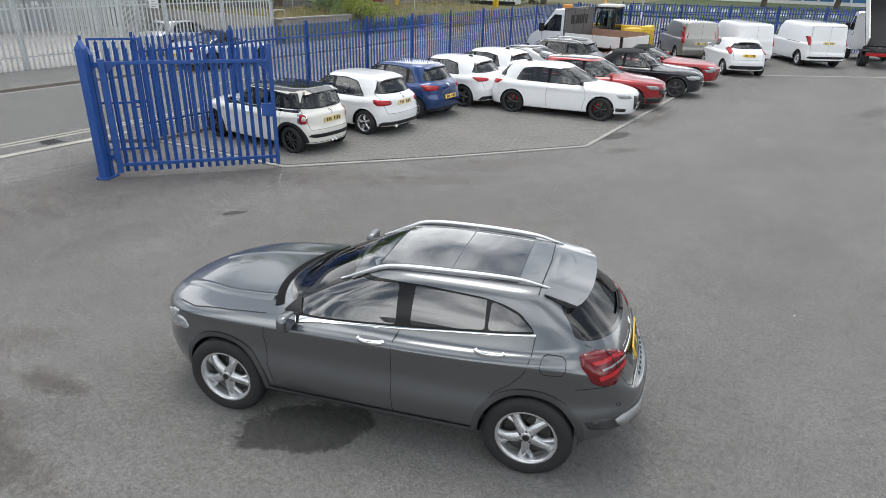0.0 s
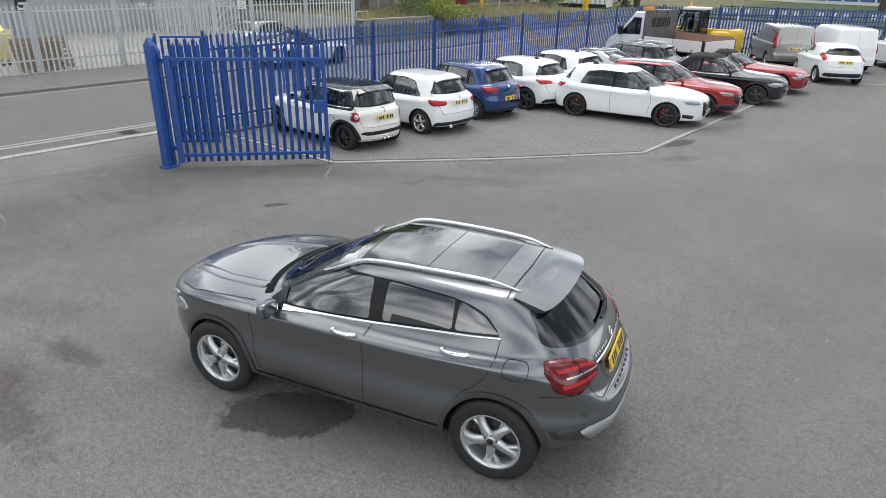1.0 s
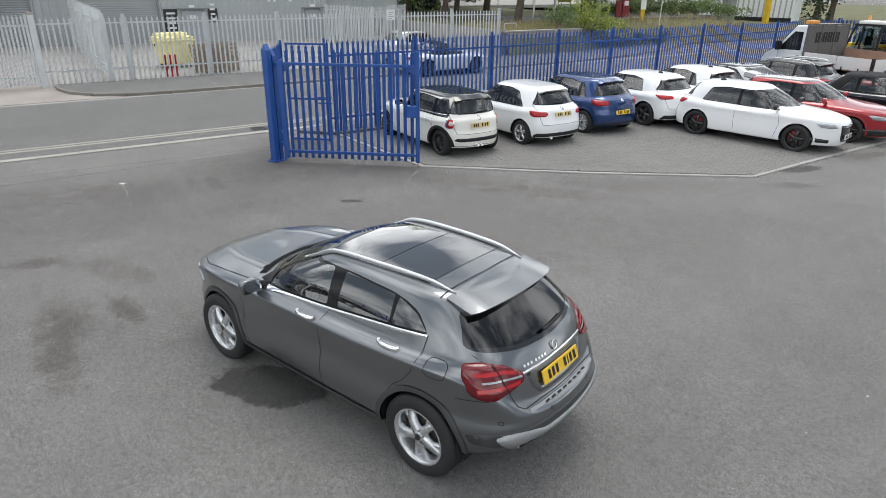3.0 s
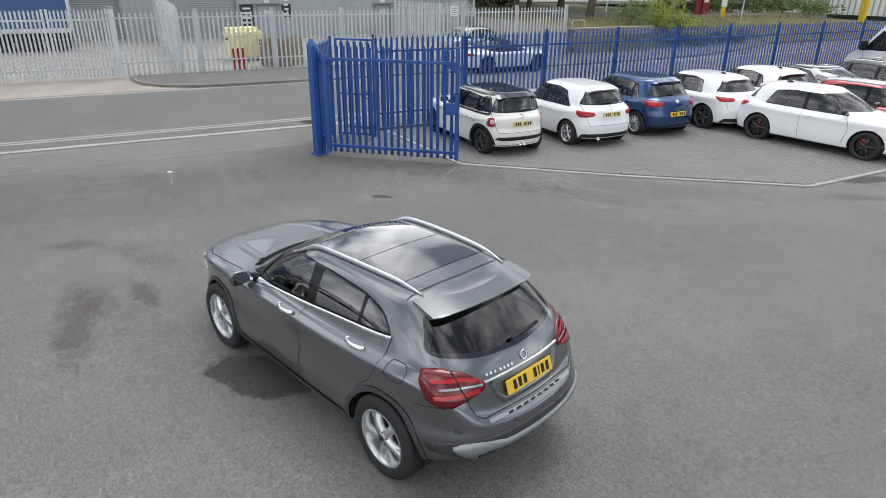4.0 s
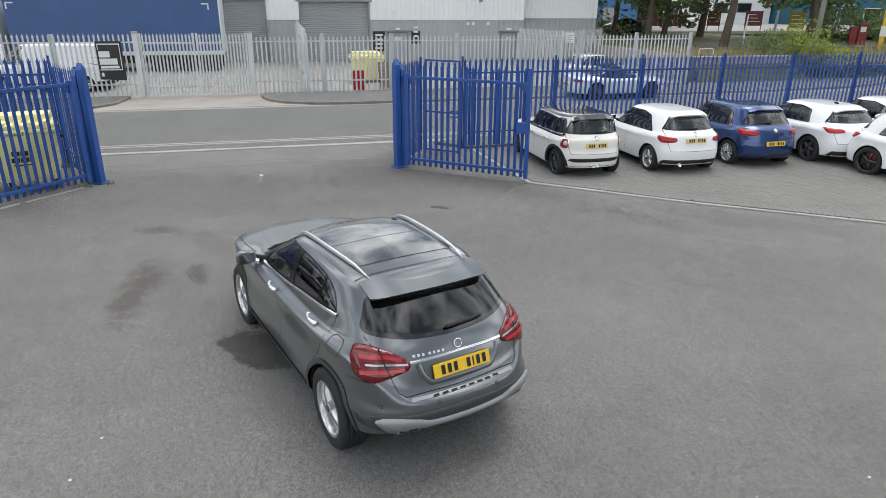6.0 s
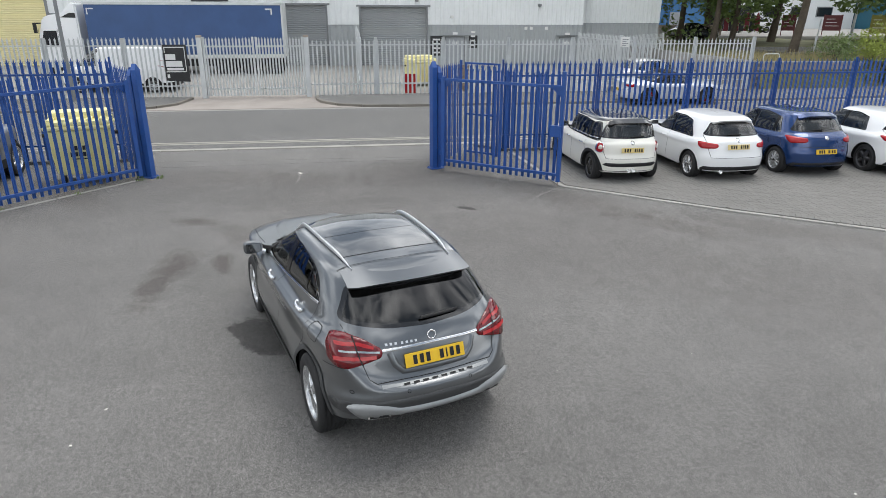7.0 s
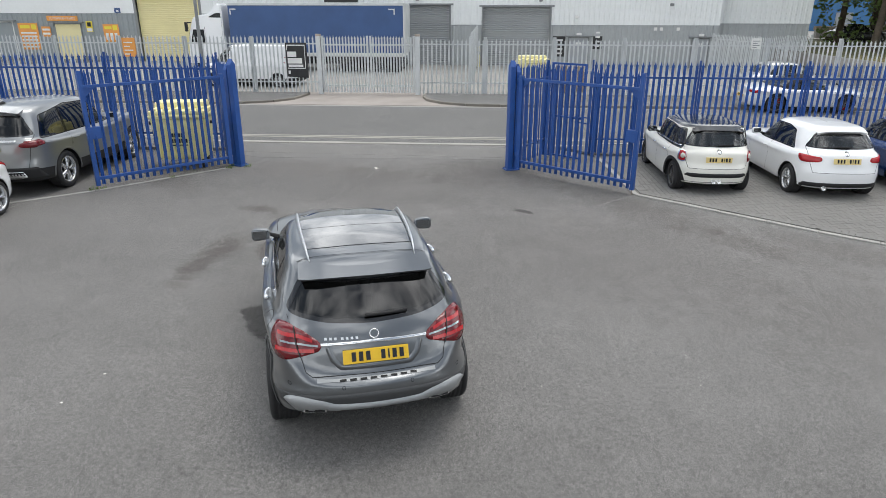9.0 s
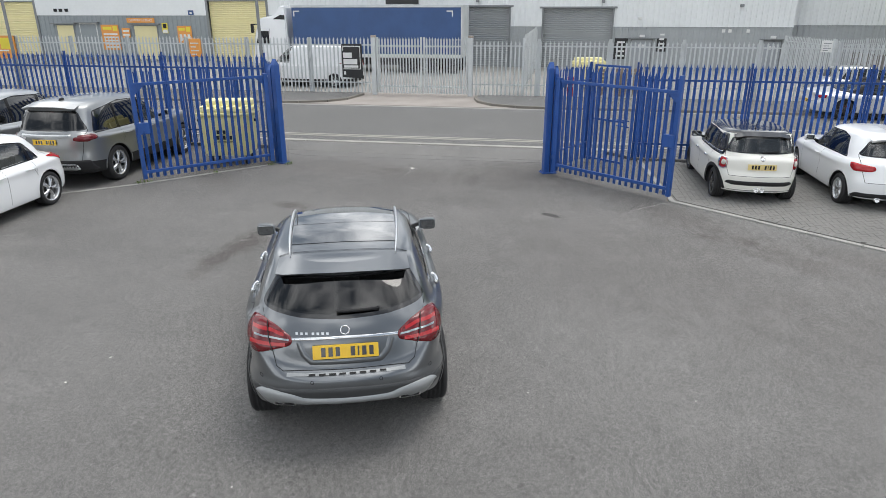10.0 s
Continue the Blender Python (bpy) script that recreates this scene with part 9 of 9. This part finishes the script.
tip = thing("tipper_truck", "white tipper truck with its body raised", "truck", pose(0.75, 36.6, 0, 0, 0, 104))
bm = bmesh.new()
box(bm, (-0.9, -0.42, 0.5), (4.2, 0.42, 0.75), bevel=0.02)
part("chassis", bm, M_BLACK, tip)
cab(tip, 2.2, 1.95, P_WHITE)
mt_ = Matrix.Translation((-0.9, 0, 0.95)) @ pose(0, 0, 0, 0, -42, 0)
for lo, hi, nm, m_ in (((0, -1.05, 0.0), (3.2, 1.05, 0.08), "tip_floor", M_BLACK), ((0, 1.0, 0.08), (3.2, 1.05, 0.55), "dropside", M_WHITE), ((0, -1.05, 0.08), (3.2, -1.0, 0.55), "dropside", M_WHITE), ((3.15, -1.05, 0.08), (3.2, 1.05, 1.0), "headboard", M_WHITE)):
    bm = bmesh.new()
    box(bm, lo, hi, mt_, bevel=0.008)
    part(nm, bm, m_, tip)
bm = bmesh.new()
tube(bm, (0.9, 0, 0.7), (1.05, 0, 2.35), 0.07, 10)
part("ram", bm, M_GALV, tip)
for s in (-1, 1):
    small_wheel(tip, 0.0, s * 0.80, 0.34, 0.34, s)
    small_wheel(tip, 3.2, s * 0.86, 0.34, 0.22, s)
    bm = bmesh.new()
    box(bm, (-0.42, s * 0.6, 0.68), (0.42, s * 1.0, 0.74), bevel=0.02)
    part("mudguard", bm, M_BLACK, tip)
bm = bmesh.new()
box(bm, (-0.98, -0.95, 0.55), (-0.90, 0.95, 0.70), bevel=0.01)
part("tail_bar", bm, M_RED, tip)

# ---- unseen plain walls, added to close the yard behind the camera and shape reflections ----
for nm, lo, hi in (("wall_showroom", (17.0, -34.0, -0.2), (17.4, 26.0, 3.4)), ("wall_south", (-7.0, -34.4, -0.2), (17.0, -34.0, 3.4))):
    bm = bmesh.new()
    box(bm, lo, hi)
    tagged(part(nm, bm, M_CLAD_LO, None), "plain grey wall out of view, added to darken reflections", "wall", kind="structure")

# ---- weeds along the edges, litter and a drain ----


def weed(x, y, n, h, seed):
    rnd = random.Random(seed)
    ob = thing("weed", "small green weed tuft at the edge of the asphalt", "weed", pose(x, y, ground_z(x, y)), "weeds")
    vs_, fs_ = [], []
    for _ in range(n):
        a, l_, w = rnd.uniform(0, 6.28), rnd.uniform(0.4, 1.0) * h, rnd.uniform(0.004, 0.010)
        bx, by = rnd.gauss(0, 0.05), rnd.gauss(0, 0.05)
        dx, dy = math.cos(a), math.sin(a)
        k = len(vs_)
        vs_ += [(bx - dy * w, by + dx * w, 0.0), (bx + dy * w, by - dx * w, 0.0), (bx + dx * l_ * 0.4 + dy * w, by + dy * l_ * 0.4 - dx * w, l_ * 0.75), (bx + dx * l_ * 0.4 - dy * w, by + dy * l_ * 0.4 + dx * w, l_ * 0.75), (bx + dx * l_ * 0.85, by + dy * l_ * 0.85, l_ * 0.9)]
        fs_ += [(k, k + 1, k + 2, k + 3), (k + 3, k + 2, k + 4)]
    tagged(link_mesh("blades", vs_, fs_, M_LEAF, ob), kind="stuff")


for k, (x, y) in enumerate(((-11.05, -1.35), (-10.85, -1.30), (-10.95, -0.90), (-8.58, -3.42), (-8.72, -3.30), (-13.9, -3.6), (-13.7, 7.9), (-12.3, -1.6), (-9.8, -2.25))):
    weed(x, y, 20, 0.06 + 0.012 * (k % 4), 100 + k)
rnd = random.Random(21)
for k in range(26):
    x, y = rnd.uniform(-10.5, 1.0), rnd.uniform(-2.5, 14.0)
    bm = bmesh.new()
    s_ = rnd.uniform(0.005, 0.012)
    bmesh.ops.create_icosphere(bm, subdivisions=1, radius=1.0, matrix=Matrix.Translation((0, 0, s_ * 0.3)) @ Matrix.Diagonal((s_ * rnd.uniform(0.8, 1.8), s_, s_ * 0.35, 1)))
    ob = tagged(part("litter", bm, M_LITTER, None), "tiny pale scrap of grit or litter on the asphalt", "litter", "scattered scraps")
    ob.matrix_world = pose(x, y, 0, 0, 0, rnd.uniform(0, 180))
scrap = thing("paper_scrap", "crumpled white paper scrap on the entrance asphalt", "litter", pose(-11.0, 2.24, 0, 0, 0, 35))
crumple = random.Random(4)
grid = [(0.022 * i - 0.066, 0.018 * j - 0.036, 0.004 + 0.022 * crumple.random()) for i in range(7) for j in range(5)]
link_mesh("sheet", grid, [(5 * i + j, 5 * i + j + 1, 5 * i + j + 6, 5 * i + j + 5) for i in range(6) for j in range(4)], M_LITTER, scrap)
drain = thing("gully_grate", "rusty iron road gully grate by the kerb", "drain", pose(-14.62, 6.2, ground_z(-14.6, 6.2)))
bm = bmesh.new()
box(bm, (-0.22, -0.22, 0.0), (0.22, 0.22, 0.012), bevel=0.004)
part("frame", bm, M_DISC, drain)
for k in range(6):
    bm = bmesh.new()
    box(bm, (-0.18, -0.17 + 0.06 * k, 0.012), (0.18, -0.135 + 0.06 * k, 0.018))
    part("bar", bm, M_BLACK, drain)

# ---- block paving of the bay: herringbone blocks with open joints ----
BAY = [(-12.72, 7.78), (-9.00, 8.00), (-6.80, 10.60), (-4.68, 13.50), (-4.88, 24.6), (-7.5, 26.0), (-12.72, 26.0)]


def frustum(w, d, h, c):
    """A block with worn, chamfered arrises."""
    v = [(-w, -d, 0), (w, -d, 0), (w, d, 0), (-w, d, 0), (-w, -d, h - c), (w, -d, h - c), (w, d, h - c), (-w, d, h - c), (-w + c, -d + c, h), (w - c, -d + c, h), (w - c, d - c, h), (-w + c, d - c, h)]
    f = [(8, 9, 10, 11)]
    for a in (0, 4):
        f += [(a + i, a + (i + 1) % 4, a + 4 + (i + 1) % 4, a + 4 + i) for i in range(4)]
    return v, f


paving = thing("paving", "grey herringbone block paving of the parking bay, joints dark with moss", "paving", kind="structure")
flat_v, flat_f = frustum(0.0985, 0.0485, 0.022, 0.004)
block_me = bpy.data.meshes.new("paving_block")
block_me.from_pydata(flat_v, [], flat_f)
block_me.materials.append(M_BLOCK)
rnd = random.Random(9)
U = 0.1015
spots = []
for l in range(-130, 130):
    for k in range(-200, 200):
        for kind in (0, 1):
            if kind == 0:
                cx, cy, a = (k + 2 * l + 1.0) * U, (k - 2 * l + 0.5) * U, 0
            else:
                cx, cy, a = (k + 2 * l + 2.5) * U, (k - 2 * l) * U, 90
            x, y = cx - 8.7, cy + 17.0
            if -12.8 < x < -4.6 and 7.7 < y < 26.1:
                spots.append((x, y, a))
px, py = np.array([s[0] for s in spots]), np.array([s[1] for s in spots])
ok = inside(BAY, px, py)
EDGE = [(-12.6, 7.79), (-9.02, 8.01), (-6.82, 10.61), (-4.69, 13.5)]


def from_edge(x, y):
    """Distance to the front edging of the bay."""
    best = 99.0
    for (ax, ay), (bx, by) in zip(EDGE, EDGE[1:]):
        dx, dy = bx - ax, by - ay
        u = min(1, max(0, ((x - ax) * dx + (y - ay) * dy) / (dx * dx + dy * dy)))
        best = min(best, math.hypot(x - ax - u * dx, y - ay - u * dy))
    return best


spots = [s for s, k in zip(spots, ok) if k and from_edge(s[0], s[1]) > 0.19]
near = sorted(range(len(spots)), key=lambda i: abs(spots[i][0] * 0.79 - spots[i][1] * 0.61 + 13.4) + 0.35 * abs(spots[i][0] + 6.9))[:300]
near = set(near)
vs, fs = [], []
for i, (x, y, a) in enumerate(spots):
    dz = rnd.uniform(-0.002, 0.002)
    if i in near:
        shared("block", block_me, paving, pose(x, y, 0.005 + dz, rnd.uniform(-0.5, 0.5), rnd.uniform(-0.5, 0.5), a + rnd.uniform(-0.6, 0.6)))
        continue
    k = len(vs)
    tx, ty = rnd.uniform(-0.008, 0.008), rnd.uniform(-0.008, 0.008)
    for vx, vy, vz in flat_v:
        if a:
            vx, vy = -vy, vx
        vs.append((x + vx, y + vy, 0.005 + dz + vz + vx * tx + vy * ty))
    fs += [tuple(k + q for q in f) for f in flat_f]
tagged(link_mesh("blocks", vs, fs, M_BLOCKS, paving), kind="stuff")

# one course of blocks laid on end along the edging
for (ax, ay), (bx, by) in zip(EDGE, EDGE[1:]):
    d = math.hypot(bx - ax, by - ay)
    ux, uy = (bx - ax) / d, (by - ay) / d
    for i in range(int(d / 0.104)):
        x, y = ax + ux * (0.104 * i + 0.05) - uy * 0.172, ay + uy * (0.104 * i + 0.05) + ux * 0.172
        shared("edge_block", block_me, paving, pose(x, y, 0.011 + rnd.uniform(-0.003, 0.002), 0, 0, math.degrees(math.atan2(uy, ux)) + 90 + rnd.uniform(-1.5, 1.5)))
